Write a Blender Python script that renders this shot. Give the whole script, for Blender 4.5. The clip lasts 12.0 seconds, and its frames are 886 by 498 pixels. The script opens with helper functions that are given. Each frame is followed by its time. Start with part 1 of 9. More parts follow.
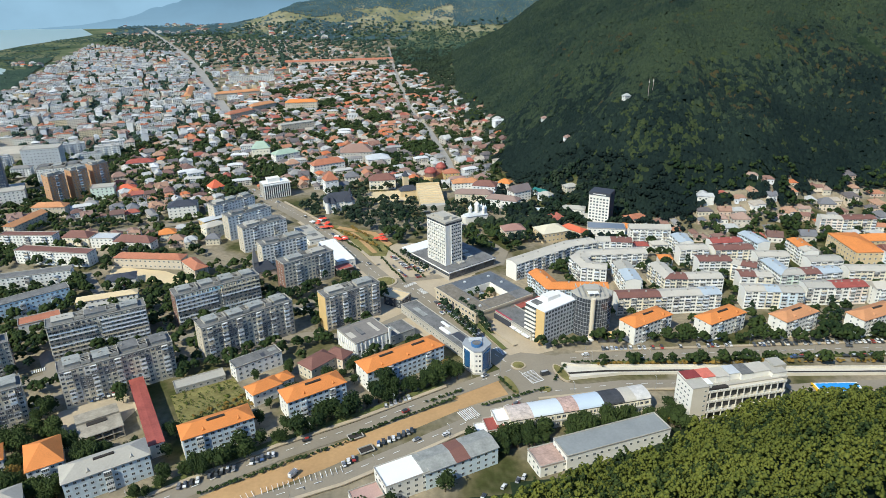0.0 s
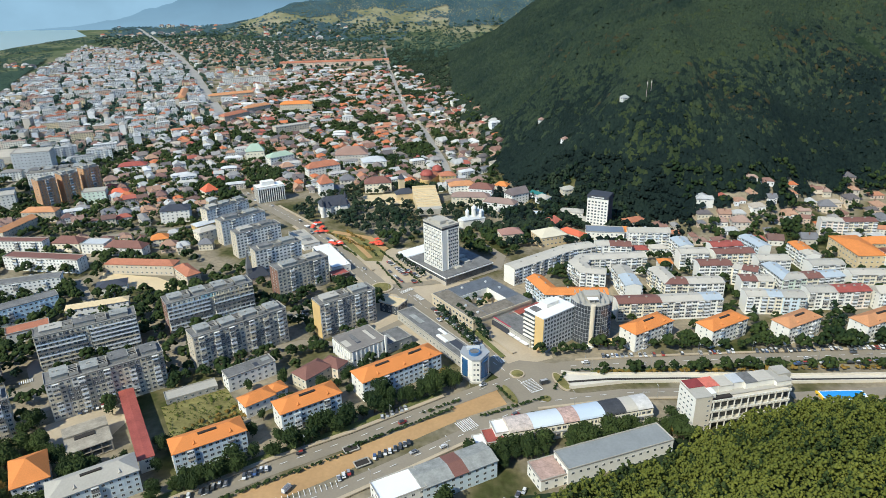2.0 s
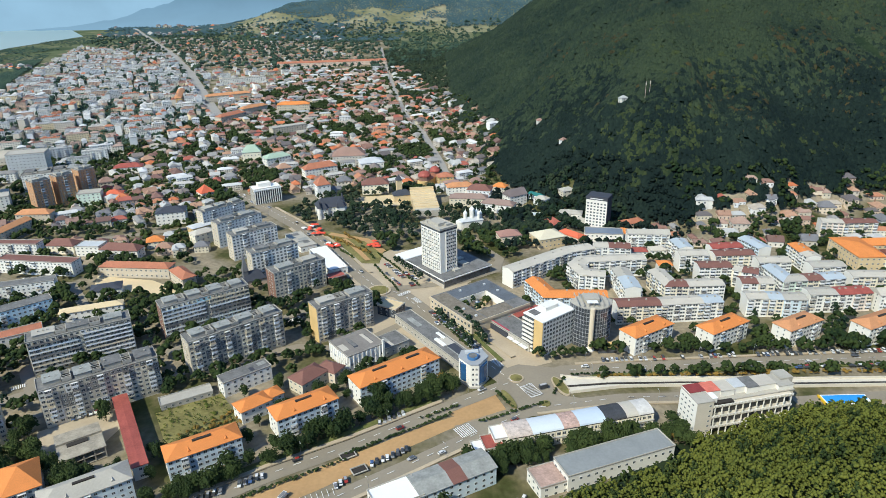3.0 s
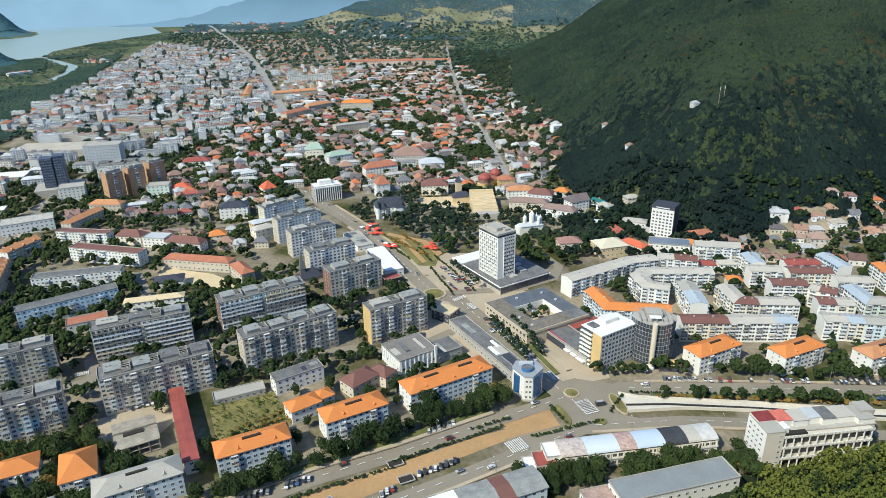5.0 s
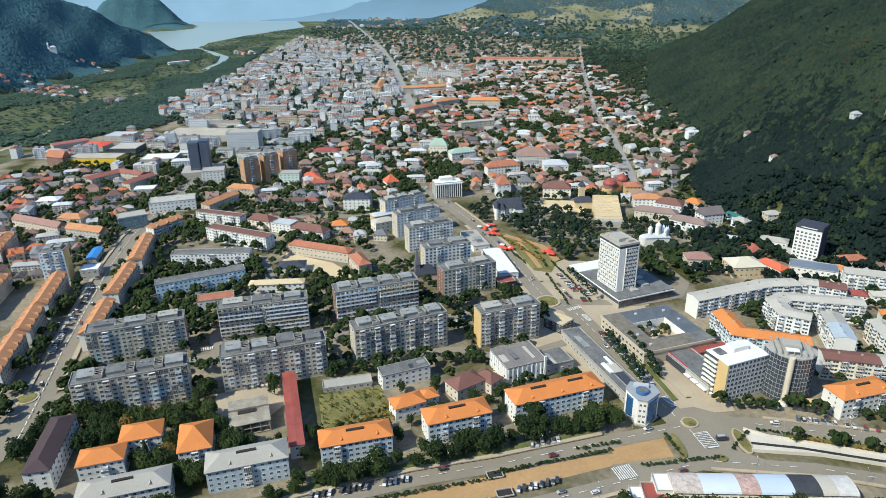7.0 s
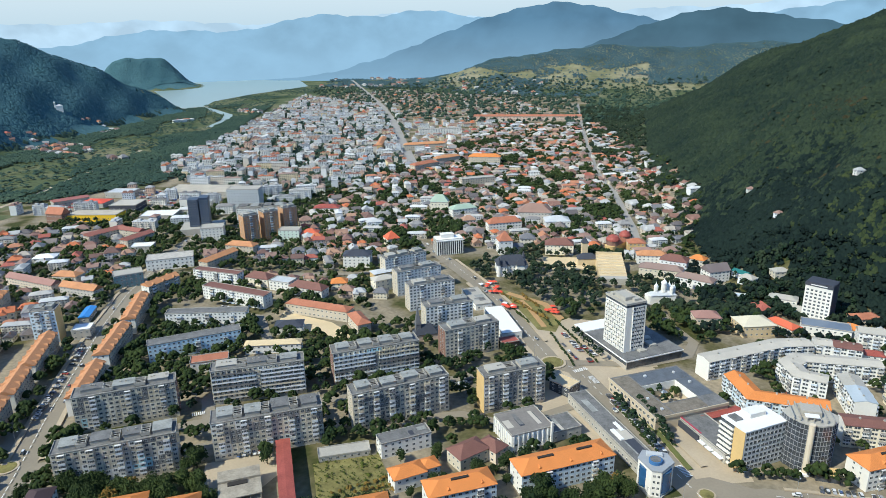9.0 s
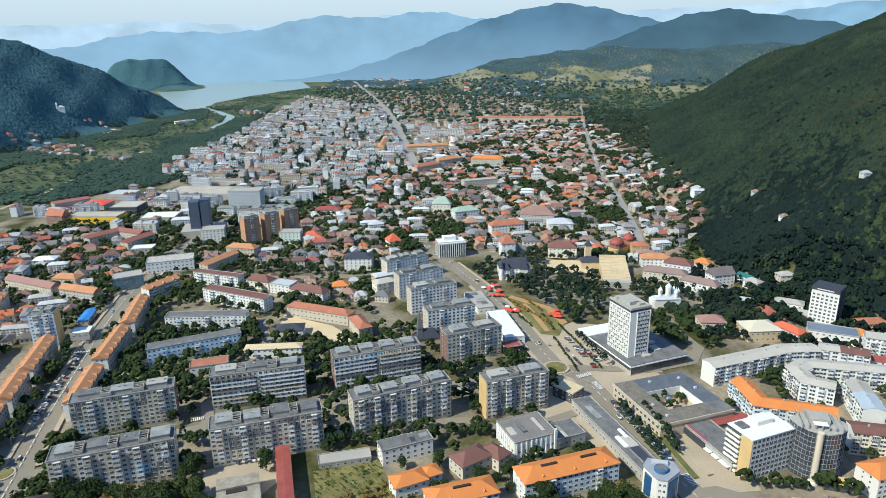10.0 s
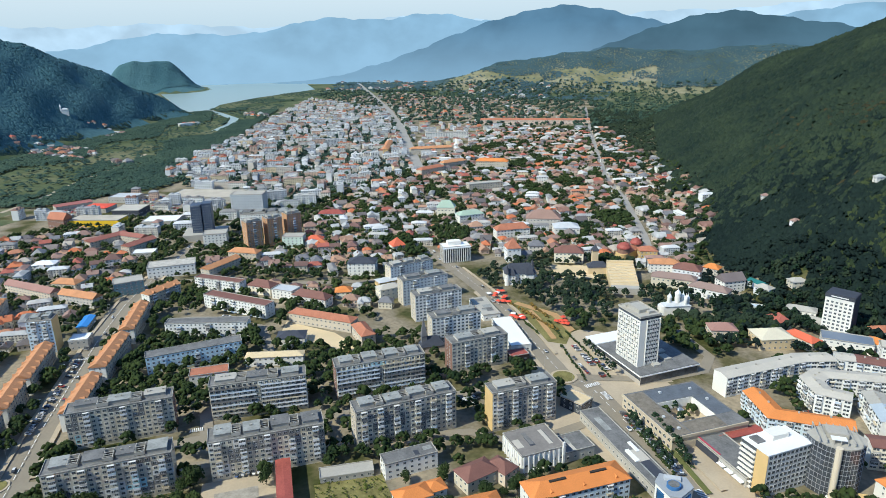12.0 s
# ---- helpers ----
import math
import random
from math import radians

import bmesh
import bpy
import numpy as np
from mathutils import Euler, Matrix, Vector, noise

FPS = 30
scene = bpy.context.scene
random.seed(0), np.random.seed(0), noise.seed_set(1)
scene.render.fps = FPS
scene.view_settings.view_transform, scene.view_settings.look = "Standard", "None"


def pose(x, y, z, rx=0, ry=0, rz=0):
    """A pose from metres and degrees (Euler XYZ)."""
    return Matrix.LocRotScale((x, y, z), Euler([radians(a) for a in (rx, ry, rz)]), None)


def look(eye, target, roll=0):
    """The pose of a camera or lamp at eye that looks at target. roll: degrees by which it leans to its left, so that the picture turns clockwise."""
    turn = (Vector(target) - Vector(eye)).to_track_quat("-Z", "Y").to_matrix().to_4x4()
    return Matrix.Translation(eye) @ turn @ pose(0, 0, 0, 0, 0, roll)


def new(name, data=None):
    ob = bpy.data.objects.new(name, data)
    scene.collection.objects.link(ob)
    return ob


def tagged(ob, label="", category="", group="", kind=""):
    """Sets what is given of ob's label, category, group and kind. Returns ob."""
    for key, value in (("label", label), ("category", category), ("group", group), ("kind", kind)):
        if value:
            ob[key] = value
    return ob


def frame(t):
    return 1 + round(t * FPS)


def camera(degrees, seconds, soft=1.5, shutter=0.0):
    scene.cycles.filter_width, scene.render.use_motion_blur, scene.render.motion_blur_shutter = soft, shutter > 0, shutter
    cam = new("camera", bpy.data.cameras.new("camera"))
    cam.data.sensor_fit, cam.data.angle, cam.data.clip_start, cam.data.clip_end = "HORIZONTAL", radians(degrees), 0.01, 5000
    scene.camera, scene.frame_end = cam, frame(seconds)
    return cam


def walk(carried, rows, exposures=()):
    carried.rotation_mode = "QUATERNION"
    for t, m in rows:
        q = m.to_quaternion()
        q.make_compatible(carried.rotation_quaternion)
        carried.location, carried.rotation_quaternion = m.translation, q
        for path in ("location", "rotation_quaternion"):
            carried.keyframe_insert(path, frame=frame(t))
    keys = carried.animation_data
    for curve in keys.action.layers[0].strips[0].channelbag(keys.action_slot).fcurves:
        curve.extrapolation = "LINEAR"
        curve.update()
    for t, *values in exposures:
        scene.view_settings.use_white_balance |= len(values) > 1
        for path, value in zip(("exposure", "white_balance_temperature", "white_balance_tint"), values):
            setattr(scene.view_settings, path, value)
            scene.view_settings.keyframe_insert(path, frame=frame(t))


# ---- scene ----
cam = camera(68.04, 12.0, soft=0.8)
# seconds, eye, heading to the left of +y, tilt, lean to the left
PATH = [
    (0, (0.51, -489.59, 226.50), 0.25, -22.58, -0.92),
    (0.5, (0.46, -487.31, 226.58), 0.18, -22.55, -0.92),
    (1, (0.39, -485.03, 226.64), 0.09, -22.55, -0.98),
    (1.5, (0.33, -482.72, 226.71), 0.00, -22.53, -0.97),
    (2, (0.27, -480.33, 226.73), -0.09, -22.56, -1.01),
    (2.5, (0.23, -477.93, 226.73), -0.18, -22.58, -1.02),
    (2.7, (0.24, -476.93, 226.73), -0.22, -22.57, -1.02),
    (4.3, (0.32, -468.94, 226.76), -0.55, -22.56, -0.99),
    (4.5, (0.33, -467.94, 226.76), 0.33, -22.56, -0.99),
    (5, (0.24, -465.60, 226.78), 5.14, -22.53, -0.90),
    (5.5, (0.10, -463.16, 226.79), 7.14, -22.55, -0.86),
    (6, (-0.17, -460.65, 226.80), 7.99, -22.57, -0.87),
    (6.5, (-0.59, -458.12, 226.79), 12.56, -22.60, -0.85),
    (7, (-1.15, -455.58, 226.76), 16.12, -22.60, -0.91),
    (7.2, (-1.51, -454.46, 226.65), 16.18, -22.60, -0.92),
    (8.8, (-4.46, -445.48, 225.75), 16.10, -17.92, -0.97),
    (9, (-4.83, -444.36, 225.63), 16.10, -17.86, -0.98),
    (9.5, (-5.64, -441.76, 225.60), 16.18, -17.79, -0.98),
    (10, (-6.45, -439.19, 225.58), 16.28, -17.75, -0.94),
    (10.5, (-7.28, -436.62, 225.59), 16.37, -17.71, -0.94),
    (11, (-8.14, -434.05, 225.60), 16.47, -17.66, -0.96),
    (11.5, (-9.01, -431.48, 225.60), 16.57, -17.63, -1.00),
    (12, (-9.85, -428.94, 225.61), 16.66, -17.60, -1.01),
]
walk(cam, [(t, Matrix.Translation(eye) @ pose(0, 0, 0, 0, 0, yaw) @ pose(0, 0, 0, 90 + pitch) @ pose(0, 0, 0, 0, 0, roll)) for t, eye, yaw, pitch, roll in PATH], exposures=[(0, 0.38, 6350, 6), (12, 0.38, 6120, 6)])

# ---- world, sun, exposure ----
SUN = Vector((-0.66, -0.75, 0.98)).normalized()
world = bpy.data.worlds.new("world")
scene.world = world
world.use_nodes = True
wn = world.node_tree.nodes
sky = wn.new("ShaderNodeTexSky")
sky.sky_type = "NISHITA"
sky.sun_disc = False
sky.sun_elevation = math.asin(SUN.z)
sky.sun_rotation = math.atan2(SUN.x, SUN.y)
sky.altitude = 300
sky.air_density, sky.dust_density, sky.ozone_density = 1.15, 0.05, 4.5
wn["Background"].inputs["Strength"].default_value = 0.12
tint = wn.new("ShaderNodeMix")
tint.data_type, tint.blend_type = "RGBA", "MULTIPLY"
tint.inputs["Factor"].default_value = 1.0
tint.inputs["B"].default_value = (0.90, 0.985, 1.09, 1)
world.node_tree.links.new(sky.outputs[0], tint.inputs["A"])
world.node_tree.links.new(tint.outputs["Result"], wn["Background"].inputs["Color"])
lamp = bpy.data.lights.new("sun", "SUN")
lamp.energy, lamp.angle, lamp.color = 3.9, radians(0.6), (1.0, 0.95, 0.79)
sun = new("sun", lamp)
sun.matrix_world = look((0, 0, 900), Vector((0, 0, 900)) - SUN)

# ---- materials ----
MATS = {}


def ramp_node(nt, stops, constant=False):
    r = nt.nodes.new("ShaderNodeValToRGB")
    r.color_ramp.interpolation = "CONSTANT" if constant else "LINEAR"
    while len(r.color_ramp.elements) < len(stops):
        r.color_ramp.elements.new(0.5)
    for e, (p, c) in zip(r.color_ramp.elements, stops):
        e.position, e.color = p, (*c, 1)
    return r


def mat(name, col, rough=0.8, var=0.25, big=0.08, fine=1.5, metal=0.0, palette=None, island=0.0, bump=0.0, spec=0.3, wave=None, coords="Object", chance=0.15):
    """A weathered surface: base colour, broad stains, fine grain; palette: colours picked by the object's own chance; island: change from piece to piece."""
    if name in MATS:
        return MATS[name]
    m = bpy.data.materials.new(name)
    m.use_nodes = True
    nt = m.node_tree
    n, ln = nt.nodes, nt.links
    b = n["Principled BSDF"]
    b.inputs["Roughness"].default_value, b.inputs["Metallic"].default_value = rough, metal
    b.inputs["Specular IOR Level"].default_value = spec
    tc = n.new("ShaderNodeTexCoord")
    space = tc.outputs["Object"] if coords == "Object" else n.new("ShaderNodeNewGeometry").outputs["Position"]
    n1, n2 = n.new("ShaderNodeTexNoise"), n.new("ShaderNodeTexNoise")
    n1.inputs["Scale"].default_value, n1.inputs["Detail"].default_value = big, 4
    n2.inputs["Scale"].default_value, n2.inputs["Detail"].default_value = fine, 3
    for q in (n1, n2):
        ln.new(space, q.inputs["Vector"])
    if palette:
        info = n.new("ShaderNodeObjectInfo")
        r = ramp_node(nt, [(i / len(palette), c) for i, c in enumerate(palette)], True)
        ln.new(info.outputs["Random"], r.inputs[0])
        colour = r.outputs[0]
    else:
        rgb = n.new("ShaderNodeRGB")
        rgb.outputs[0].default_value = (*col, 1)
        colour = rgb.outputs[0]
    val = n.new("ShaderNodeMath")
    val.operation = "MULTIPLY_ADD"
    ln.new(n1.outputs[0], val.inputs[0])
    val.inputs[1].default_value, val.inputs[2].default_value = 2 * var, 1 - var
    last = val.outputs[0]
    v2 = n.new("ShaderNodeMath")
    v2.operation = "MULTIPLY_ADD"
    ln.new(n2.outputs[0], v2.inputs[0])
    v2.inputs[1].default_value, v2.inputs[2].default_value = 1.2 * var, -0.6 * var
    add = n.new("ShaderNodeMath")
    ln.new(last, add.inputs[0]), ln.new(v2.outputs[0], add.inputs[1])
    last = add.outputs[0]
    if island:
        g = n.new("ShaderNodeNewGeometry")
        v3 = n.new("ShaderNodeMath")
        v3.operation = "MULTIPLY_ADD"
        ln.new(g.outputs["Random Per Island"], v3.inputs[0])
        v3.inputs[1].default_value, v3.inputs[2].default_value = 2 * island, 1 - island
        mu = n.new("ShaderNodeMath")
        mu.operation = "MULTIPLY"
        ln.new(last, mu.inputs[0]), ln.new(v3.outputs[0], mu.inputs[1])
        last = mu.outputs[0]
    if wave:
        w = n.new("ShaderNodeTexWave")
        w.bands_direction = wave[0]
        w.inputs["Scale"].default_value, w.inputs["Distortion"].default_value = wave[1], 0.4
        ln.new(space, w.inputs["Vector"])
        v4 = n.new("ShaderNodeMath")
        v4.operation = "MULTIPLY_ADD"
        ln.new(w.outputs["Fac"], v4.inputs[0])
        v4.inputs[1].default_value, v4.inputs[2].default_value = wave[2], 1 - wave[2] / 2
        mu = n.new("ShaderNodeMath")
        mu.operation = "MULTIPLY"
        ln.new(last, mu.inputs[0]), ln.new(v4.outputs[0], mu.inputs[1])
        last = mu.outputs[0]
    hsv = n.new("ShaderNodeHueSaturation")
    ln.new(colour, hsv.inputs["Color"]), ln.new(last, hsv.inputs["Value"])
    ln.new(hsv.outputs[0], b.inputs["Base Color"])
    if bump:
        bp = n.new("ShaderNodeBump")
        bp.inputs["Strength"].default_value, bp.inputs["Distance"].default_value = bump, 0.3
        ln.new(n2.outputs[0], bp.inputs["Height"]), ln.new(bp.outputs[0], b.inputs["Normal"])
    MATS[name] = m
    return m


def leaf_mat(name, dark, light, each=0.55):
    """Foliage: each clump its own green, each tree its own tint."""
    if name in MATS:
        return MATS[name]
    m = bpy.data.materials.new(name)
    m.use_nodes = True
    nt = m.node_tree
    n, ln = nt.nodes, nt.links
    b = n["Principled BSDF"]
    b.inputs["Roughness"].default_value, b.inputs["Specular IOR Level"].default_value = 0.85, 0.15
    g, info, pos = n.new("ShaderNodeNewGeometry"), n.new("ShaderNodeObjectInfo"), n.new("ShaderNodeTexNoise")
    pos.inputs["Scale"].default_value, pos.inputs["Detail"].default_value = 0.012, 3
    ln.new(g.outputs["Position"], pos.inputs["Vector"])
    mx = n.new("ShaderNodeMath")
    mx.operation = "MULTIPLY_ADD"
    ln.new(g.outputs["Random Per Island"], mx.inputs[0])
    mx.inputs[1].default_value = each
    ad = n.new("ShaderNodeMath")
    ad.operation = "MULTIPLY_ADD"
    ln.new(info.outputs["Random"], ad.inputs[0])
    ad.inputs[1].default_value = 0.25
    p2 = n.new("ShaderNodeMath")
    p2.operation = "MULTIPLY_ADD"
    ln.new(pos.outputs[0], p2.inputs[0])
    p2.inputs[1].default_value, p2.inputs[2].default_value = 1.5, -0.6
    ln.new(p2.outputs[0], ad.inputs[2])
    ln.new(ad.outputs[0], mx.inputs[2])
    r = ramp_node(nt, [(0.1, dark), (0.55, [(a + c) / 2 for a, c in zip(dark, light)]), (0.95, light)])
    ln.new(mx.outputs[0], r.inputs[0])
    ln.new(r.outputs[0], b.inputs["Base Color"])
    MATS[name] = m
    return m


GLASS = mat("window_glass", (0.075, 0.085, 0.092), 0.12, 0.3, 0.5, 2.0, spec=0.6)
FRAME = mat("window_frame_paint", (0.70, 0.70, 0.68), 0.5, 0.1)
WHITE = mat("white_render", (0.76, 0.735, 0.67), 0.85, 0.10, 0.05, 0.9)
ROOFGREY = mat("bitumen_felt", (0.165, 0.163, 0.158), 0.9, 0.62, 0.16, 0.9, bump=0.2)
CONCRETE = mat("concrete", (0.41, 0.385, 0.335), 0.9, 0.22, 0.06, 1.0, bump=0.2)
TILE_ORANGE = mat("orange_clay_tiles", (0.64, 0.225, 0.062), 0.75, 0.18, 0.12, 1.6, wave=("X", 1.6, 0.18), bump=0.2)
TILE_STREET = mat("faded_orange_tiles", (0.52, 0.245, 0.115), 0.8, 0.26, 0.12, 1.4, wave=("X", 1.6, 0.2), bump=0.2)
TILE_OLD = mat("weathered_clay_tiles", (0.42, 0.165, 0.095), 0.8, 0.28, 0.15, 1.4, wave=("X", 1.6, 0.2), bump=0.2)
TILE_RED = mat("red_metal_sheet", (0.33, 0.085, 0.065), 0.6, 0.4, 0.15, 1.2, wave=("X", 1.2, 0.12))
TILE_BROWN = mat("brown_tiles", (0.20, 0.095, 0.075), 0.75, 0.22, 0.15, 1.4, wave=("X", 1.6, 0.15))
ROOF_PALE = mat("pale_metal_roof", (0.52, 0.535, 0.54), 0.45, 0.14, 0.08, 0.9, wave=("X", 1.0, 0.1))
ROOF_COLOURS = [(0.24, 0.135, 0.105), (0.42, 0.19, 0.11), (0.16, 0.095, 0.08), (0.28, 0.18, 0.145), (0.42, 0.42, 0.41), (0.50, 0.16, 0.07), (0.20, 0.17, 0.155), (0.33, 0.20, 0.14), (0.46, 0.45, 0.43), (0.13, 0.115, 0.115), (0.36, 0.11, 0.08), (0.28, 0.27, 0.26), (0.35, 0.24, 0.19), (0.21, 0.12, 0.10), (0.17, 0.17, 0.18), (0.40, 0.24, 0.16), (0.40, 0.35, 0.29)]
HOUSE_ROOF = mat("house_roofs", (0.4, 0.15, 0.08), 0.75, 0.22, 0.2, 1.5, wave=("X", 1.4, 0.16), palette=ROOF_COLOURS)
HOUSE_WALL = mat("house_walls", (0.6, 0.6, 0.55), 0.9, 0.14, 0.15, 1.2, palette=[(0.68, 0.66, 0.60), (0.60, 0.54, 0.42), (0.74, 0.73, 0.70), (0.52, 0.48, 0.42), (0.66, 0.56, 0.44), (0.70, 0.70, 0.70), (0.58, 0.45, 0.36)])
FLAT_WALL = mat("pale_flat_walls", (0.6, 0.6, 0.58), 0.88, 0.12, 0.08, 0.9, island=0.10, palette=[(0.72, 0.72, 0.69), (0.62, 0.62, 0.60), (0.70, 0.66, 0.58), (0.55, 0.56, 0.57), (0.76, 0.76, 0.74), (0.62, 0.57, 0.49)])
FLAT_ROOF = mat("flat_roofs", (0.4, 0.4, 0.4), 0.85, 0.2, 0.1, 0.9, palette=[(0.40, 0.40, 0.39), (0.30, 0.30, 0.30), (0.52, 0.52, 0.51), (0.24, 0.23, 0.22), (0.45, 0.43, 0.40), (0.60, 0.60, 0.60), (0.33, 0.21, 0.17)])
PANEL = mat("grey_concrete_panels", (0.57, 0.52, 0.41), 0.9, 0.16, 0.10, 1.0, island=0.27)
PANEL_DARK = mat("dark_grey_insulation_panels", (0.20, 0.195, 0.185), 0.9, 0.14, 0.10, 1.0, island=0.25)
PANEL_BEIGE = mat("beige_insulation_panels", (0.60, 0.52, 0.37), 0.9, 0.12, 0.10, 1.0, island=0.15)
PANEL_PALE = mat("pale_grey_insulation_panels", (0.66, 0.65, 0.61), 0.9, 0.12, 0.10, 1.0, island=0.12)
PANEL_CYAN = mat("faded_turquoise_panels", (0.36, 0.58, 0.62), 0.85, 0.12, 0.10, 1.0, island=0.12)
PANEL_CREAM = mat("cream_painted_panels", (0.78, 0.71, 0.56), 0.85, 0.10, 0.10, 1.0, island=0.10)
PANEL_MINT = mat("pale_green_painted_panels", (0.62, 0.72, 0.62), 0.85, 0.10, 0.10, 1.0, island=0.10)
PANEL_ROSE = mat("pale_rose_painted_panels", (0.78, 0.67, 0.58), 0.85, 0.10, 0.10, 1.0, island=0.10)
ROOF_SHEET = mat("weathered_grey_roof_sheet", (0.29, 0.295, 0.275), 0.75, 0.5, 0.18, 0.9)
PANEL_WARM = mat("warm_concrete_panels", (0.52, 0.455, 0.355), 0.9, 0.14, 0.10, 1.0, island=0.15)
PANEL_WHITE = mat("white_painted_panels", (0.80, 0.785, 0.73), 0.85, 0.10, 0.10, 1.0, island=0.09)
PANEL_BLUE = mat("pale_blue_painted_panels", (0.60, 0.69, 0.74), 0.85, 0.10, 0.10, 1.0, island=0.10)
GABLE_TAN = mat("ochre_gable_paint", (0.62, 0.43, 0.19), 0.88, 0.14, 0.10, 1.0)
GABLE_BROWN = mat("brown_brick_gable", (0.24, 0.14, 0.105), 0.9, 0.15, 0.15, 1.2)
BARK = mat("bark", (0.10, 0.075, 0.05), 0.95, 0.2, 0.6, 3.0)
LEAF = leaf_mat("broad_leaves", (0.010, 0.023, 0.009), (0.046, 0.066, 0.018))
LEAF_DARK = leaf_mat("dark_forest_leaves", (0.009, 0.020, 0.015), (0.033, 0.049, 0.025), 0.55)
# darker copy of the forest leaves: the lower hillside's shade is in this colour
LEAF_SHADE = leaf_mat("shade_darkened_leaves", (0.004, 0.011, 0.010), (0.014, 0.026, 0.019), 0.55)
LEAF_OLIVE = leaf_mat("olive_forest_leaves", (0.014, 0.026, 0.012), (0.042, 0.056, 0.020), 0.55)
# the next two leaf colours are blued: distance haze painted into them
LEAF_FAR_HAZE = leaf_mat("far_leaves_with_haze", (0.050, 0.118, 0.135), (0.074, 0.150, 0.165), 0.3)
LEAF_MEADOW_HAZE = leaf_mat("meadow_leaves_with_haze", (0.038, 0.076, 0.088), (0.066, 0.112, 0.118), 0.3)
LEAF_VALLEY = leaf_mat("valley_leaves", (0.024, 0.050, 0.040), (0.064, 0.100, 0.062), 0.4)
LEAF_SUN = leaf_mat("sunlit_forest_leaves", (0.050, 0.068, 0.014), (0.145, 0.158, 0.030), 0.36)
NEEDLE = leaf_mat("conifer_needles", (0.010, 0.024, 0.014), (0.030, 0.055, 0.026))
LEAF_RUST = leaf_mat("rusty_leaves", (0.030, 0.027, 0.012), (0.062, 0.050, 0.020), 0.4)
LEAF_GOLD = leaf_mat("yellowing_leaves", (0.10, 0.075, 0.018), (0.26, 0.16, 0.04))
ASPHALT = mat("asphalt", (0.265, 0.228, 0.172), 0.9, 0.18, 0.04, 0.8, coords="World", bump=0.1)
PALE_ROAD = mat("worn_pale_asphalt", (0.31, 0.295, 0.27), 0.9, 0.16, 0.03, 0.6, coords="World")
PAVING = mat("pale_paving", (0.44, 0.36, 0.255), 0.9, 0.20, 0.05, 0.7, coords="World")
DIRT = mat("bare_orange_earth", (0.44, 0.27, 0.125), 0.95, 0.28, 0.05, 0.5, coords="World", bump=0.3)
GRASS = mat("dry_grass", (0.185, 0.165, 0.058), 0.95, 0.75, 0.12, 0.6, coords="World", bump=0.3)
SAND = mat("beige_gravel", (0.62, 0.49, 0.30), 0.95, 0.15, 0.05, 0.6, coords="World")
PAINT = mat("white_road_paint", (0.72, 0.72, 0.70), 0.8, 0.15, 0.4, 2.0, coords="World")
BLUE = mat("blue_sheet", (0.05, 0.24, 0.60), 0.45, 0.1)
POOLBLUE = mat("blue_pool_lining", (0.04, 0.30, 0.72), 0.3, 0.1)
YELLOW = mat("yellow_sheet_roof", (0.80, 0.50, 0.03), 0.5, 0.1)
SHINE = mat("white_membrane_roof", (0.80, 0.80, 0.78), 0.6, 0.06)
BLUEGLASS = mat("blue_curtain_glass", (0.03, 0.10, 0.22), 0.08, 0.3, 0.15, 0.6, spec=0.7)
DARKGLASS = mat("dark_curtain_glass", (0.06, 0.068, 0.08), 0.10, 0.8, 0.18, 0.4, spec=0.7)
# near-black colour; on roof openings and pits it paints their unlit depth
BLACK = mat("dark_opening", (0.04, 0.035, 0.03), 0.9, 0.2)
SLATE = mat("dark_slate", (0.055, 0.06, 0.075), 0.6, 0.25, 0.3, 2.0)
RED_FABRIC = mat("red_parasol_cloth", (0.72, 0.09, 0.05), 0.8, 0.1)


def land_mat(name, stops, broad=0.022, fine=0.35):
    """Open ground: cover that changes in patches, with fine unevenness."""
    m = bpy.data.materials.new(name)
    m.use_nodes = True
    nt = m.node_tree
    n, ln = nt.nodes, nt.links
    b = n["Principled BSDF"]
    b.inputs["Roughness"].default_value, b.inputs["Specular IOR Level"].default_value = 0.95, 0.1
    g = n.new("ShaderNodeNewGeometry")
    a, c = n.new("ShaderNodeTexNoise"), n.new("ShaderNodeTexNoise")
    a.inputs["Scale"].default_value, a.inputs["Detail"].default_value = broad, 6
    c.inputs["Scale"].default_value, c.inputs["Detail"].default_value = fine, 4
    for q in (a, c):
        ln.new(g.outputs["Position"], q.inputs["Vector"])
    r = ramp_node(nt, stops)
    ln.new(a.outputs[0], r.inputs[0])
    hs = n.new("ShaderNodeHueSaturation")
    mm = n.new("ShaderNodeMath")
    mm.operation = "MULTIPLY_ADD"
    ln.new(c.outputs[0], mm.inputs[0])
    mm.inputs[1].default_value, mm.inputs[2].default_value = 0.9, 0.55
    ln.new(r.outputs[0], hs.inputs["Color"]), ln.new(mm.outputs[0], hs.inputs["Value"])
    ln.new(hs.outputs[0], b.inputs["Base Color"])
    return m


TOWN_LAND = land_mat("town_ground", [(0.37, (0.058, 0.064, 0.022)), (0.44, (0.135, 0.118, 0.060)), (0.52, (0.215, 0.185, 0.130)), (0.66, (0.32, 0.265, 0.185))])
GREEN_LAND = land_mat("valley_meadow", [(0.35, (0.050, 0.076, 0.036)), (0.50, (0.095, 0.115, 0.056)), (0.62, (0.165, 0.165, 0.092))], 0.006, 0.08)
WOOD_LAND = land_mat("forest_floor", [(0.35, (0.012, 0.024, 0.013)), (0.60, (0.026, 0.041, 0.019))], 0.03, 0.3)
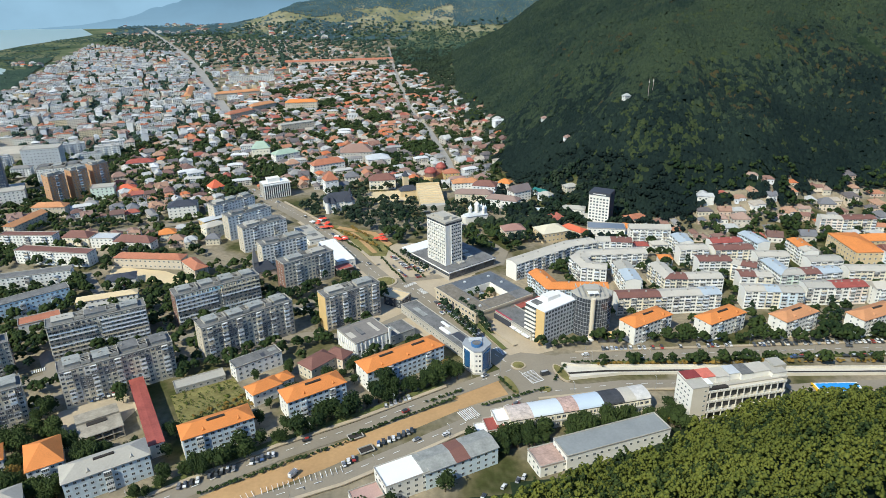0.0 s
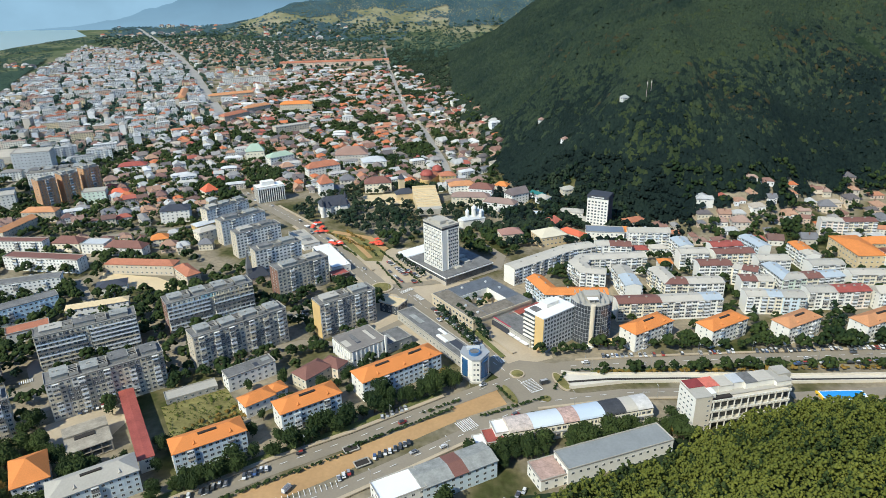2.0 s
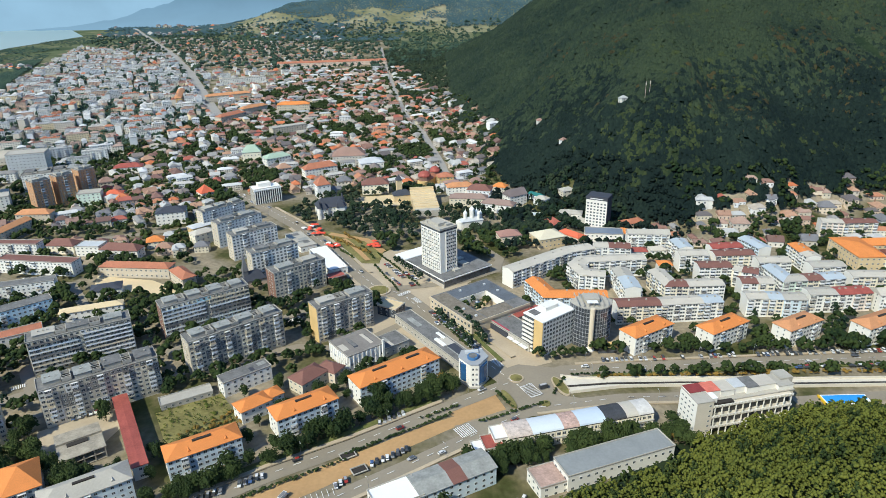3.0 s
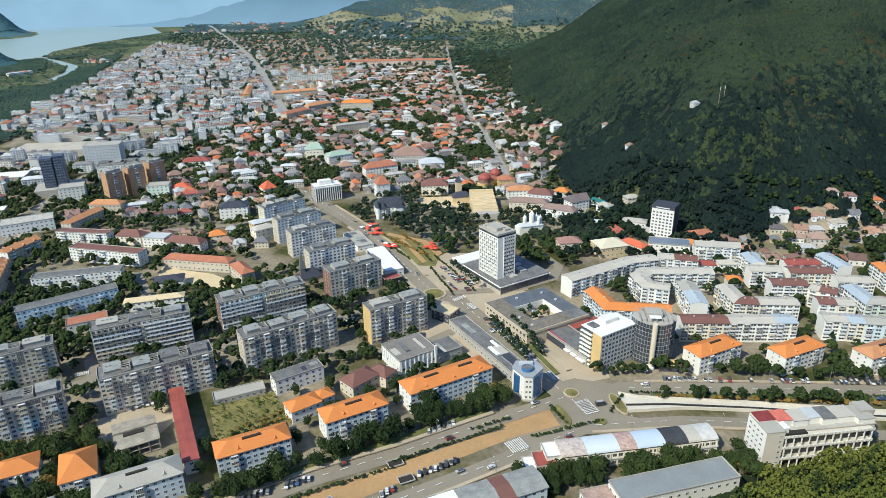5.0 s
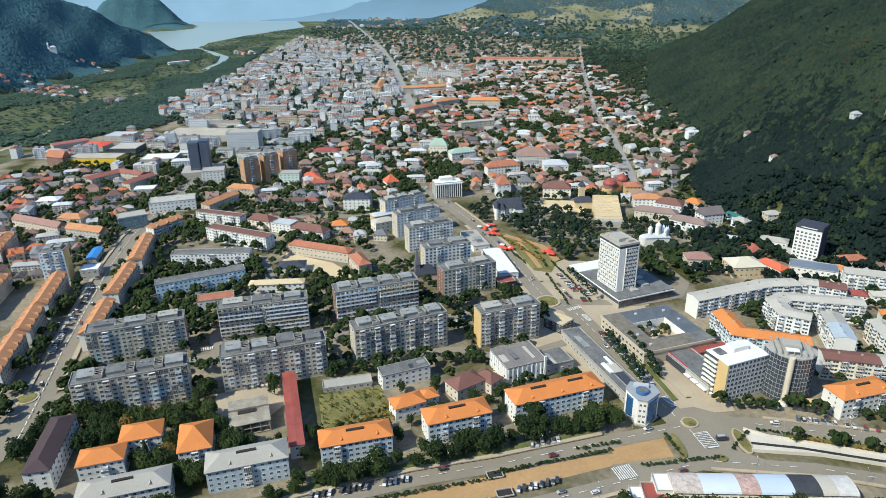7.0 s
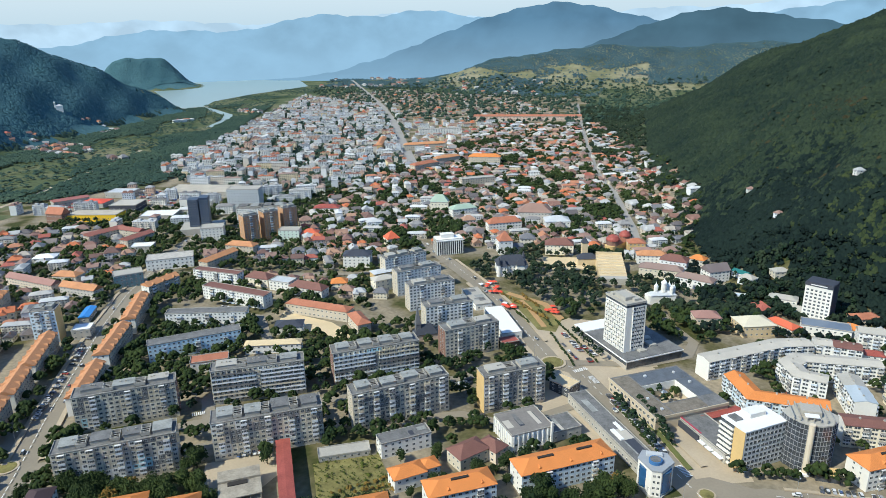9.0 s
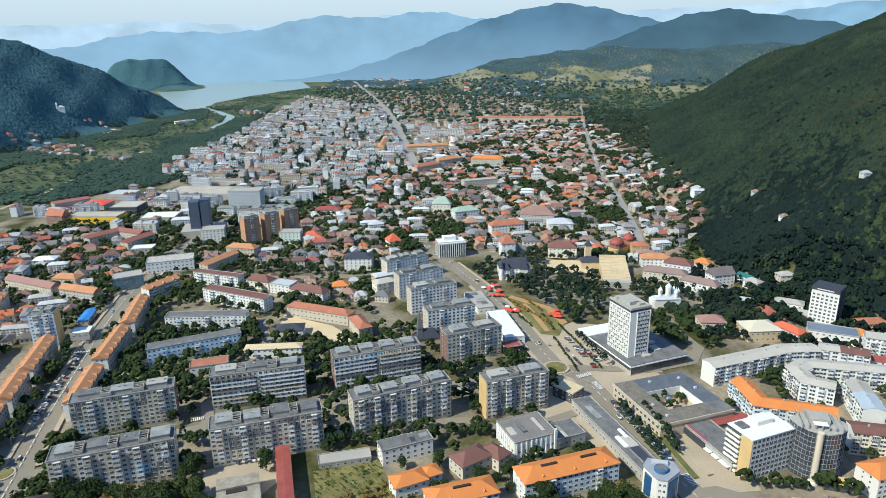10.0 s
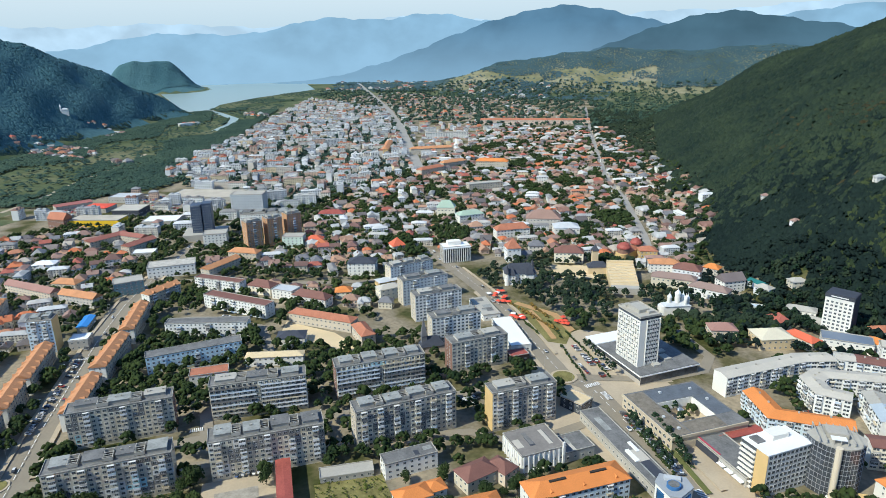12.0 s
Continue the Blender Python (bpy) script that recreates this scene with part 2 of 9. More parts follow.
# ground under the lake woods, with the same haze blue mixed into its colour
LAKE_WOOD_HAZE = land_mat("lake_undergrowth_with_haze", [(0.35, (0.050, 0.118, 0.135)), (0.62, (0.074, 0.150, 0.165))], 0.012, 0.12)
MEADOW_LAND = land_mat("hill_meadow", [(0.33, (0.13, 0.135, 0.065)), (0.50, (0.215, 0.205, 0.12)), (0.65, (0.27, 0.245, 0.16))], 0.006, 0.05)


# ---- shapes ----
class Shape:
    """Vertices and faces of one mesh, with a material slot for each face."""

    def __init__(self):
        self.v, self.f, self.m = [], [], []

    def add(self, verts, faces, m=0):
        k = len(self.v)
        self.v += [tuple(p) for p in verts]
        self.f += [tuple(i + k for i in q) for q in faces]
        self.m += [m] * len(faces)
        return self

    def box(self, x0, x1, y0, y1, z0, z1, m=0):
        return self.add([(x0, y0, z0), (x1, y0, z0), (x1, y1, z0), (x0, y1, z0), (x0, y0, z1), (x1, y0, z1), (x1, y1, z1), (x0, y1, z1)],
                        [(0, 3, 2, 1), (4, 5, 6, 7), (0, 1, 5, 4), (1, 2, 6, 5), (2, 3, 7, 6), (3, 0, 4, 7)], m)

    def prism(self, pts, z0, z1, m=0, mtop=None, taper=1.0):
        k, n = len(self.v), len(pts)
        cx, cy = sum(p[0] for p in pts) / n, sum(p[1] for p in pts) / n
        self.v += [(x, y, z0) for x, y in pts] + [(cx + (x - cx) * taper, cy + (y - cy) * taper, z1) for x, y in pts]
        self.f += [tuple(k + i for i in reversed(range(n))), tuple(k + n + i for i in range(n))]
        self.m += [m, m if mtop is None else mtop]
        for i in range(n):
            j = (i + 1) % n
            self.f.append((k + i, k + j, k + n + j, k + n + i))
            self.m.append(m)
        return self

    def hip(self, x0, x1, y0, y1, z0, rise, m=0, run=None, over=0.6, thick=0.25):
        """A hipped roof over a rectangle; run: how far the ridge's ends stand in; 0 is a gabled roof."""
        x0, x1, y0, y1 = x0 - over, x1 + over, y0 - over, y1 + over
        yc, run = (y0 + y1) / 2, (y1 - y0) / 2 if run is None else run
        run = min(run, (x1 - x0) / 2 - 0.05)
        a = [(x0, y0, z0), (x1, y0, z0), (x1, y1, z0), (x0, y1, z0)]
        b = [(x, y, z + thick) for x, y, z in a]
        r = [(x0 + run, yc, z0 + thick + rise), (x1 - run, yc, z0 + thick + rise)]
        return self.add(a + b + r, [(3, 2, 1, 0), (0, 1, 5, 4), (1, 2, 6, 5), (2, 3, 7, 6), (3, 0, 4, 7), (4, 5, 9, 8), (6, 7, 8, 9), (5, 6, 9), (7, 4, 8)], m)

    def cyl(self, cx, cy, r, z0, z1, n=16, m=0, r1=None):
        r1 = r if r1 is None else r1
        k = len(self.v)
        for z, q in ((z0, r), (z1, r1)):
            self.v += [(cx + q * math.cos(2 * math.pi * i / n), cy + q * math.sin(2 * math.pi * i / n), z) for i in range(n)]
        self.f += [tuple(k + i for i in reversed(range(n))), tuple(k + n + i for i in range(n))]
        self.f += [(k + i, k + (i + 1) % n, k + n + (i + 1) % n, k + n + i) for i in range(n)]
        self.m += [m] * (n + 2)
        return self

    def mesh(self, name, mats):
        me = bpy.data.meshes.new(name)
        me.from_pydata(self.v, [], self.f)
        for q in mats if isinstance(mats, (list, tuple)) else [mats]:
            me.materials.append(q)
        me.polygons.foreach_set("material_index", self.m)
        me.update()
        return me


def part(name, shape, mats, parent, label="", at=None, kind=""):
    ob = new(name, shape if isinstance(shape, bpy.types.Mesh) else shape.mesh(name, mats))
    ob.parent = parent
    if at:
        ob.location = at
    return tagged(ob, label, kind=kind)


def thing(name, x, y, z, ang, label, category, group="", kind=""):
    ob = new(name)
    ob.matrix_world = pose(x, y, z, 0, 0, ang)
    ob.empty_display_size = 1
    return tagged(ob, label, category, group, kind)


# ---- lie of the land ----
def soft(a, k):
    return k * np.log1p(np.exp(np.clip(a / k, -40, 40)))


def step(a, b, x):
    q = np.clip((x - a) / (b - a), 0, 1)
    return q * q * (3 - 2 * q)


def bump_hill(x, y, cx, cy, high, sa, sb, turn=0.0):
    c, s = math.cos(turn), math.sin(turn)
    u, v = (x - cx) * c + (y - cy) * s, -(x - cx) * s + (y - cy) * c
    return high * np.exp(-(u / sa) ** 2 - (v / sb) ** 2)


def ground_z(x, y):
    """Height of the ground: a flat valley floor, a long wooded hill in the east, a spur in the south-east, hills round the lake."""
    x, y = np.asarray(x, float), np.asarray(y, float)
    west = np.interp(y, [300, 700], [0.74, 0.60]) * soft(x - np.interp(y, [150, 180, 230, 300, 450, 700], [112, 100, 84, 74, 40, 8]), np.interp(y, [250, 700], [9, 25]))
    south = np.interp(x, [250, 310], [1.05, 0.6]) * soft(y - np.interp(x, [80, 130, 180, 250, 310, 390], [190, 172, 135, 105, 82, 135]), np.interp(x, [180, 260], [9, 15]))
    hill = (np.maximum(west, 0.01) ** -4.0 + np.maximum(south, 0.01) ** -4.0) ** -0.25
    hill = 520 * np.tanh(hill / 520) * (1 - step(1350, 1900, y))
    hill = np.maximum(hill - 1.5, 0)
    turn = np.arctan2(y - 640, x - 480)
    hill = hill + np.clip(hill / 90, 0, 1) * np.clip((1500 - y) / 400, 0, 1) * np.clip(np.hypot(x - 480, y - 640) / 420 - 0.25, 0, 1) * (8 * np.sin(turn * 17 + x / 240) + 4 * np.sin(turn * 37 + y / 170 + 1))
    spur = np.minimum(np.maximum(soft(28 + 0.285 * (np.minimum(x, 190) - 139) - 0.656 * (y + 245), 4) - 0.6, 0), 138)
    u, v = -0.335 * (x + 1480) - 0.942 * (y - 1540), 0.942 * (x + 1480) - 0.335 * (y - 1540)
    crest = np.interp(u, [0, 43, 94, 185, 269, 347, 476, 556, 900, 1400], [0, 10, 44, 90, 130, 168, 218, 248, 350, 370])
    far = crest * np.clip(1 - np.abs(v / np.maximum(70, 0.62 * u)) ** 1.15, 0, 1)
    u, v = 0.765 * (x + 2480) + 0.644 * (y - 2520), -0.644 * (x + 2480) + 0.765 * (y - 2520)
    far = far + 150 * np.exp(-(u / 205) ** 4 - (v / 170) ** 2)
    far = far + bump_hill(x, y, -640, 2880, 96, 330, 330) + bump_hill(x, y, -150, 3080, 150, 380, 420) + bump_hill(x, y, 560, 2950, 175, 480, 430)
    rough = np.clip((hill + far) / 60, 0, 1) * (9 * np.sin(x / 61 + y / 83) * np.sin(y / 47 - x / 130) + 4 * np.sin(x / 23) * np.sin(y / 27 + x / 41))
    return hill + np.where(y < 0, spur, 0) + np.maximum(far - 4, 0) + rough


def gz(x, y):
    return float(ground_z(x, y))


def axis(lo, a, b, hi, near, wide):
    return np.concatenate([np.arange(lo, a, wide), np.arange(a, b, near), np.arange(b, hi + wide, wide)])


def build_ground():
    xs, ys = axis(-4600, -640, 520, 3000, 10, 44), axis(-700, -340, 420, 4900, 10, 44)
    X, Y = np.meshgrid(xs, ys)
    Z = ground_z(X, Y)
    nx, ny = len(xs), len(ys)
    verts = np.stack([X.ravel(), Y.ravel(), Z.ravel()], 1)
    i = (np.arange(ny - 1)[:, None] * nx + np.arange(nx - 1)).ravel()
    faces = np.stack([i, i + 1, i + 1 + nx, i + nx], 1)
    me = bpy.data.meshes.new("ground")
    me.from_pydata(verts.tolist(), [], faces.tolist())
    for q in (TOWN_LAND, GREEN_LAND, WOOD_LAND, MEADOW_LAND, LAKE_WOOD_HAZE):
        me.materials.append(q)
    cx, cy, cz = (verts[faces].mean(1)).T
    cover = np.zeros(len(faces), np.int32)
    town = [(-330, -320), (640, -320), (640, 240), (130, 330), (90, 500), (60, 1000), (-50, 1450), (-200, 2200), (-1250, 2350), (-1330, 2050), (-1080, 1250), (-920, 900), (-800, 620), (-760, 470), (-850, 330), (-760, -320)]
    within = np.zeros(len(faces), bool)
    for (ax, ay), (bx, by) in zip(town, town[1:] + town[:1]):
        with np.errstate(divide="ignore", invalid="ignore"):
            within ^= ((ay > cy) != (by > cy)) & (cx < (bx - ax) * (cy - ay) / (by - ay + 1e-9) + ax)
    cover[~within] = 1
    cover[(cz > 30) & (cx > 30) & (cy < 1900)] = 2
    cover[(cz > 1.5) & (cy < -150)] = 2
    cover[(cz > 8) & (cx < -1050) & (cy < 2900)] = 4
    cover[(cz > 12) & (cy > 2200) & (cx > -1100)] = 3
    me.polygons.foreach_set("material_index", cover)
    me.polygons.foreach_set("use_smooth", [True] * len(faces))
    tagged(new("ground", me), "town ground of pale paving, dust and dry grass", "ground", kind="structure")


build_ground()


LAYER = [0]


def next_layer():
    """Flush surfaces lie two centimetres over one another."""
    LAYER[0] += 1
    return 0.04 + 0.02 * LAYER[0]


def lay(name, pts, width, m, z=0.06, label="", category="road", every=12.0, offset=0.0):
    """A strip along a line of points, draped over the land."""
    p = [Vector(q) for q in pts]
    z = next_layer() if z < 0.2 else z
    fine = [p[0]]
    for a, b in zip(p, p[1:]):
        k = max(1, int((b - a).length / every))
        fine += [a.lerp(b, (i + 1) / k) for i in range(k)]
    s = Shape()
    for i, q in enumerate(fine):
        d = (fine[min(i + 1, len(fine) - 1)] - fine[max(i - 1, 0)]).normalized()
        w = Vector((-d.y, d.x))
        for e in (offset - width / 2, offset + width / 2):
            x, y = q + w * e
            s.v.append((x, y, gz(x, y) + z))
    for i in range(len(fine) - 1):
        s.f.append((2 * i + 1, 2 * i, 2 * i + 2, 2 * i + 3))
        s.m.append(0)
    return tagged(new(name, s.mesh(name, m)), label, category, kind="structure")


def patch(name, pts, m, z=0.04, label="", category="ground"):
    s = Shape()
    z = next_layer() if z < 0.2 else z
    s.v = [(x, y, gz(x, y) + z) for x, y in pts]
    s.f, s.m = [tuple(range(len(pts)))], [0]
    me = s.mesh(name, m)
    if me.polygons[0].normal.z < 0:
        me.flip_normals()
    return tagged(new(name, me), label, category, kind="structure")


# footprints already taken: centre, half sizes, turn
TAKEN = {}
ROADS = {}
CELL = 60.0


def cells(x0, x1, y0, y1):
    return [(i, j) for i in range(int(x0 // CELL), int(x1 // CELL) + 1) for j in range(int(y0 // CELL), int(y1 // CELL) + 1)]


def take(x, y, ang, l, w, pad=2.0):
    q, r = (x, y, l / 2 + pad, w / 2 + pad, math.cos(radians(ang)), math.sin(radians(ang))), math.hypot(l, w) / 2 + pad + 10
    for c in cells(x - r, x + r, y - r, y + r):
        TAKEN.setdefault(c, []).append(q)


def take_road(a, b, w):
    n = max(1, int(math.hypot(b[0] - a[0], b[1] - a[1]) / CELL))
    r = w / 2 + 12
    found = set()
    for i in range(n + 1):
        x, y = a[0] + (b[0] - a[0]) * i / n, a[1] + (b[1] - a[1]) * i / n
        found.update(cells(x - CELL - r, x + CELL + r, y - CELL - r, y + CELL + r))
    for c in found:
        ROADS.setdefault(c, []).append((a, b, w))


def free(x, y, r=4.0):
    at = (int(x // CELL), int(y // CELL))
    for cx, cy, a, b, c, s in TAKEN.get(at, ()):
        dx, dy = x - cx, y - cy
        if abs(dx * c + dy * s) < a + r and abs(-dx * s + dy * c) < b + r:
            return False
    for (ax, ay), (bx, by), w in ROADS.get(at, ()):
        dx, dy = bx - ax, by - ay
        k = max(0, min(1, ((x - ax) * dx + (y - ay) * dy) / (dx * dx + dy * dy)))
        if math.hypot(x - ax - k * dx, y - ay - k * dy) < w / 2 + r:
            return False
    return True


def road(name, pts, width, label, m=None, z=0.06):
    for a, b in zip(pts, pts[1:]):
        take_road(a, b, width)
    return lay(name, pts, width, m or ASPHALT, z, label)


# ---- roads and open ground ----
patch("pavement", [(-60, -70), (30, -135), (70, -120), (60, -60), (20, 0), (-40, 0)], PAVING, 0.03, "pale paving before the shops", "pavement")
patch("pavement", [(-70, -20), (-20, -25), (25, 0), (-5, 70), (-45, 70), (-75, 30)], PAVING, 0.035, "pale paved hotel forecourt", "pavement")
patch("ground_earth", [(-140, -262), (-116, -246), (-83, -224), (-46, -203), (-8, -180), (14, -170), (20, -174), (-20, -200), (-60, -228), (-100, -252), (-125, -270)], DIRT, 0.045, "strip of bare orange earth between two lanes", "earth")
patch("ground_earth", [(8, -164), (12, -158), (30, -151), (36, -168), (14, -178), (4, -172)], DIRT, 0.05, "patch of bare orange earth beside the crossing", "earth")
patch("ground_grass", [(-163, -165), (-131, -147), (-113, -172), (-143, -200)], GRASS, 0.045, "overgrown yellow-green empty plot", "grass")
patch("ground_gravel", [(-286, 26), (-236, 15), (-200, -9), (-211, -26), (-231, -6), (-276, -6)], SAND, 0.045, "beige gravel school yard", "yard")
patch("ground_gravel", [(-90, 226), (-46, 232), (-34, 196), (-76, 186)], SAND, 0.3, "beige gravel square", "square")
patch("ground_park", [(-112, 122), (-78, 106), (-50, 64), (-52, 40), (-76, 42), (-100, 84)], GRASS, 0.045, "park lawn crossed by orange paths", "park")
patch("pavement_yard", [(-222, -180), (-190, -158), (-176, -172), (-186, -214), (-205, -209)], PAVING, 0.04, "pale worn concrete yard beside the workshop", "yard")
take(-138, -173, 28, 36, 30, 0), take(-200, -185, 34, 30, 34, 0)
patch("road_junction", [(24, -152), (32, -145), (36, -128), (48, -122), (76, -128), (84, -136), (70, -140), (66, -148), (70, -156), (84, -160), (84, -166), (62, -174), (36, -176), (12, -190), (6, -182), (38, -172), (41, -166), (34, -150)], ASPHALT, 0.05, "worn grey asphalt junction", "road")
take(-246, 6, -15, 66, 34, 0), take(-64, 206, 10, 44, 36, 0)
patch("ground_carpark", [(-372, -160), (-330, -190), (-303, -218), (-292, -240), (-300, -290), (-345, -290), (-360, -240)], ASPHALT, 0.04, "worn grey asphalt round a roundabout", "car park")
BOULEVARD = [(48, -150), (30, -123), (14, -91), (-10, -53), (-31, -19), (-48, -12), (-65, 16), (-83, 48), (-108, 90), (-139, 135), (-182, 189), (-230, 245)]
road("road", BOULEVARD, 15, "grey asphalt boulevard with white lane marks")
NORTH_LANE = [(-160, -266), (-126, -243), (-86, -217), (-47, -196), (3, -165), (42, -142)]
SOUTH_LANE = [(-130, -275), (-92, -252), (-53, -235), (-18, -213), (22, -187), (52, -168), (104, -160), (150, -160)]
road("road", NORTH_LANE, 10, "grey asphalt street beside a strip of bare earth")
road("road", SOUTH_LANE, 9, "grey asphalt street with parked cars", z=0.07)
road("road", [(45, -146), (76, -131), (130, -128), (185, -126), (284, -123), (420, -120), (560, -118)], 13, "grey asphalt street along the canal", z=0.075)
road("road", [(200, -166), (262, -162), (330, -165), (560, -170)], 8, "grey asphalt street beside the pool", z=0.08)
LEFT_BOUL = [(-300, -245), (-323, -206), (-351, -160), (-379, -110), (-417, -42), (-450, 26), (-475, 100), (-500, 180), (-520, 300)]
road("road", LEFT_BOUL, 16, "grey asphalt boulevard between orange-roofed blocks")
road("road", [(-48, -12), (15, 0), (46, 21), (52, 45), (36, 75), (30, 100)], 8, "narrow asphalt street round the hotel", z=0.065)
FAR_ROAD = [(14, 268), (5, 360), (-22, 540), (-60, 720), (-100, 1050), (-150, 1500), (-190, 1900)]
road("road", [(50, 300), (60, 273), (74, 208), (99, 163), (113, 126), (127, 95), (140, 70)], 6, "narrow street along the foot of the wooded hill", z=0.07)
road("road", FAR_ROAD, 9, "long straight pale street climbing between houses", PALE_ROAD, 0.5)
road("road", [(-395, 715), (-410, 745), (-655, 1325), (-850, 1745), (-1180, 2392), (-1560, 3130)], 22, "broad straight boulevard through the white blocks", PALE_ROAD, 0.3)
road("road", [(-300, -180), (-215, -120), (-155, -82), (-95, -42), (-60, -22)], 8, "grey asphalt lane between the apartment blocks", z=0.06)
road("road", [(-330, -215), (-250, -176), (-160, -122), (-95, -95), (-62, -100), (-20, -60)], 7, "grey asphalt lane with crossings", z=0.068)
road("road", [(-430, -20), (-360, 15), (-300, 10), (-262, -40), (-262, -120), (-240, -150)], 8, "grey asphalt lane beside the school", z=0.065)
road("road", [(-182, 189), (-260, 130), (-330, 110), (-440, 90)], 8, "grey asphalt street with shop houses", z=0.07)

# the river and the riverside track stay clear of trees
RIVER = [(-1490, 1630), (-1412, 1566), (-1250, 1420), (-1180, 1295), (-1125, 1140)]
TRACK = [(-881, 269), (-899, 349), (-932, 435), (-962, 529), (-985, 620), (-1040, 760)]
for line, wide in ((RIVER, 26), (TRACK, 9)):
    for a, b in zip(line, line[1:]):
        take_road(a, b, wide)

# ---- apartment blocks and other large buildings ----
MESHES = {}


def shared(key, make):
    if key not in MESHES:
        MESHES[key] = make()
    return MESHES[key]


def window_row_mesh(length, bay, w=1.5, h=1.35, skip=()):
    """One storey's windows along a wall: frames proud of it, panes with a middle bar."""
    def make():
        s = Shape()
        n = max(1, int(length / bay))
        for i in range(n):
            if i in skip:
                continue
            x = -length / 2 + (i + 0.5) * length / n
            s.box(x - w / 2, x + w / 2, -0.07, 0.05, 0, h, 0)
            for a, b in ((-w / 2 + 0.1, -0.05), (0.05, w / 2 - 0.1)):
                s.box(x + a, x + b, -0.09, 0, 0.1, h - 0.1, 1)
        return s.mesh("window_row", [FRAME, GLASS])
    return shared(("win", round(length, 1), bay, w, h, skip), make)


def add_window(s, x, y, z, turn, w=1.5, h=1.35):
    """A framed two-light window standing proud of a wall that faces south, east, north or west (turn 0 to 3)."""
    c, q = ((1, 0), (0, 1), (-1, 0), (0, -1))[turn]
    put = lambda u, v, t: (x + u * c - v * q, y + u * q + v * c, z + t)
    a, b = -w / 2, w / 2
    s.add([put(a, 0.02, 0), put(b, 0.02, 0), put(b, 0.02, h), put(a, 0.02, h), put(a, -0.07, 0), put(b, -0.07, 0), put(b, -0.07, h), put(a, -0.07, h)], [(4, 5, 6, 7), (0, 1, 5, 4), (1, 2, 6, 5), (2, 3, 7, 6), (3, 0, 4, 7)], 0)
    for u, v in ((a + 0.1, -0.05), (0.05, b - 0.1)):
        s.add([put(u, -0.09, 0.1), put(v, -0.09, 0.1), put(v, -0.09, h - 0.1), put(u, -0.09, h - 0.1)], [(0, 1, 2, 3)], 1)


def window_mesh():
    def make():
        s = Shape()
        add_window(s, 0, -0.004, 0, 0, 1.9, 1.5)
        return s.mesh("window", [FRAME, GLASS])
    return shared("one window", make)


def balcony_mesh(w, closed):
    def make():
        s = Shape()
        s.box(-w / 2, w / 2, -1.25, 0.02, -0.12, 0.0, 0)
        s.box(-w / 2, w / 2, -1.25, -1.15, 0, 0.95, 0)
        for x in (-w / 2, w / 2 - 0.08):
            s.box(x, x + 0.08, -1.15, 0.02, 0, 0.95, 0)
        if closed:
            s.box(-w / 2 + 0.05, w / 2 - 0.05, -1.2, 0.02, 0.95, 2.35, 2)
            for i in range(5):
                x = -w / 2 + i * w / 4
                s.box(x - 0.06, x + 0.06, -1.26, -1.1, 0.95, 2.35, 1)
            s.box(-w / 2, w / 2, -1.27, 0.02, 2.3, 2.45, 1)
        return s.mesh("balcony", [MATS["balcony_fronts"], FRAME, GLASS])
    return shared(("bal", w, closed), make)


mat("balcony_fronts", (0.6, 0.6, 0.58), 0.8, 0.12, 0.3, 2.0, palette=[(0.74, 0.74, 0.72), (0.52, 0.50, 0.46), (0.78, 0.78, 0.78), (0.56, 0.63, 0.70), (0.22, 0.21, 0.20), (0.66, 0.58, 0.44), (0.76, 0.77, 0.78), (0.70, 0.72, 0.74), (0.36, 0.34, 0.31)])


def balcony_band(w):
    """A long access balcony with a parapet in sections."""
    def make():
        s = Shape()
        s.box(-w / 2, w / 2, -1.15, 0.02, -0.12, 0.0, 0)
        n = max(1, int(w / 3.2))
        for i in range(n):
            a, b = -w / 2 + i * w / n + 0.05, -w / 2 + (i + 1) * w / n - 0.05
            s.box(a, b, -1.15, -1.05, 0.0, 0.9, 0)
            s.box(a - 0.05, a + 0.05, -1.1, 0.02, 0.0, 2.5, 0)
        return s.mesh("balcony", [MATS["balcony_fronts"]])
    return shared(("band", w), make)


def panel_wall(s, length, depth, floors, storey, base, bay, gable_slot=1, patches=None):
    """Core walls with a separate slab for each flat's front, joints between them."""
    top = base + floors * storey
    s.box(-length / 2 + 0.1, length / 2 - 0.1, -depth / 2 + 0.1, depth / 2 - 0.1, 0, top, 0)
    n = max(1, int(length / bay))
    cover = {}
    for _ in range(3 * n // 4 if patches else 0):
        i0, k0, slot = patches.randrange(n), patches.randrange(floors), patches.choice((2, 2, 2, 3, 3, 4, 4, 5 if patches.random() < 0.2 else 2))
        for i in range(i0, min(n, i0 + patches.randint(1, 3))):
            for k in range(k0, min(floors, k0 + patches.randint(1, 3))):
                cover[i, k] = slot
    for k in range(floors):
        z0, z1 = base + k * storey + 0.04, base + (k + 1) * storey - 0.04
        for i in range(n):
            x0, x1 = -length / 2 + i * length / n + 0.04, -length / 2 + (i + 1) * length / n - 0.04
            for y in (-depth / 2, depth / 2):
                o = -1 if y < 0 else 1
                v = [(x0, y, z0), (x1, y, z0), (x1, y, z1), (x0, y, z1)]
                s.add(v, [(0, 1, 2, 3) if o < 0 else (3, 2, 1, 0)], cover.get((i, k), 0))
    for x in (-length / 2, length / 2):
        v = [(x, -depth / 2, 0), (x, depth / 2, 0), (x, depth / 2, top), (x, -depth / 2, top)]
        s.add(v, [(3, 2, 1, 0) if x < 0 else (0, 1, 2, 3)], gable_slot)
    return top


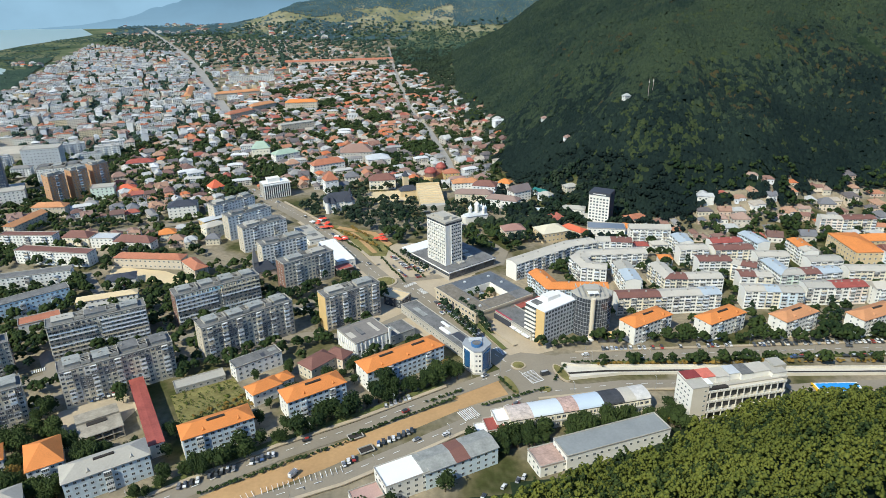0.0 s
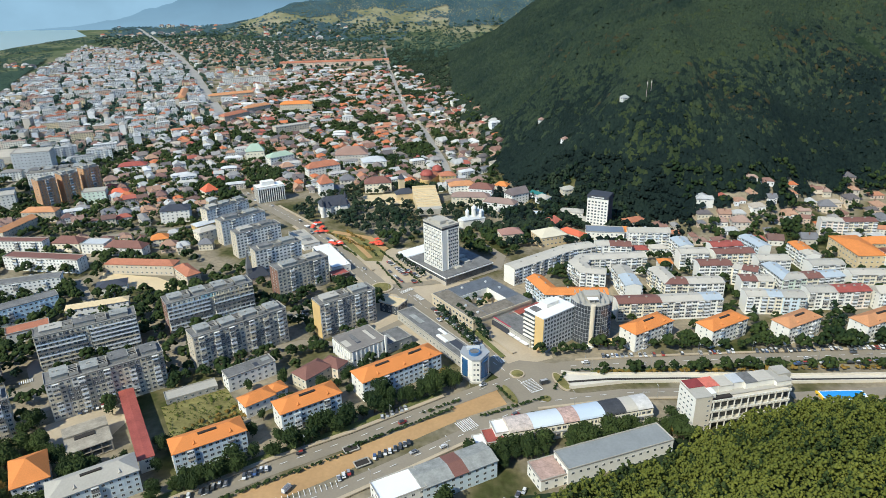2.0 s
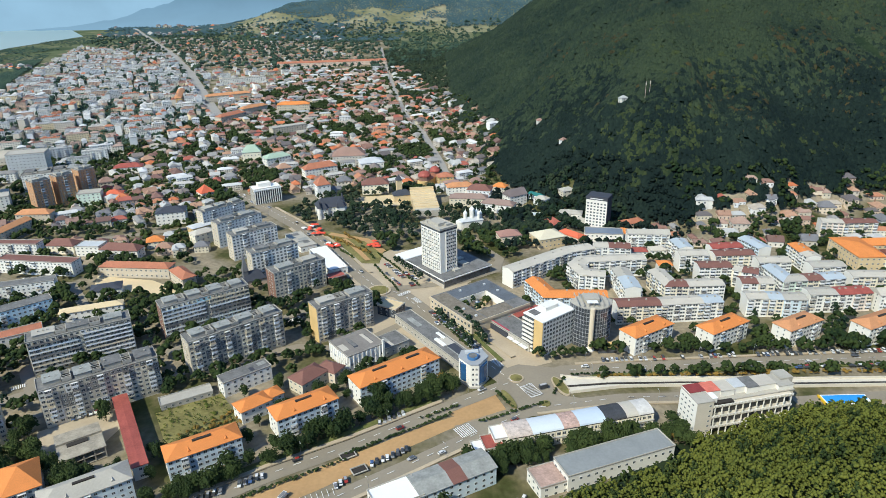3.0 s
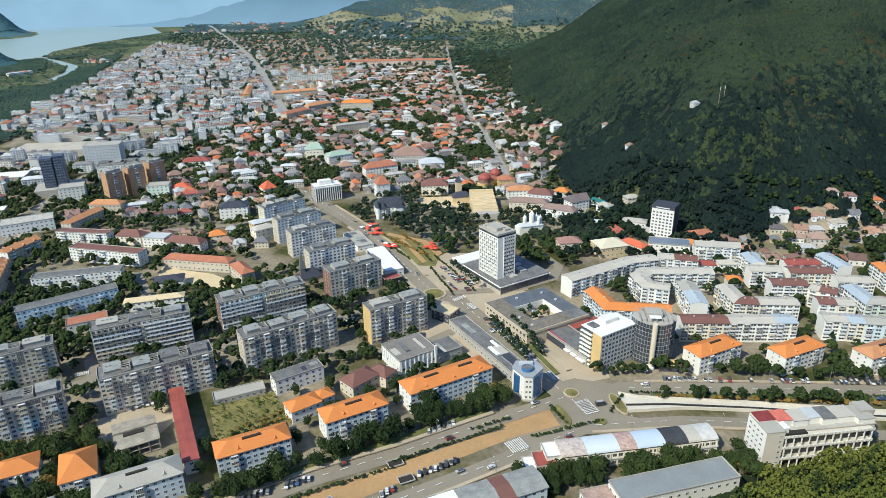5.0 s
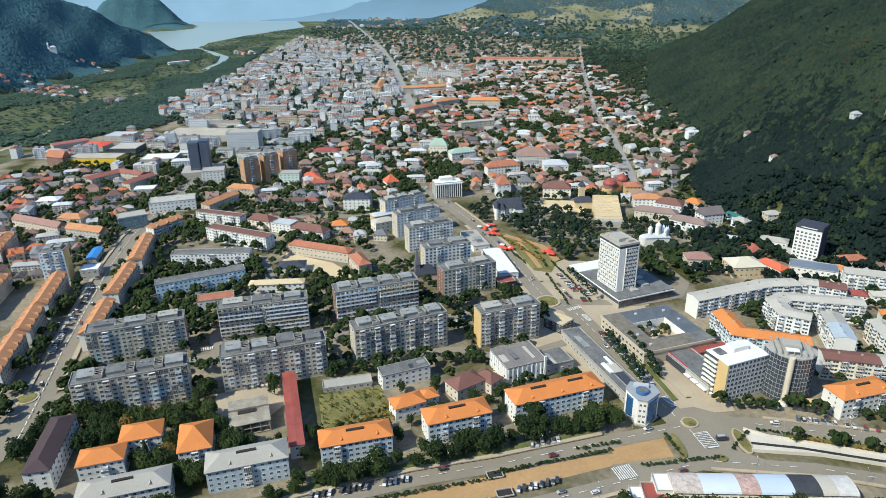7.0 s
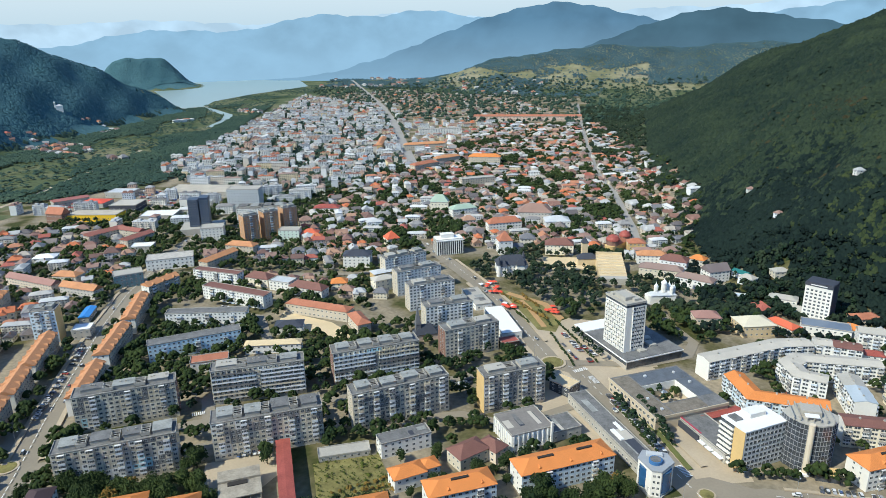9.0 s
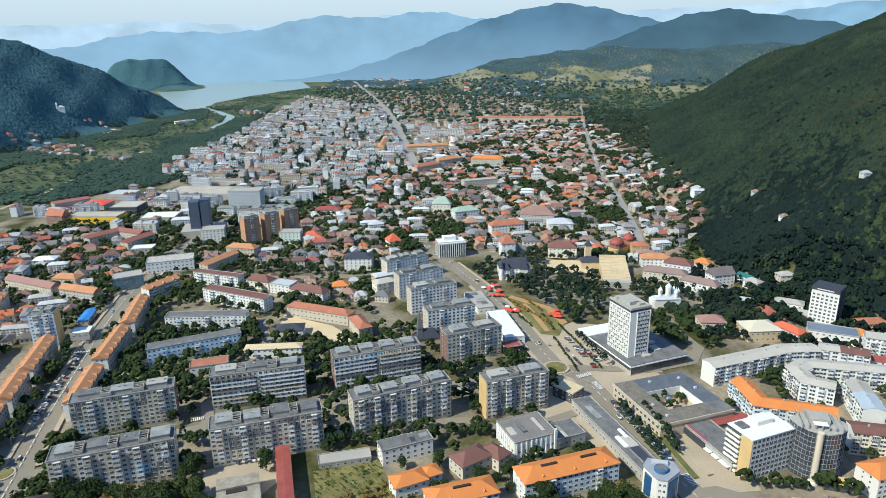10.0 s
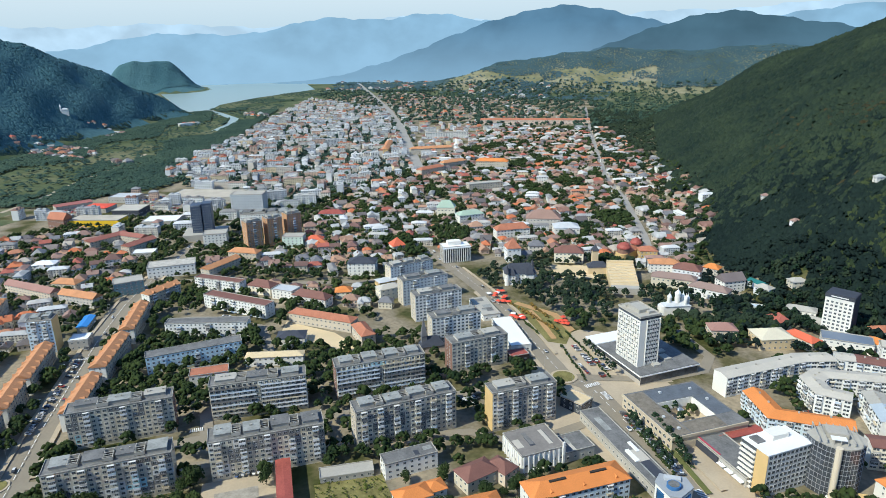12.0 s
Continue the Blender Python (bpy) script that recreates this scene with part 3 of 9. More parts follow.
def apartment_block(x, y, ang, length, depth, height, floors, label, wall=None, gable=None, roof="flat", stacks=4, bay=3.2, roof_mat=None, group="apartment blocks", seed=0, attic=True, base=None, near=False, ribbon=False):
    rnd = random.Random(seed * 97 + int(x * 3) + int(y))
    wall, gable, spot = wall or PANEL, gable or wall or PANEL, (x, y)
    top = thing("apartment_block", x, y, gz(x, y), ang, label, "apartment block", group)
    base = (0.6 if floors < 7 else 1.0) if base is None else base
    storey = (height - base) / floors
    s = Shape()
    panel_wall(s, length, depth, floors, storey, base, bay, patches=rnd if wall in (PANEL, PANEL_WARM) and floors > 6 else None)
    part("wall", s, [wall, gable, PANEL_DARK, PANEL_BEIGE, PANEL_PALE, PANEL_CYAN], top)
    n = max(1, int(length / bay))
    rest = Shape()
    for k in range(floors):
        z = base + k * storey + storey * 0.32
        for i in range(n):
            x = -length / 2 + (i + 0.5) * length / n
            if near:
                part("window", window_mesh(), None, top, at=(x, -depth / 2, z))
            else:
                add_window(rest, x, -depth / 2, z, 0)
            add_window(rest, x, depth / 2, z, 2)
        if depth > 9 and gable is not GABLE_TAN:
            for e in (1, 3):
                for v in (-depth * 0.16, depth * 0.16):
                    add_window(rest, length / 2 * (2 - e), v, z, e, 1.1)
    part("window", rest, [FRAME, GLASS], top, "small framed windows of the other sides", kind="stuff")
    w = round(bay * 1.05, 2)
    for k in range(1, floors if ribbon else 0):
        for a, b in ((-length / 2 + 0.6, -1.6), (1.6, length / 2 - 0.6)):
            part("balcony", balcony_band(round(b - a, 1)), None, top, at=((a + b) / 2, -depth / 2, base + k * storey))
    for i in range(stacks):
        j = min(n - 1, int((i + 0.5) * n / stacks))
        bx = -length / 2 + (j + 0.5) * length / n
        for k in range(1 if floors > 6 else 0, floors):
            part("balcony", balcony_mesh(w, rnd.random() < 0.6), None, top, at=(bx, -depth / 2, base + k * storey))
    if roof == "flat":
        s = Shape()
        z = base + floors * storey
        s.box(-length / 2 - 0.15, length / 2 + 0.15, -depth / 2 - 0.15, depth / 2 + 0.15, z, z + 0.25, 0)
        for a in ((-length / 2 - 0.15, length / 2 + 0.15, -depth / 2 - 0.15, -depth / 2 + 0.1), (-length / 2 - 0.15, length / 2 + 0.15, depth / 2 - 0.1, depth / 2 + 0.15), (-length / 2 - 0.15, -length / 2 + 0.1, -depth / 2 + 0.1, depth / 2 - 0.1), (length / 2 - 0.1, length / 2 + 0.15, -depth / 2 + 0.1, depth / 2 - 0.1)):
            s.box(*a, z + 0.25, z + 0.8, 1)
        part("roof", s, [roof_mat or ROOFGREY, CONCRETE], top)
        if attic:
            m = max(2, int(length / 15))
            for i in range(m):
                cx = -length / 2 + (i + 0.5) * length / m + rnd.uniform(-1, 1)
                s = Shape()
                l, d = length / m * rnd.uniform(0.52, 0.62), depth * rnd.uniform(0.55, 0.68)
                yo = rnd.uniform(-0.1, 0.3) * (depth - d)
                s.box(cx - l / 2, cx + l / 2, yo - d / 2, yo + d / 2, z + 0.25, z + 2.4, 1)
                x0, x1, y0, y1 = cx + l / 2 + 0.4, cx + l / 2 + length / m * 0.34, -depth * 0.34, depth * 0.3
                if x1 < length / 2 - 0.4:
                    well = Shape().box(x0, x1, y0, y1, z + 0.26, z + 0.5, 0)
                    beams = []
                    for j in range(3):
                        yb = y0 + (j + 0.6) * (y1 - y0) / 4.4
                        beams.append(Shape().box(x0 + 0.31, x1 - 0.31, yb, yb + 0.35, z + 2.2, z + 2.45, 0))
                    for q in ((x0, x1, y0, y0 + 0.3), (x0, x1, y1 - 0.3, y1), (x0, x0 + 0.3, y0 + 0.3, y1 - 0.3), (x1 - 0.3, x1, y0 + 0.3, y1 - 0.3)):
                        well.box(*q, z + 0.5, z + 2.5, 1)
                    well = part("roof_well", well, [BLACK, CONCRETE], top, "open roof terrace with dark floor")
                    for q in beams if near else ():
                        part("beam", q, CONCRETE, well)
                s.box(cx - l / 2 - 0.3, cx + l / 2 + 0.3, yo - d / 2 - 0.3, yo + d / 2 + 0.3, z + 2.4, z + 2.6, 0)
                cab = part("roof_cabin", s, [roof_mat or rnd.choice((ROOF_SHEET, ROOF_SHEET, ROOFGREY, CONCRETE)), CONCRETE], top)
                for q in range(3):
                    if rnd.random() < 0.6:
                        px = cx + rnd.uniform(-l / 2, l / 2) * 0.8
                        part("vent", Shape().box(px - 0.4, px + 0.4, yo - 0.3, yo + 0.3, z + 2.6, z + 3.5, 0), CONCRETE, cab)
    else:
        z = base + floors * storey
        s = Shape()
        s.hip(-length / 2, length / 2, -depth / 2, depth / 2, z, depth * 0.27, 0, run=depth * 0.55 if roof == "hip" else 0.0)
        rf = part("roof", s, [roof_mat or TILE_ORANGE, BLACK], top)
        for i in range(int(length / 9) if group == "orange street blocks" else 0):
            for e in (-1, 1):
                cx, d = -length / 2 + (i + 0.5) * length / int(length / 9), Shape()
                d.add([(cx - 1.7, e * (depth / 2 + 0.3), z + 0.2), (cx + 1.7, e * (depth / 2 + 0.3), z + 0.2), (cx, e * (depth / 2 + 0.3), z + 2.3), (cx, e * depth * 0.12, z + 2.3)], [(0, 1, 2), (1, 3, 2), (0, 2, 3)] if e < 0 else [(0, 2, 1), (1, 2, 3), (0, 3, 2)], 0)
                part("dormer", d, roof_mat, rf)
        if roof == "hip" and length > 25:
            rz = z + 0.25 + depth * 0.27
            for i in range(2 if length > 45 else 1):
                cx = 0 if length < 45 else (-0.2 + 0.42 * i) * length
                part("roof_hatch", Shape().box(cx - 4.6, cx + 4.6, -1.7, -0.3, rz - 1.35, rz - 0.15, 0), BLACK, rf, "dark roof opening")
            for i in range(max(2, int(length / 16))):
                cx = -length / 2 + (i + 0.6) * length / max(2, int(length / 16))
                d = Shape()
                d.add([(cx - 1.3, -depth / 2 + 1.0, z + 0.8), (cx + 1.3, -depth / 2 + 1.0, z + 0.8), (cx, -depth / 2 + 1.0, z + 2.2), (cx, -depth / 2 + 4.6, z + 2.4)], [(0, 1, 2), (1, 3, 2), (0, 2, 3)], 0)
                part("dormer", d, roof_mat or TILE_ORANGE, rf)
    take(*spot, ang, length, depth)
    return top


GREY_LABEL = "grey concrete-panel apartment block with glazed balconies and flat roof"
for k, (x, y, a, l, w, h, st) in enumerate([(-260.3, -199.9, 34.4, 60.8, 14, 24, 5), (-295.2, -152.2, 34.7, 58.4, 12.7, 24, 3), (-195.8, -154.2, 33, 61.5, 14.5, 24, 5), (-132.5, -106, 38, 62, 13, 25, 6), (-166.7, -59.5, 34.3, 60.6, 14, 24, 0), (-231.4, -104.3, 30, 59.4, 13, 24, 0)]):
    apartment_block(x, y, a, l, w, h, 8, GREY_LABEL, PANEL, GABLE_BROWN if k in (1, 4, 5) else PANEL_WARM, stacks=st, seed=k, group="grey apartment blocks", near=True, ribbon=st == 0)
apartment_block(-67.9, -74.3, 34.8, 42.4, 12.5, 26, 9, "grey apartment block with ochre gable beside the boulevard", PANEL_WARM, GABLE_TAN, stacks=4, seed=9, group="grey apartment blocks", near=True)
for k, (x, y, a, l, w) in enumerate([(-111.7, -8.9, 38, 43.5, 14), (-138.3, 27.1, 35, 40, 12.5), (-165.8, 69.2, 38, 42, 12.5), (-188.5, 101.7, 42, 44, 13), (-213.6, 136.2, 46, 45, 13)]):
    apartment_block(x, y, a, l, w, 23, 8, "pale eight-storey apartment block in a stepped row", PANEL if k == 0 else PANEL_WHITE, GABLE_BROWN if k == 0 else PANEL_WARM, stacks=2, seed=20 + k, group="stepped row of blocks", near=k < 3)

ORANGE_LABEL = "white apartment house with orange tiled hip roof"
for k, (x, y, a, l, w, h, rm) in enumerate([(-121, -207, 30, 36, 13.5, 13, TILE_ORANGE), (-76, -176, 33, 35, 14, 13, TILE_ORANGE), (-28, -142, 34, 54, 15, 13, TILE_ORANGE), (134.6, -100, 31, 34.7, 14, 13, TILE_ORANGE), (185.3, -98, 29, 34, 13.5, 13, TILE_ORANGE), (235.4, -97, 27, 32, 13.5, 13, TILE_STREET), (290.2, -96, 24, 38, 13.5, 13, TILE_STREET), (350, -93, 22, 38, 13.5, 13, TILE_STREET)]):
    apartment_block(x, y, a, l, w, h, 4, ORANGE_LABEL, PANEL_BLUE if k < 3 else PANEL_WHITE, WHITE, roof="hip", stacks=2, seed=40 + k, roof_mat=rm, group="orange-roofed apartment houses", near=True)
apartment_block(-165.5, -236, 32, 38, 14.5, 13, 4, "white apartment house with grey hip roof", PANEL_BLUE, WHITE, roof="hip", stacks=1, seed=51, roof_mat=CONCRETE, group="orange-roofed apartment houses")
for k, (x, y, l, w) in enumerate([(-201, -227, 16, 23), (-237.5, -251.5, 21, 13), (-231, -230.5, 20, 14)]):
    apartment_block(x, y, 32, l, w, 10.5, 3, "low apartment house with orange tiled roof", PANEL_WHITE, WHITE, roof="hip", stacks=1, seed=60 + k, roof_mat=TILE_ORANGE, group="low orange-roofed houses")
apartment_block(-211, -267, 33, 40, 14, 12, 4, "white apartment house with grey metal roof", PANEL_WHITE, WHITE, roof="hip", stacks=1, seed=66, roof_mat=CONCRETE)

W_LABEL = "white five-storey apartment block with low pitched metal roof"
W_LABELS = [(W_LABEL, PANEL_WHITE), ("cream five-storey apartment block with low pitched roof", PANEL_CREAM), (W_LABEL, PANEL_WHITE), ("pale blue five-storey apartment block with low pitched roof", PANEL_BLUE), (W_LABEL, PANEL_WHITE), ("pale green five-storey apartment block with low pitched roof", PANEL_MINT), ("pale rose five-storey apartment block with low pitched roof", PANEL_ROSE)]
BEIGE_SHEET = mat("beige_grey_sheet", (0.50, 0.46, 0.39), 0.7, 0.18, 0.08, 0.9)
BLUE_SHEET = mat("faded_blue_sheet", (0.42, 0.475, 0.515), 0.55, 0.14, 0.08, 0.9)
ROOFS_W = [BEIGE_SHEET, BLUE_SHEET, BEIGE_SHEET, TILE_BROWN, CONCRETE, BLUE_SHEET, BEIGE_SHEET, TILE_RED]
for k, (x, y, a, l, w) in enumerate([(335, -58, 3, 50, 12), (395, -60, 2, 50, 12), (385, -25, 3, 45, 12), (380, 10, 0, 40, 12), (185, 66, -5, 36, 11), (440, -25, 2, 46, 12)]):
    apartment_block(x, y, a, l, w, 14, 5, W_LABELS[k % 7][0], W_LABELS[k % 7][1], WHITE, roof="gable", stacks=5, seed=80 + k, roof_mat=ROOFS_W[k % 8], group="white apartment blocks")
def bent_block(line, width, floors, label, walls, roofs, rise=1.8, seed=0, every=4.2):
    """An apartment block along a bent line: walls, windows and balconies on each leg, one roof over all.
    walls and roofs: one material, or one for each leg."""
    rnd = random.Random(seed)
    walls = walls if isinstance(walls, list) else [walls] * (len(line) - 1)
    roofs = roofs if isinstance(roofs, list) else [roofs] * (len(line) - 1)
    p = [Vector(q) for q in line]
    o, H = p[0], 0.6 + floors * 2.7
    top = thing("apartment_block", o.x, o.y, 0, 0, label, "apartment block", "white apartment blocks")
    q = [v - o for v in p]
    side = []
    for i in range(len(q)):
        d0 = (q[i] - q[i - 1]).normalized() if i else (q[1] - q[0]).normalized()
        d1 = (q[i + 1] - q[i]).normalized() if i < len(q) - 1 else d0
        n0, n1 = Vector((-d0.y, d0.x)), Vector((-d1.y, d1.x))
        m = (n0 + n1).normalized()
        side.append(m / max(0.5, m.dot(n0)))
    s, g, r = Shape(), Shape(), Shape()
    for i in range(len(q) - 1):
        for e in (-1, 1):
            a, b = q[i] + side[i] * e * width / 2, q[i + 1] + side[i + 1] * e * width / 2
            if e > 0:
                a, b = b, a
            d, l = (b - a).normalized(), (b - a).length
            nrm = Vector((d.y, -d.x))
            n = max(1, int(l / every))
            ang = math.atan2(d.y, d.x)
            for k in range(floors):
                z = 0.6 + 2.7 * k
                for j in range(n):
                    u0, u1 = a + d * (l * j / n + 0.03), a + d * (l * (j + 1) / n - 0.03)
                    s.add([(u0.x, u0.y, z - (0.6 if k == 0 else 0)), (u1.x, u1.y, z - (0.6 if k == 0 else 0)), (u1.x, u1.y, z + 2.66), (u0.x, u0.y, z + 2.66)], [(0, 1, 2, 3)], i)
                    c = a + d * (l * (j + 0.5) / n) + nrm * 0.07
                    for w0, w1 in ((-1.5, -0.15), (0.15, 1.5)):
                        f0, f1 = c + d * (w0 - 0.1), c + d * (w1 + 0.1)
                        g.add([(f0.x, f0.y, z + 0.8), (f1.x, f1.y, z + 0.8), (f1.x, f1.y, z + 2.3), (f0.x, f0.y, z + 2.3)], [(0, 1, 2, 3)], 0)
                        f0, f1 = c + d * w0 + nrm * 0.02, c + d * w1 + nrm * 0.02
                        g.add([(f0.x, f0.y, z + 0.9), (f1.x, f1.y, z + 0.9), (f1.x, f1.y, z + 2.2), (f0.x, f0.y, z + 2.2)], [(0, 1, 2, 3)], 1)
                    if nrm.y < 0.2 and k and j % 2 == 0:
                        bal = part("balcony", balcony_mesh(3.36, rnd.random() < 0.6), None, top, at=(a.x + d.x * l * (j + 0.5) / n, a.y + d.y * l * (j + 0.5) / n, z))
                        bal.rotation_euler.z = ang
    s.add([(*(q[i] + side[i] * e * (width / 2 - 0.06)), z) for i in range(len(q)) for e in (-1, 1) for z in (0, H)], [(4 * i + (0 if e < 0 else 2), 4 * i + (4 if e < 0 else 6), 4 * i + (5 if e < 0 else 7), 4 * i + (1 if e < 0 else 3)) for i in range(len(q) - 1) for e in (-1, 1)], 0)
    for i in (0, len(q) - 1):
        u, v = q[i] - side[i] * width / 2, q[i] + side[i] * width / 2
        s.add([(u.x, u.y, 0), (v.x, v.y, 0), (v.x, v.y, H), (q[i].x, q[i].y, H + rise), (u.x, u.y, H)], [(4, 3, 2, 1, 0) if i == 0 else (0, 1, 2, 3, 4)], len(walls))
    part("wall", s, walls + [WHITE], top)
    part("window", g, [FRAME, GLASS], top, "small framed windows in pairs", kind="stuff")
    for i, v in enumerate(q):
        w = side[i] * (width / 2 + 0.6)
        for z in (0, 0.3):
            r.v += [(v.x - w.x, v.y - w.y, H + z), (v.x, v.y, H + z + rise), (v.x + w.x, v.y + w.y, H + z)]
    for i in range(len(q) - 1):
        k = 6 * i
        r.f += [(k + 3, k + 9, k + 10, k + 4), (k + 4, k + 10, k + 11, k + 5), (k, k + 6, k + 9, k + 3), (k + 5, k + 11, k + 8, k + 2)]
    k = 6 * (len(q) - 1)
    r.f += [(0, 3, 4, 1), (1, 4, 5, 2), (k + 1, k + 4, k + 3, k), (k + 2, k + 5, k + 4, k + 1)]
    r.m = [i for i in range(len(q) - 1) for _ in range(4)] + [0, 0, len(q) - 2, len(q) - 2]
    roof = part("roof", r, roofs, top)
    for i in range(len(q) - 1):
        for f in (0.3, 0.7):
            c = q[i].lerp(q[i + 1], f)
            part("vent", Shape().box(c.x - 0.5, c.x + 0.5, c.y - 0.5, c.y + 0.5, H + rise - 0.2, H + rise + 1.1, 0), CONCRETE, roof)
    for u, v in zip(p, p[1:]):
        take((u.x + v.x) / 2, (u.y + v.y) / 2, math.degrees(math.atan2(v.y - u.y, v.x - u.x)), (v - u).length, width)
    return top


bent_block([(70.9, -21), (79.5, -46.5), (121, -48.6)], 12.5, 4, "pale blue angled apartment house with orange tiled roof", PANEL_BLUE, TILE_ORANGE, 2.6, 1)
bent_block([(53, -8.5), (86.4, 15), (106.8, 29.5), (128, 36)], 12.5, 5, "long bent white apartment block with beige-grey roof", PANEL_WHITE, BEIGE_SHEET, 1.4, 2)
bent_block([(127, -20), (111.5, -15.5), (108, -1), (116, 9), (166, 12)], 12, 5, "curved white apartment block round a courtyard", PANEL_WHITE, BEIGE_SHEET, 1.4, 3)
PW, PC, PG, PB, PR = PANEL_WHITE, PANEL_CREAM, PANEL_MINT, PANEL_BLUE, PANEL_ROSE
for k, (line, walls, roofs, label) in enumerate([
    ([(122, -68), (153, -67), (183, -65), (197, -64)], [PC, PW, PW], [TILE_BROWN, BEIGE_SHEET, BLUE_SHEET], "long white apartment block with brown, grey and blue roof lengths"),
    ([(216, -60), (231, -61), (241, -62.5), (257, -64)], [PW, PC, PB], [BEIGE_SHEET, BLUE_SHEET, CONCRETE], "white apartment block with patched grey and blue roof"),
    ([(262, -56), (282, -56.5), (293, -56), (307, -55)], [PW, PW, PR], [CONCRETE, TILE_RED, TILE_RED], "white apartment block with half of its roof bright red"),
    ([(167, -14), (170, -38), (182, -38.5), (209, -38)], [PC, PC, PW], [BEIGE_SHEET, TILE_BROWN, BEIGE_SHEET], "angled white apartment block with beige and brown roof"),
    ([(140, -10), (140.5, -26), (141, -46)], PW, [CONCRETE, BLUE_SHEET], "white apartment block standing crosswise with pale sheet roof"),
    ([(202, -6), (228, -6.5)], PW, TILE_BROWN, "white apartment block with dark brown roof"),
    ([(229, -12), (234, -16), (244, -21)], [PC, PW], [BEIGE_SHEET, TILE_BROWN], "short cream apartment block with beige and brown roof"),
    ([(223, -35), (235, -36), (247, -37)], [PW, PC], [TILE_BROWN, BEIGE_SHEET], "short white apartment block with brown and beige roof"),
    ([(257, -10), (259, -34), (272, -33), (285, -32), (302, -30)], [PW, PG, PC, PW], [BLUE_SHEET, CONCRETE, TILE_BROWN, BLUE_SHEET], "angled apartment block in white and pale green"),
    ([(252, 2), (278, 1)], PW, BEIGE_SHEET, "short white apartment block with grey roof"),
    ([(299, 33), (299.5, 14), (300, 4)], PW, [TILE_ORANGE, BEIGE_SHEET], "white apartment block standing crosswise with orange and grey roof"),
    ([(288, -10), (315, -9)], PW, CONCRETE, "short white apartment block with pale grey roof"),
    ([(204, 48), (206, 28)], PW, BLUE_SHEET, "white apartment block standing crosswise with pale blue roof"),
    ([(195, 18), (219, 18)], PW, BEIGE_SHEET, "white apartment block with worn beige roof"),
    ([(223, 16), (256, 17)], [PC], TILE_BROWN, "cream apartment block with dark brown roof"),
    ([(226, 31), (253, 33)], PW, TILE_RED, "apartment block with dull red roof"),
    ([(264, 50), (270, 24)], PB, BLUE_SHEET, "pale apartment block standing crosswise with blue roof"),
    ([(309, -28), (345, -30)], PC, BEIGE_SHEET, "cream apartment block with beige roof"),
    ([(131, 39), (143, 38), (161, 35)], PW, [BEIGE_SHEET, TILE_BROWN], "white apartment block with grey and brown roof"),
    ([(350, 88), (368, 84), (398, 84)], [PR, PC], [BEIGE_SHEET, TILE_BROWN], "pale rose apartment block with brown roof on a rise")]):
    bent_block(line, 12, 5, label, walls, roofs, 1.4, 10 + k)
for x, y, a, l, rm in ((172, 44, -4, 12, TILE_RED), (188, 46, 4, 14, BEIGE_SHEET), (184, 15, -4, 11, TILE_ORANGE)):
    apartment_block(x, y, a, l, 9, 6.5, 2, "low white house with tiled hip roof between blocks", PW, WHITE, roof="hip", stacks=0, seed=int(x), roof_mat=rm, group="low houses between blocks")
for k, (x, y, a, l, w, h) in enumerate([(-314.2, -58.5, 40, 67, 11, 13), (-335.2, -12.6, 18, 66, 11, 12), (-339, 37, -9, 70, 12, 12), (-385, 77, -4, 52, 10, 12)]):
    apartment_block(x, y, a, l, w, h, 4, "pale blue four-storey apartment block with flat roof" if k == 0 else "pale four-storey apartment block with flat roof", mat("pale_cyan_panels", (0.68, 0.82, 0.86), 0.85, 0.10, 0.10, 1.0, island=0.10) if k == 0 else PANEL_WHITE, WHITE, stacks=3, seed=110 + k, attic=False, roof_mat=ROOFGREY if k < 2 else TILE_BROWN)
for k, ((ax, ay), (bx, by)) in enumerate([((-413, 4), (-386, -46)), ((-383, -54), (-360, -104)), ((-354, -114), (-332, -157)), ((-426, -84), (-398, -131)), ((-397, -135), (-378, -166)), ((-377, -170), (-352, -212)), ((-425, 22), (-417, 55)), ((-545, -20), (-520, -60)), ((-470, -95), (-440, -150))]):
    l = math.hypot(bx - ax, by - ay)
    apartment_block((ax + bx) / 2, (ay + by) / 2, math.degrees(math.atan2(ay - by, ax - bx)) - 180, l, 11, 13, 4, "long street block with continuous orange tiled roof", PANEL_WARM, WHITE, roof="hip" if k > 6 else "gable", stacks=3, seed=130 + k, roof_mat=TILE_STREET, group="orange street blocks")
apartment_block(-442, -69.4, 28, 18.3, 14, 27, 9, "white and ochre nine-storey tower block", PANEL_BLUE, GABLE_TAN, stacks=2, seed=150, attic=True)
for k, (x, y) in enumerate([(-428, 205), (-414, 226), (-402, 250)]):
    apartment_block(x, y, 52, 18, 16, 33, 11, "tall ochre-brown brick tower block", mat("ochre_brick", (0.50, 0.285, 0.155), 0.9, 0.12, island=0.1), mat("ochre_brick", (0.50, 0.285, 0.155)), stacks=1, seed=160 + k, group="brown towers")
apartment_block(-463, 292, 20, 60, 26, 20, 6, "broad grey-white office block with flat roof", PANEL_WHITE, CONCRETE, stacks=0, seed=170)

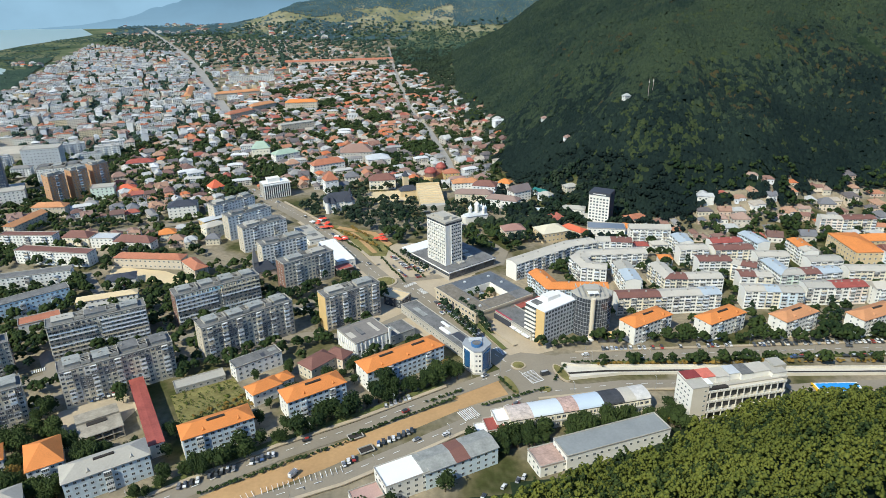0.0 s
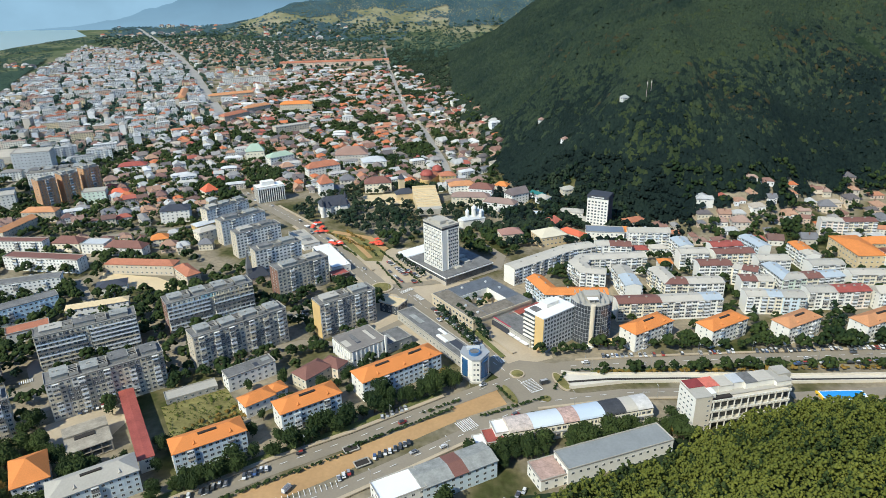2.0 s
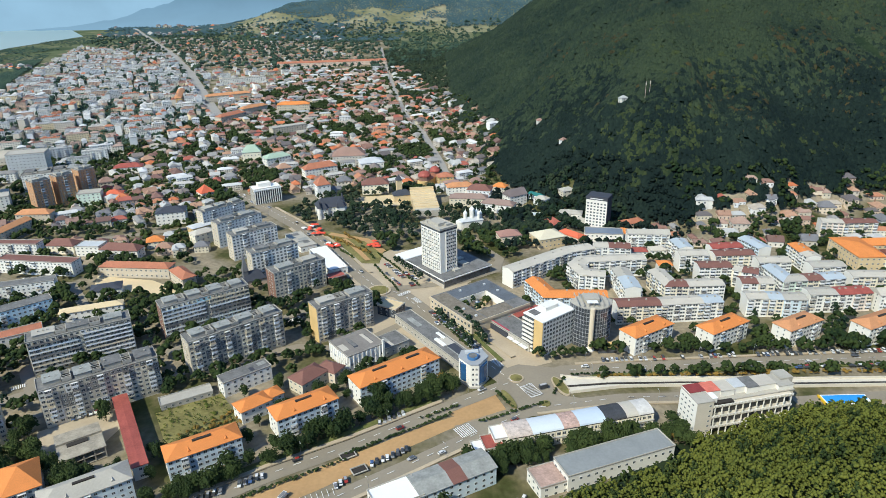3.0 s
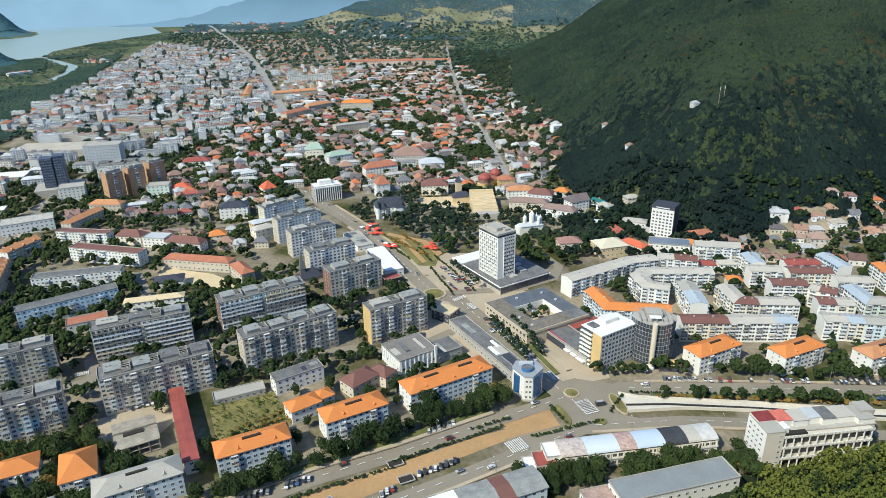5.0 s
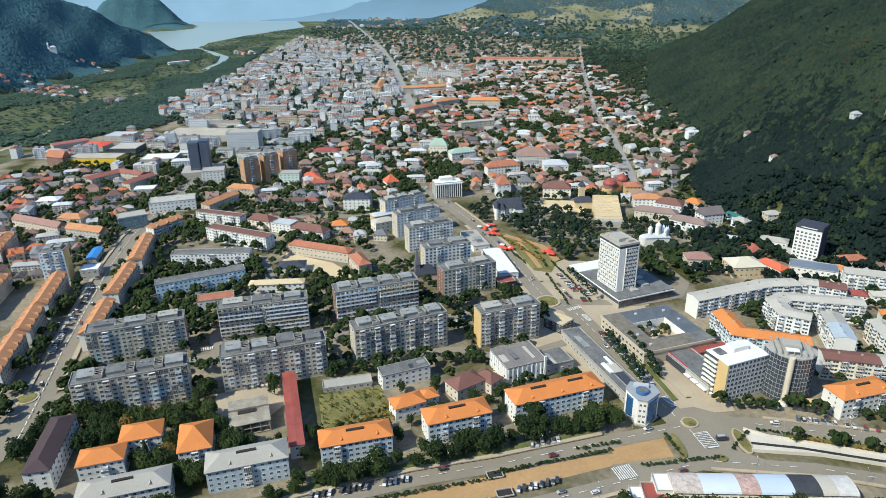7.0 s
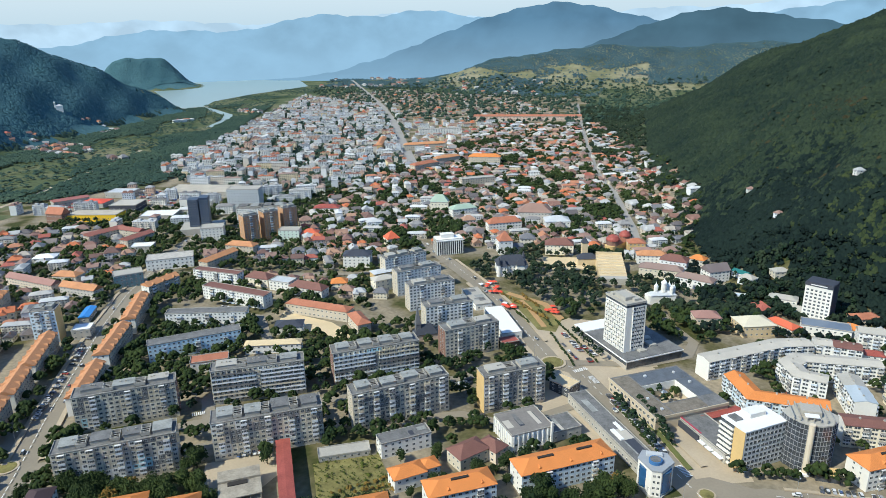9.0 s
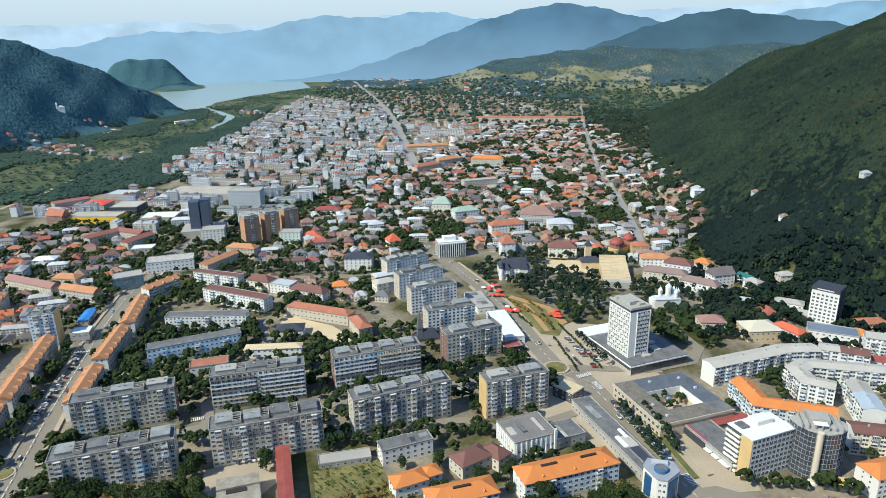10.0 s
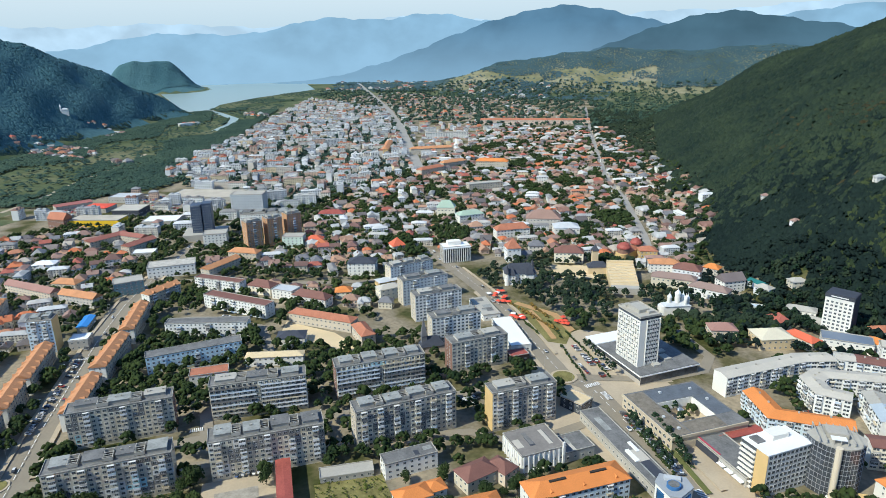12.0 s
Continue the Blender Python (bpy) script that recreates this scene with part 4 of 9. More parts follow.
# ---- hotel tower on its podium ----
def hotel():
    h = thing("hotel", 0, 14.4, 0, -52.3 + 90, "white thirteen-storey hotel tower on a low dark-roofed podium", "hotel")
    a, b, z0, z1 = 16.7, 24.7, 8.5, 45.1
    h.matrix_world = pose(-0.4, 14.4, 0, 0, 0, 37.7)
    s = Shape()
    s.box(-a / 2, a / 2, -b / 2, b / 2, 0, z1 - 2.5, 0)
    part("wall", s, WHITE, h)
    s = Shape()
    s.box(-a / 2 - 0.1, a / 2 + 0.1, -b / 2 - 0.1, b / 2 + 0.1, z1 - 2.5, z1 - 0.8, 0)
    part("top_storey", s, DARKGLASS, h, "dark glazed top storey")
    s = Shape()
    s.box(-a / 2 - 0.3, a / 2 + 0.3, -b / 2 - 0.3, b / 2 + 0.3, z1 - 0.8, z1, 0)
    s.box(-a / 2 - 0.3, a / 2 + 0.3, -b / 2 - 0.3, -b / 2, z1, z1 + 0.7, 0)
    s.box(-a / 2 - 0.3, a / 2 + 0.3, b / 2, b / 2 + 0.3, z1, z1 + 0.7, 0)
    s.box(-a / 2 - 0.3, -a / 2, -b / 2, b / 2, z1, z1 + 0.7, 0)
    s.box(a / 2, a / 2 + 0.3, -b / 2, b / 2, z1, z1 + 0.7, 0)
    roof = part("roof", s, CONCRETE, h)
    for x0, x1, y0, y1, zz in [(-5, 3, -6, 7, 2.6), (1, 6, -9, -3, 1.6), (-6, -2, 7, 10, 1.8)]:
        part("roof_plant", Shape().box(x0, x1, y0, y1, z1, z1 + zz, 0), CONCRETE, roof)
    spandrel = mat("grey_blue_spandrels", (0.46, 0.47, 0.48), 0.6, 0.15)
    for k in range(11):
        z = z0 + 0.4 + k * 3.0
        s = Shape()
        for i in range(9):
            y = -b / 2 + 0.8 + (i + 0.5) * (b - 1.6) / 9
            g = 0.55 if (i + k) % 2 else -0.55
            s.box(-a / 2 - 0.05, -a / 2 + 0.04, y - 0.75, y + 0.75, z + 0.7, z + 2.4, 1)
            s.box(-a / 2 - 0.55, -a / 2 + 0.02, y - 0.75 + g * 0.6, y + 0.75 + g * 0.6, z + 0.15, z + 1.75, 0)
            s.box(-a / 2 - 0.4, -a / 2 + 0.02, y + 1.15, y + 1.30, z, z + 3.0, 0)
            s.box(a / 2 - 0.04, a / 2 + 0.06, y - 1.1, y + 1.1, z + 0.6, z + 2.3, 1)
        part("window", s, [WHITE, GLASS], h, "row of hotel rooms with white balconies", kind="stuff")
        s = Shape()
        for i in range(5):
            x = -a / 2 + 6.2 + (i + 0.5) * (a - 7.0) / 5
            s.box(x - 0.8, x + 0.8, -b / 2 - 0.06, -b / 2 + 0.04, z + 0.3, z + 2.6, 1)
            s.box(x + 0.8, x + 1.05, -b / 2 - 0.4, -b / 2 + 0.02, z, z + 3.0, 0)
            s.box(x - 1.0, x + 0.6 * (1 if (i + k) % 2 else 0.1), -b / 2 - 0.4, -b / 2 + 0.02, z, z + 1.5, 2)
        part("window", s, [spandrel, GLASS, WHITE], h, "row of hotel rooms with grey balconies", kind="stuff")
    part("frame_edge", Shape().box(-a / 2 + 5.5, -a / 2 + 5.9, -b / 2 - 0.6, -b / 2 - 0.01, z0, z1 - 2.6, 0).box(a / 2 - 0.5, a / 2, -b / 2 - 0.6, -b / 2 - 0.01, z0, z1 - 2.6, 0), WHITE, h)
    take(0, 14.4, 37.7, 17, 25)
    p = thing("hotel_podium", 2.8, 28.7, 0, -53.2, "low two-storey podium with dark flat roof and white fascia", "podium")
    L, W = 65.1, 48.0
    s = Shape()
    s.box(-L / 2, L / 2, -W / 2, W / 2, 0, 6.6, 0)
    part("wall", s, mat("podium_stone", (0.42, 0.38, 0.32), 0.85, 0.2), p)
    s = Shape()
    s.box(-L / 2 + 0.2, L / 2 - 0.2, -W / 2 - 0.08, -W / 2 + 0.05, 3.6, 5.8, 0)
    s.box(L / 2 - 0.05, L / 2 + 0.08, -W / 2 + 0.2, W / 2 - 0.2, 1.0, 5.8, 0)
    part("window_band", s, DARKGLASS, p)
    s = Shape()
    s.box(-L / 2 - 0.8, L / 2 + 0.8, -W / 2 - 0.8, W / 2 + 0.8, 6.6, 7.4, 0)
    s.box(-L / 2 - 0.4, L / 2 + 0.4, -W / 2 - 0.4, W / 2 + 0.4, 7.4, 7.9, 1)
    roof = part("roof", s, [SHINE, ROOFGREY], p)
    part("roof_wing", Shape().box(-L / 2 - 0.5, -L / 2 + 14, -W / 2 - 2, W / 2, 7.95, 8.7, 0), SHINE, roof, "white membrane roof strip")
    for x0, x1, y0, y1, zz in [(14, 22, 4, 10, 1.6), (6, 10, 8, 14, 1.1), (20, 26, -8, -2, 1.0)]:
        part("roof_plant", Shape().box(x0, x1, y0, y1, 7.9, 7.9 + zz, 0), CONCRETE, roof)
    take(2.8, 28.7, -53.2, L, W)


hotel()


def plain_building(name, x, y, ang, l, w, h, label, category, wall, roof_mat, roof="flat", rise=2.5, floors=2, bay=4.0, windows=True, rim=0.6):
    b = thing(name, x, y, gz(x, y), ang, label, category)
    s = Shape()
    s.box(-l / 2, l / 2, -w / 2, w / 2, 0, h, 0)
    part("wall", s, wall, b)
    s = Shape()
    if roof == "flat":
        s.box(-l / 2 - 0.2, l / 2 + 0.2, -w / 2 - 0.2, w / 2 + 0.2, h, h + 0.3, 0)
        for q in ((-l / 2 - 0.2, l / 2 + 0.2, -w / 2 - 0.2, -w / 2 + 0.1), (-l / 2 - 0.2, l / 2 + 0.2, w / 2 - 0.1, w / 2 + 0.2), (-l / 2 - 0.2, -l / 2 + 0.1, -w / 2 + 0.1, w / 2 - 0.1), (l / 2 - 0.1, l / 2 + 0.2, -w / 2 + 0.1, w / 2 - 0.1)):
            s.box(*q, h + 0.3, h + 0.3 + rim, 1)
    else:
        s.hip(-l / 2, l / 2, -w / 2, w / 2, h, rise, 0, run=None if roof == "hip" else 0.0)
    part("roof", s, [roof_mat, CONCRETE], b)
    if windows:
        storey = h / floors
        hw = min(1.4, storey * 0.5)
        s = Shape()
        for k in range(floors):
            z = k * storey + storey * 0.35
            for i in range(int((l - 1) / bay)):
                u = -(l - 1) / 2 + (i + 0.5) * (l - 1) / int((l - 1) / bay)
                add_window(s, u, -w / 2, z, 0, 1.6, hw), add_window(s, u, w / 2, z, 2, 1.6, hw)
            for i in range(max(1, int((w - 1) / bay))):
                u = -(w - 1) / 2 + (i + 0.5) * (w - 1) / max(1, int((w - 1) / bay))
                add_window(s, l / 2, u, z, 1, 1.6, hw), add_window(s, -l / 2, u, z, 3, 1.6, hw)
        part("window", s, [FRAME, GLASS], b, "rows of small windows", kind="stuff")
    take(x, y, ang, l, w)
    return b



# ---- shopping court and other landmarks ----
def shopping_court():
    b = thing("shopping_court", 28.2, -49.6, 0, -56.1, "low shopping centre with grey roof round a planted courtyard", "shopping centre")
    L, W = 50.9, 52.1
    stone = mat("court_stone", (0.55, 0.46, 0.33), 0.85, 0.15)
    ix0, ix1, iy0, iy1 = -9, 13, -12, 13
    s, r = Shape(), Shape()
    for x0, x1, y0, y1 in ((-L / 2, L / 2, -W / 2, iy0), (-L / 2, L / 2, iy1, W / 2), (-L / 2, ix0, iy0, iy1), (ix1, L / 2, iy0, iy1)):
        s.box(x0, x1, y0, y1, 0, 9.0, 0)
        r.box(x0 - 0.02, x1 + 0.02, y0 - 0.02, y1 + 0.02, 9.0, 9.5, 0)
    part("wall", s, stone, b)
    roof = part("roof", r, ROOFGREY, b)
    old = mat("brown_worn_felt", (0.19, 0.165, 0.13), 0.9, 0.6, 0.2, 0.9)
    blue = mat("blue_black_felt", (0.115, 0.13, 0.15), 0.8, 0.4, 0.15, 0.8)
    for x0, x1, y0, y1, m in ((-24, 24.5, -25, -13, old), (14, 24.5, -12, 12, old), (-24, -10, -12, 25, blue), (-9.5, 13, 14, 25, blue), (14, 24.5, 13, 25, ROOFGREY)):
        part("roof_patch", Shape().box(x0, x1, y0, y1, 9.504, 9.56, 0), m, roof, "worn roofing felt")
    for x0, y0 in ((-18, 17), (-4, 19), (18, -18), (-20, -4), (5, -19)):
        part("roof_vent", Shape().box(x0, x0 + 1.6, y0, y0 + 1.6, 9.56, 10.6, 0), ROOF_PALE, roof)
    s = Shape()
    s.box(-L / 2 - 0.6, L / 2 + 0.6, -W / 2 - 0.6, -W / 2 - 0.02, 8.0, 9.8, 0)
    s.box(L / 2 + 0.02, L / 2 + 0.6, -W / 2, W / 2, 8.0, 9.8, 0)
    s.box(ix0, ix1, iy1 - 0.3, iy1 - 0.02, 4, 9.6, 1)
    s.box(ix0 + 0.02, ix0 + 0.3, iy0, iy1, 4, 9.6, 1)
    part("fascia", s, [stone, WHITE], roof)
    for k in range(2):
        part("window", window_row_mesh(L - 2, 4.0, 2.4, 1.8), None, b, "row of framed windows", kind="stuff", at=(0, -W / 2, 1.5 + 4 * k))
    take(28.2, -49.6, -56.1, L, W)
    c = Vector((28.2, -49.6, 0))
    f = plain_building("shop_row", 51, -84, -56, 46, 17, 5.5, "low grey-roofed shop row with a dark glazed front", "shops", CONCRETE, ROOFGREY, floors=1)
    part("awning", Shape().box(-22, 2, -9.6, -8.55, 1.0, 4.6, 0), SLATE, f, "dark glazed shop front")
    part("sign_band", Shape().box(-22, 2, -8.5, -7.3, 6.15, 6.5, 0), mat("magenta_red_sheet", (0.42, 0.06, 0.09), 0.6, 0.1), f, "dark red roof edge")
    for x0, x1 in ((3, 8), (9, 14), (15, 22)):
        part("awning", Shape().box(x0, x1, -11, -8.55, 2.6, 3.0, 0), SHINE, f, "white shop awning")
    plain_building("market_canopy", 59, -62, 34, 28, 6, 4.8, "low red sheet-metal roof over a market passage", "canopy", CONCRETE, TILE_RED, "gable", 0.8, 1, windows=False)


shopping_court()
for name, x, y, a, l, w, h, lab, cat, wall, rf, kind, rise, fl in [
    ("exhibition_hall", -54.2, -109, 37, 27, 24, 10.5, "windowless white hall with a worn grey-brown flat roof", "hall", WHITE, mat("worn_felt", (0.225, 0.205, 0.185), 0.9, 0.35, 0.1, 0.7), "flat", 2, 1),
    ("hall_annexe", -34, -99, 37, 20, 16, 6, "low annexe with patched grey roof", "annexe", CONCRETE, ROOFGREY, "flat", 2, 1),
    ("shop_strip", -3, -97, -56, 86, 13, 6.2, "long low shop strip with grey roof and white skylights", "shops", CONCRETE, ROOFGREY, "flat", 2, 1),
    ("corner_pavilion", -36, -50, -30, 16, 12, 7, "corner pavilion with beige flat roof", "pavilion", DARKGLASS, SAND, "flat", 2, 2),
    ("white_office", -118.6, -138, 38, 30, 10, 9.5, "white three-storey office with dark flat roof", "office", WHITE, ROOFGREY, "flat", 2, 3),
    ("long_red_house", -166.5, -188.5, -58.6, 69, 7.0, 8.2, "long narrow building with a red sheet-metal roof", "building", WHITE, TILE_RED, "gable", 0.3, 2),
    ("low_garage", -150, -152, 29, 29, 9, 3.0, "low concrete garage roof beside an empty plot", "garage", CONCRETE, CONCRETE, "flat", 2, 1),
    ("villa", -106.8, -167, 40, 18, 11, 8, "small white villa with bright orange tiled roof", "villa", WHITE, TILE_ORANGE, "hip", 3, 2),
    ("villa", -98, -157, 40, 10, 9, 7, "small white villa with bright orange tiled roof", "villa", WHITE, TILE_ORANGE, "hip", 2.6, 2),
    ("brown_villa", -80, -140, 50, 20, 13, 8, "cream villa with dark brown tiled roof", "villa", HOUSE_WALL, TILE_BROWN, "hip", 4, 2),
    ("brown_villa", -68, -132, -30, 14, 10, 7.5, "cream villa with dark brown tiled roof", "villa", HOUSE_WALL, TILE_BROWN, "hip", 3.5, 2),
    ("grey_hall", 84, -218, 19.6, 60, 14, 10, "long grey-roofed workshop hall with a strip of windows", "hall", WHITE, mat("blue_grey_felt", (0.25, 0.265, 0.265), 0.8, 0.2, 0.1, 0.8), "flat", 1.2, 2),
    ("hall_forebuilding", 50, -229, 19.6, 16, 14, 7, "low white fore-building with a patched rusty brown roof", "building", WHITE, mat("patched_rust_roof", (0.42, 0.29, 0.24), 0.85, 0.5, 0.25, 1.0), "flat", 1, 2),
    ("white_roofed_hall", -22, -242, 27, 22, 15, 10, "white workshop with a bright white membrane roof", "hall", WHITE, SHINE, "flat", 1, 3),
    ("metal_roofed_hall", 4, -229, 27, 40, 15, 10, "long workshop with ridged grey metal roof", "hall", PANEL_BLUE, ROOF_SHEET, "gable", 1.6, 3),
    ("low_shop", -38, -252, 27, 14, 10, 5, "low pink-roofed shop beside the workshop", "shop", WHITE, mat("pale_pink_roof", (0.46, 0.30, 0.26), 0.85, 0.3), "flat", 1, 1),
    ("school_hall", -252, 27, -6, 60, 12, 9, "long cream school wing with orange-red tiled roof", "school", PANEL_WARM, TILE_OLD, "hip", 3, 2),
    ("school_wing", -208, 9, -48, 26, 11, 9, "cream school end wing with orange-red tiled roof", "school", PANEL_WARM, TILE_OLD, "hip", 3.5, 2),
    ("blue_roofed_hall", -262, -8, 20, 22, 14, 6, "low hall with a dark blue-grey hip roof", "hall", HOUSE_WALL, SLATE, "hip", 3, 1),
    ("ochre_hall", -256, -44, 20, 42, 9, 7, "long house with an ochre and grey roof", "house", HOUSE_WALL, SAND, "hip", 2, 2),
    ("white_hall", -96, 42, -62, 54, 16, 5.5, "long low building with a bright white membrane roof", "shops", WHITE, SHINE, "flat", 1, 1),
    ("low_shops", -128, 88, -58, 40, 15, 5, "low shops with pale grey flat roofs", "shops", PANEL_WHITE, CONCRETE, "flat", 1, 1),
    ("grey_office", -190, 218, 30, 30, 16, 17, "pale concrete civic building with deep vertical fins", "office", CONCRETE, SHINE, "flat", 1, 4),
    ("red_hall", -84, 5, -55, 10, 14, 6, "dark shop with a red canopy", "shop", BLACK, TILE_RED, "flat", 1, 1),
    ("pink_house", 63, 80, 12, 20, 14, 10, "cream building with a pinkish brown hipped roof", "building", HOUSE_WALL, mat("pink_brown_roof", (0.34, 0.19, 0.155), 0.8, 0.2), "hip", 4, 2),
    ("cream_hall", 98, 78, 20, 26, 20, 9, "cream hall with a pale domed sheet roof", "hall", SAND, mat("cream_sheet", (0.62, 0.56, 0.42), 0.7, 0.15), "hip", 5, 2),
    ("red_house", 121, 84, -50, 24, 11, 7, "low house with a bright red-orange roof", "house", HOUSE_WALL, mat("bright_red_roof", (0.62, 0.14, 0.07), 0.7, 0.12), "hip", 3, 2),
    ("grey_school", 32, 192, -8, 40, 13, 9, "long building with a faded brown roof below the hill", "building", HOUSE_WALL, mat("faded_brown_roof", (0.27, 0.19, 0.16), 0.85, 0.2), "hip", 4, 2),
    ("school_annexe", 62, 170, -22, 34, 13, 9, "cream wing with a faded brown hipped roof", "building", HOUSE_WALL, mat("faded_brown_roof", (0.27, 0.19, 0.16)), "hip", 4, 2),
    ("white_gable_house", 81, 190, 30, 22, 14, 12, "tall white house with a steep grey-brown roof", "house", WHITE, mat("grey_brown_roof", (0.19, 0.155, 0.15), 0.8, 0.2), "gable", 6, 4),
    ("teal_shed", 104, 190, -48, 16, 8, 5, "low shed with a teal sheet roof beside the hill street", "shed", HOUSE_WALL, mat("teal_sheet", (0.03, 0.16, 0.15), 0.5, 0.1), "gable", 2, 1),
    ("white_walled_house", 24, 234, 8, 30, 13, 9, "white house with an orange tiled roof below the hill", "house", WHITE, TILE_STREET, "hip", 4, 3),
    ("brown_hall", 46, 222, -14, 26, 16, 9, "cream hall with a broad dark brown roof", "hall", HOUSE_WALL, TILE_BROWN, "hip", 5, 2),
    ("orange_roof_house", 70, 236, -25, 15, 11, 7, "house with a bright orange tiled roof at the forest edge", "house", HOUSE_WALL, TILE_ORANGE, "hip", 4, 2),
    ("brick_house", 8, 268, 10, 18, 14, 11, "brown house with a rust-coloured hipped roof", "house", GABLE_TAN, TILE_OLD, "hip", 4, 3),
    ("red_roof_house", 186, 116, 20, 22, 12, 6, "low house with a dark red hipped roof beside the hotel", "house", HOUSE_WALL, TILE_OLD, "hip", 3, 2),
    ("red_roof_house", 172, 90, -40, 14, 11, 6, "low house with an orange-red hipped roof beside the hotel", "house", HOUSE_WALL, TILE_ORANGE, "hip", 3, 2),
    ("white_villa", 134, 180, 20, 14, 10, 6, "white villa with a grey roof under the trees", "villa", HOUSE_WALL, CONCRETE, "hip", 3, 2),
    ("grey_villa", 108, 178, -40, 14, 10, 7, "villa with a grey sheet roof and pale walls", "villa", HOUSE_WALL, CONCRETE, "hip", 3, 2),
    ("blue_roof_shed", 98, 144, -10, 11, 8, 5, "small shed with a pale blue flat roof", "shed", HOUSE_WALL, mat("pale_blue_sheet", (0.52, 0.60, 0.68), 0.5, 0.1), "flat", 1, 1),
    ("white_hall_house", 131, 140, -15, 22, 12, 8, "white house with large windows among conifers", "house", WHITE, CONCRETE, "hip", 2.5, 2),
    ("grey_roof_hall", 138, 122, -30, 20, 12, 6, "low hall with a grey felt roof beside the hotel", "hall", HOUSE_WALL, CONCRETE, "hip", 2.5, 1),
    ("big_brown_roof", -117, 372, 6, 42, 24, 13, "large cream building with a broad brown tiled roof", "building", HOUSE_WALL, mat("dull_brown_roof", (0.30, 0.19, 0.15), 0.85, 0.2), "hip", 9, 3),
    ("pale_roof_hall", -86, 345, 15, 30, 22, 10, "hall with a pale blue-grey sheet roof", "hall", WHITE, ROOF_PALE, "hip", 5, 2),
    ("orange_hall", -262, 735, 6, 58, 16, 16, "long building with a bright orange tiled roof", "building", PANEL_WARM, TILE_ORANGE, "hip", 5, 4),
    ("stadium_stand", -290, 1420, 8, 300, 24, 12, "long orange-roofed stadium stand", "stadium", HOUSE_WALL, TILE_OLD, "gable", 4, 2),
    ("yellow_warehouse", -690, 250, 14, 68, 26, 9, "warehouse with bright yellow walls and a cream flat roof", "warehouse", YELLOW, mat("cream_membrane", (0.46, 0.41, 0.33), 0.85, 0.3), "flat", 1, 1),
    ("red_warehouse", -748, 314, 10, 36, 28, 7, "warehouse with a bright red hipped sheet roof", "warehouse", CONCRETE, mat("scarlet_sheet", (0.75, 0.10, 0.05), 0.5, 0.1), "hip", 3, 1),
    ("grey_warehouse", -688, 308, 15, 38, 34, 9, "dark-walled warehouse with a pale grey flat roof", "warehouse", SLATE, BEIGE_SHEET, "flat", 1, 1),
    ("white_warehouse", -604, 270, 20, 44, 30, 8, "shed with a bright white flat roof", "warehouse", CONCRETE, SHINE, "flat", 1, 1),
    ("grey_warehouse", -756, 376, 10, 40, 30, 8, "warehouse with a grey metal roof", "warehouse", CONCRETE, ROOF_PALE, "flat", 1, 1),
    ("shopping_shed", -640, 416, 10, 104, 52, 8, "broad shopping shed with a cream flat roof", "warehouse", CONCRETE, mat("cream_membrane", (0.46, 0.41, 0.33), 0.85, 0.3), "flat", 1, 1),
    ("white_block", -478, 205, 28, 26, 20, 16, "white office with flat roof beside the dark tower", "office", WHITE, CONCRETE, "flat", 1, 5),
    ("glass_office", -468, 50, 45, 26, 18, 13, "blue-grey glazed office with flat roof", "office", mat("teal_grey_glass", (0.15, 0.26, 0.29), 0.2, 0.35, 0.2, 0.6, spec=0.6), CONCRETE, "flat", 1, 4),
    ("blue_roofed_house", -478, -118, 30, 18, 16, 9, "white house with a bright blue hipped roof", "house", WHITE, BLUE, "hip", 5, 3),
    ("blue_canopy", -446, -26, -62, 24, 8, 5, "long bus shed with a blue sheet roof", "shed", CONCRETE, BLUE, "gable", 1.2, 1),
    ("white_kiosk", -420, -58, 28, 14, 13, 8, "low building with a bright white flat roof", "shop", CONCRETE, SHINE, "flat", 1, 2),
    ("orange_house", 350, 28, 0, 24, 44, 12, "large cream building with bright orange tiled roof", "building", SAND, TILE_ORANGE, "hip", 4, 3),
    ("orange_house", 385, 40, 0, 48, 14, 11, "cream wing with bright orange tiled roof", "building", SAND, TILE_ORANGE, "hip", 4, 3),
    ("patched_roof_block", -464, 108, 34, 46, 22, 11, "block with a patchy concrete roof full of rubble", "block", PANEL_WHITE, mat("rubble_roof", (0.45, 0.42, 0.37), 0.95, 0.5, 0.3, 1.2), "flat", 1, 3),
    ("red_roof_block", -605, 172, 72, 46, 13, 11, "brown-red roofed apartment wing with pale walls", "block", PANEL_WARM, mat("brown_red_sheet", (0.30, 0.12, 0.09), 0.7, 0.2), "gable", 3, 4),
    ("red_roof_block", -552, 164, 80, 38, 13, 11, "brown-red roofed apartment wing with pale walls", "block", PANEL_WARM, mat("brown_red_sheet", (0.30, 0.12, 0.09)), "gable", 3, 4),
    ("red_roof_block", -580, 186, -8, 40, 12, 11, "brown-red roofed apartment wing closing a courtyard", "block", PANEL_WARM, mat("brown_red_sheet", (0.30, 0.12, 0.09)), "gable", 3, 4),
    ("white_roof_shop", -530, 146, 25, 24, 16, 7, "shop with a bright white membrane roof", "shop", CONCRETE, SHINE, "flat", 1, 2),
    ("orange_street_block", -414, 121, 79, 44, 12, 11, "street block with faded orange tiled roof", "block", PANEL_WARM, TILE_STREET, "gable", 3, 4),
    ("orange_street_block", -412, 162, 2, 34, 12, 11, "street block with faded orange hipped roof", "block", PANEL_WARM, TILE_STREET, "hip", 4, 3),
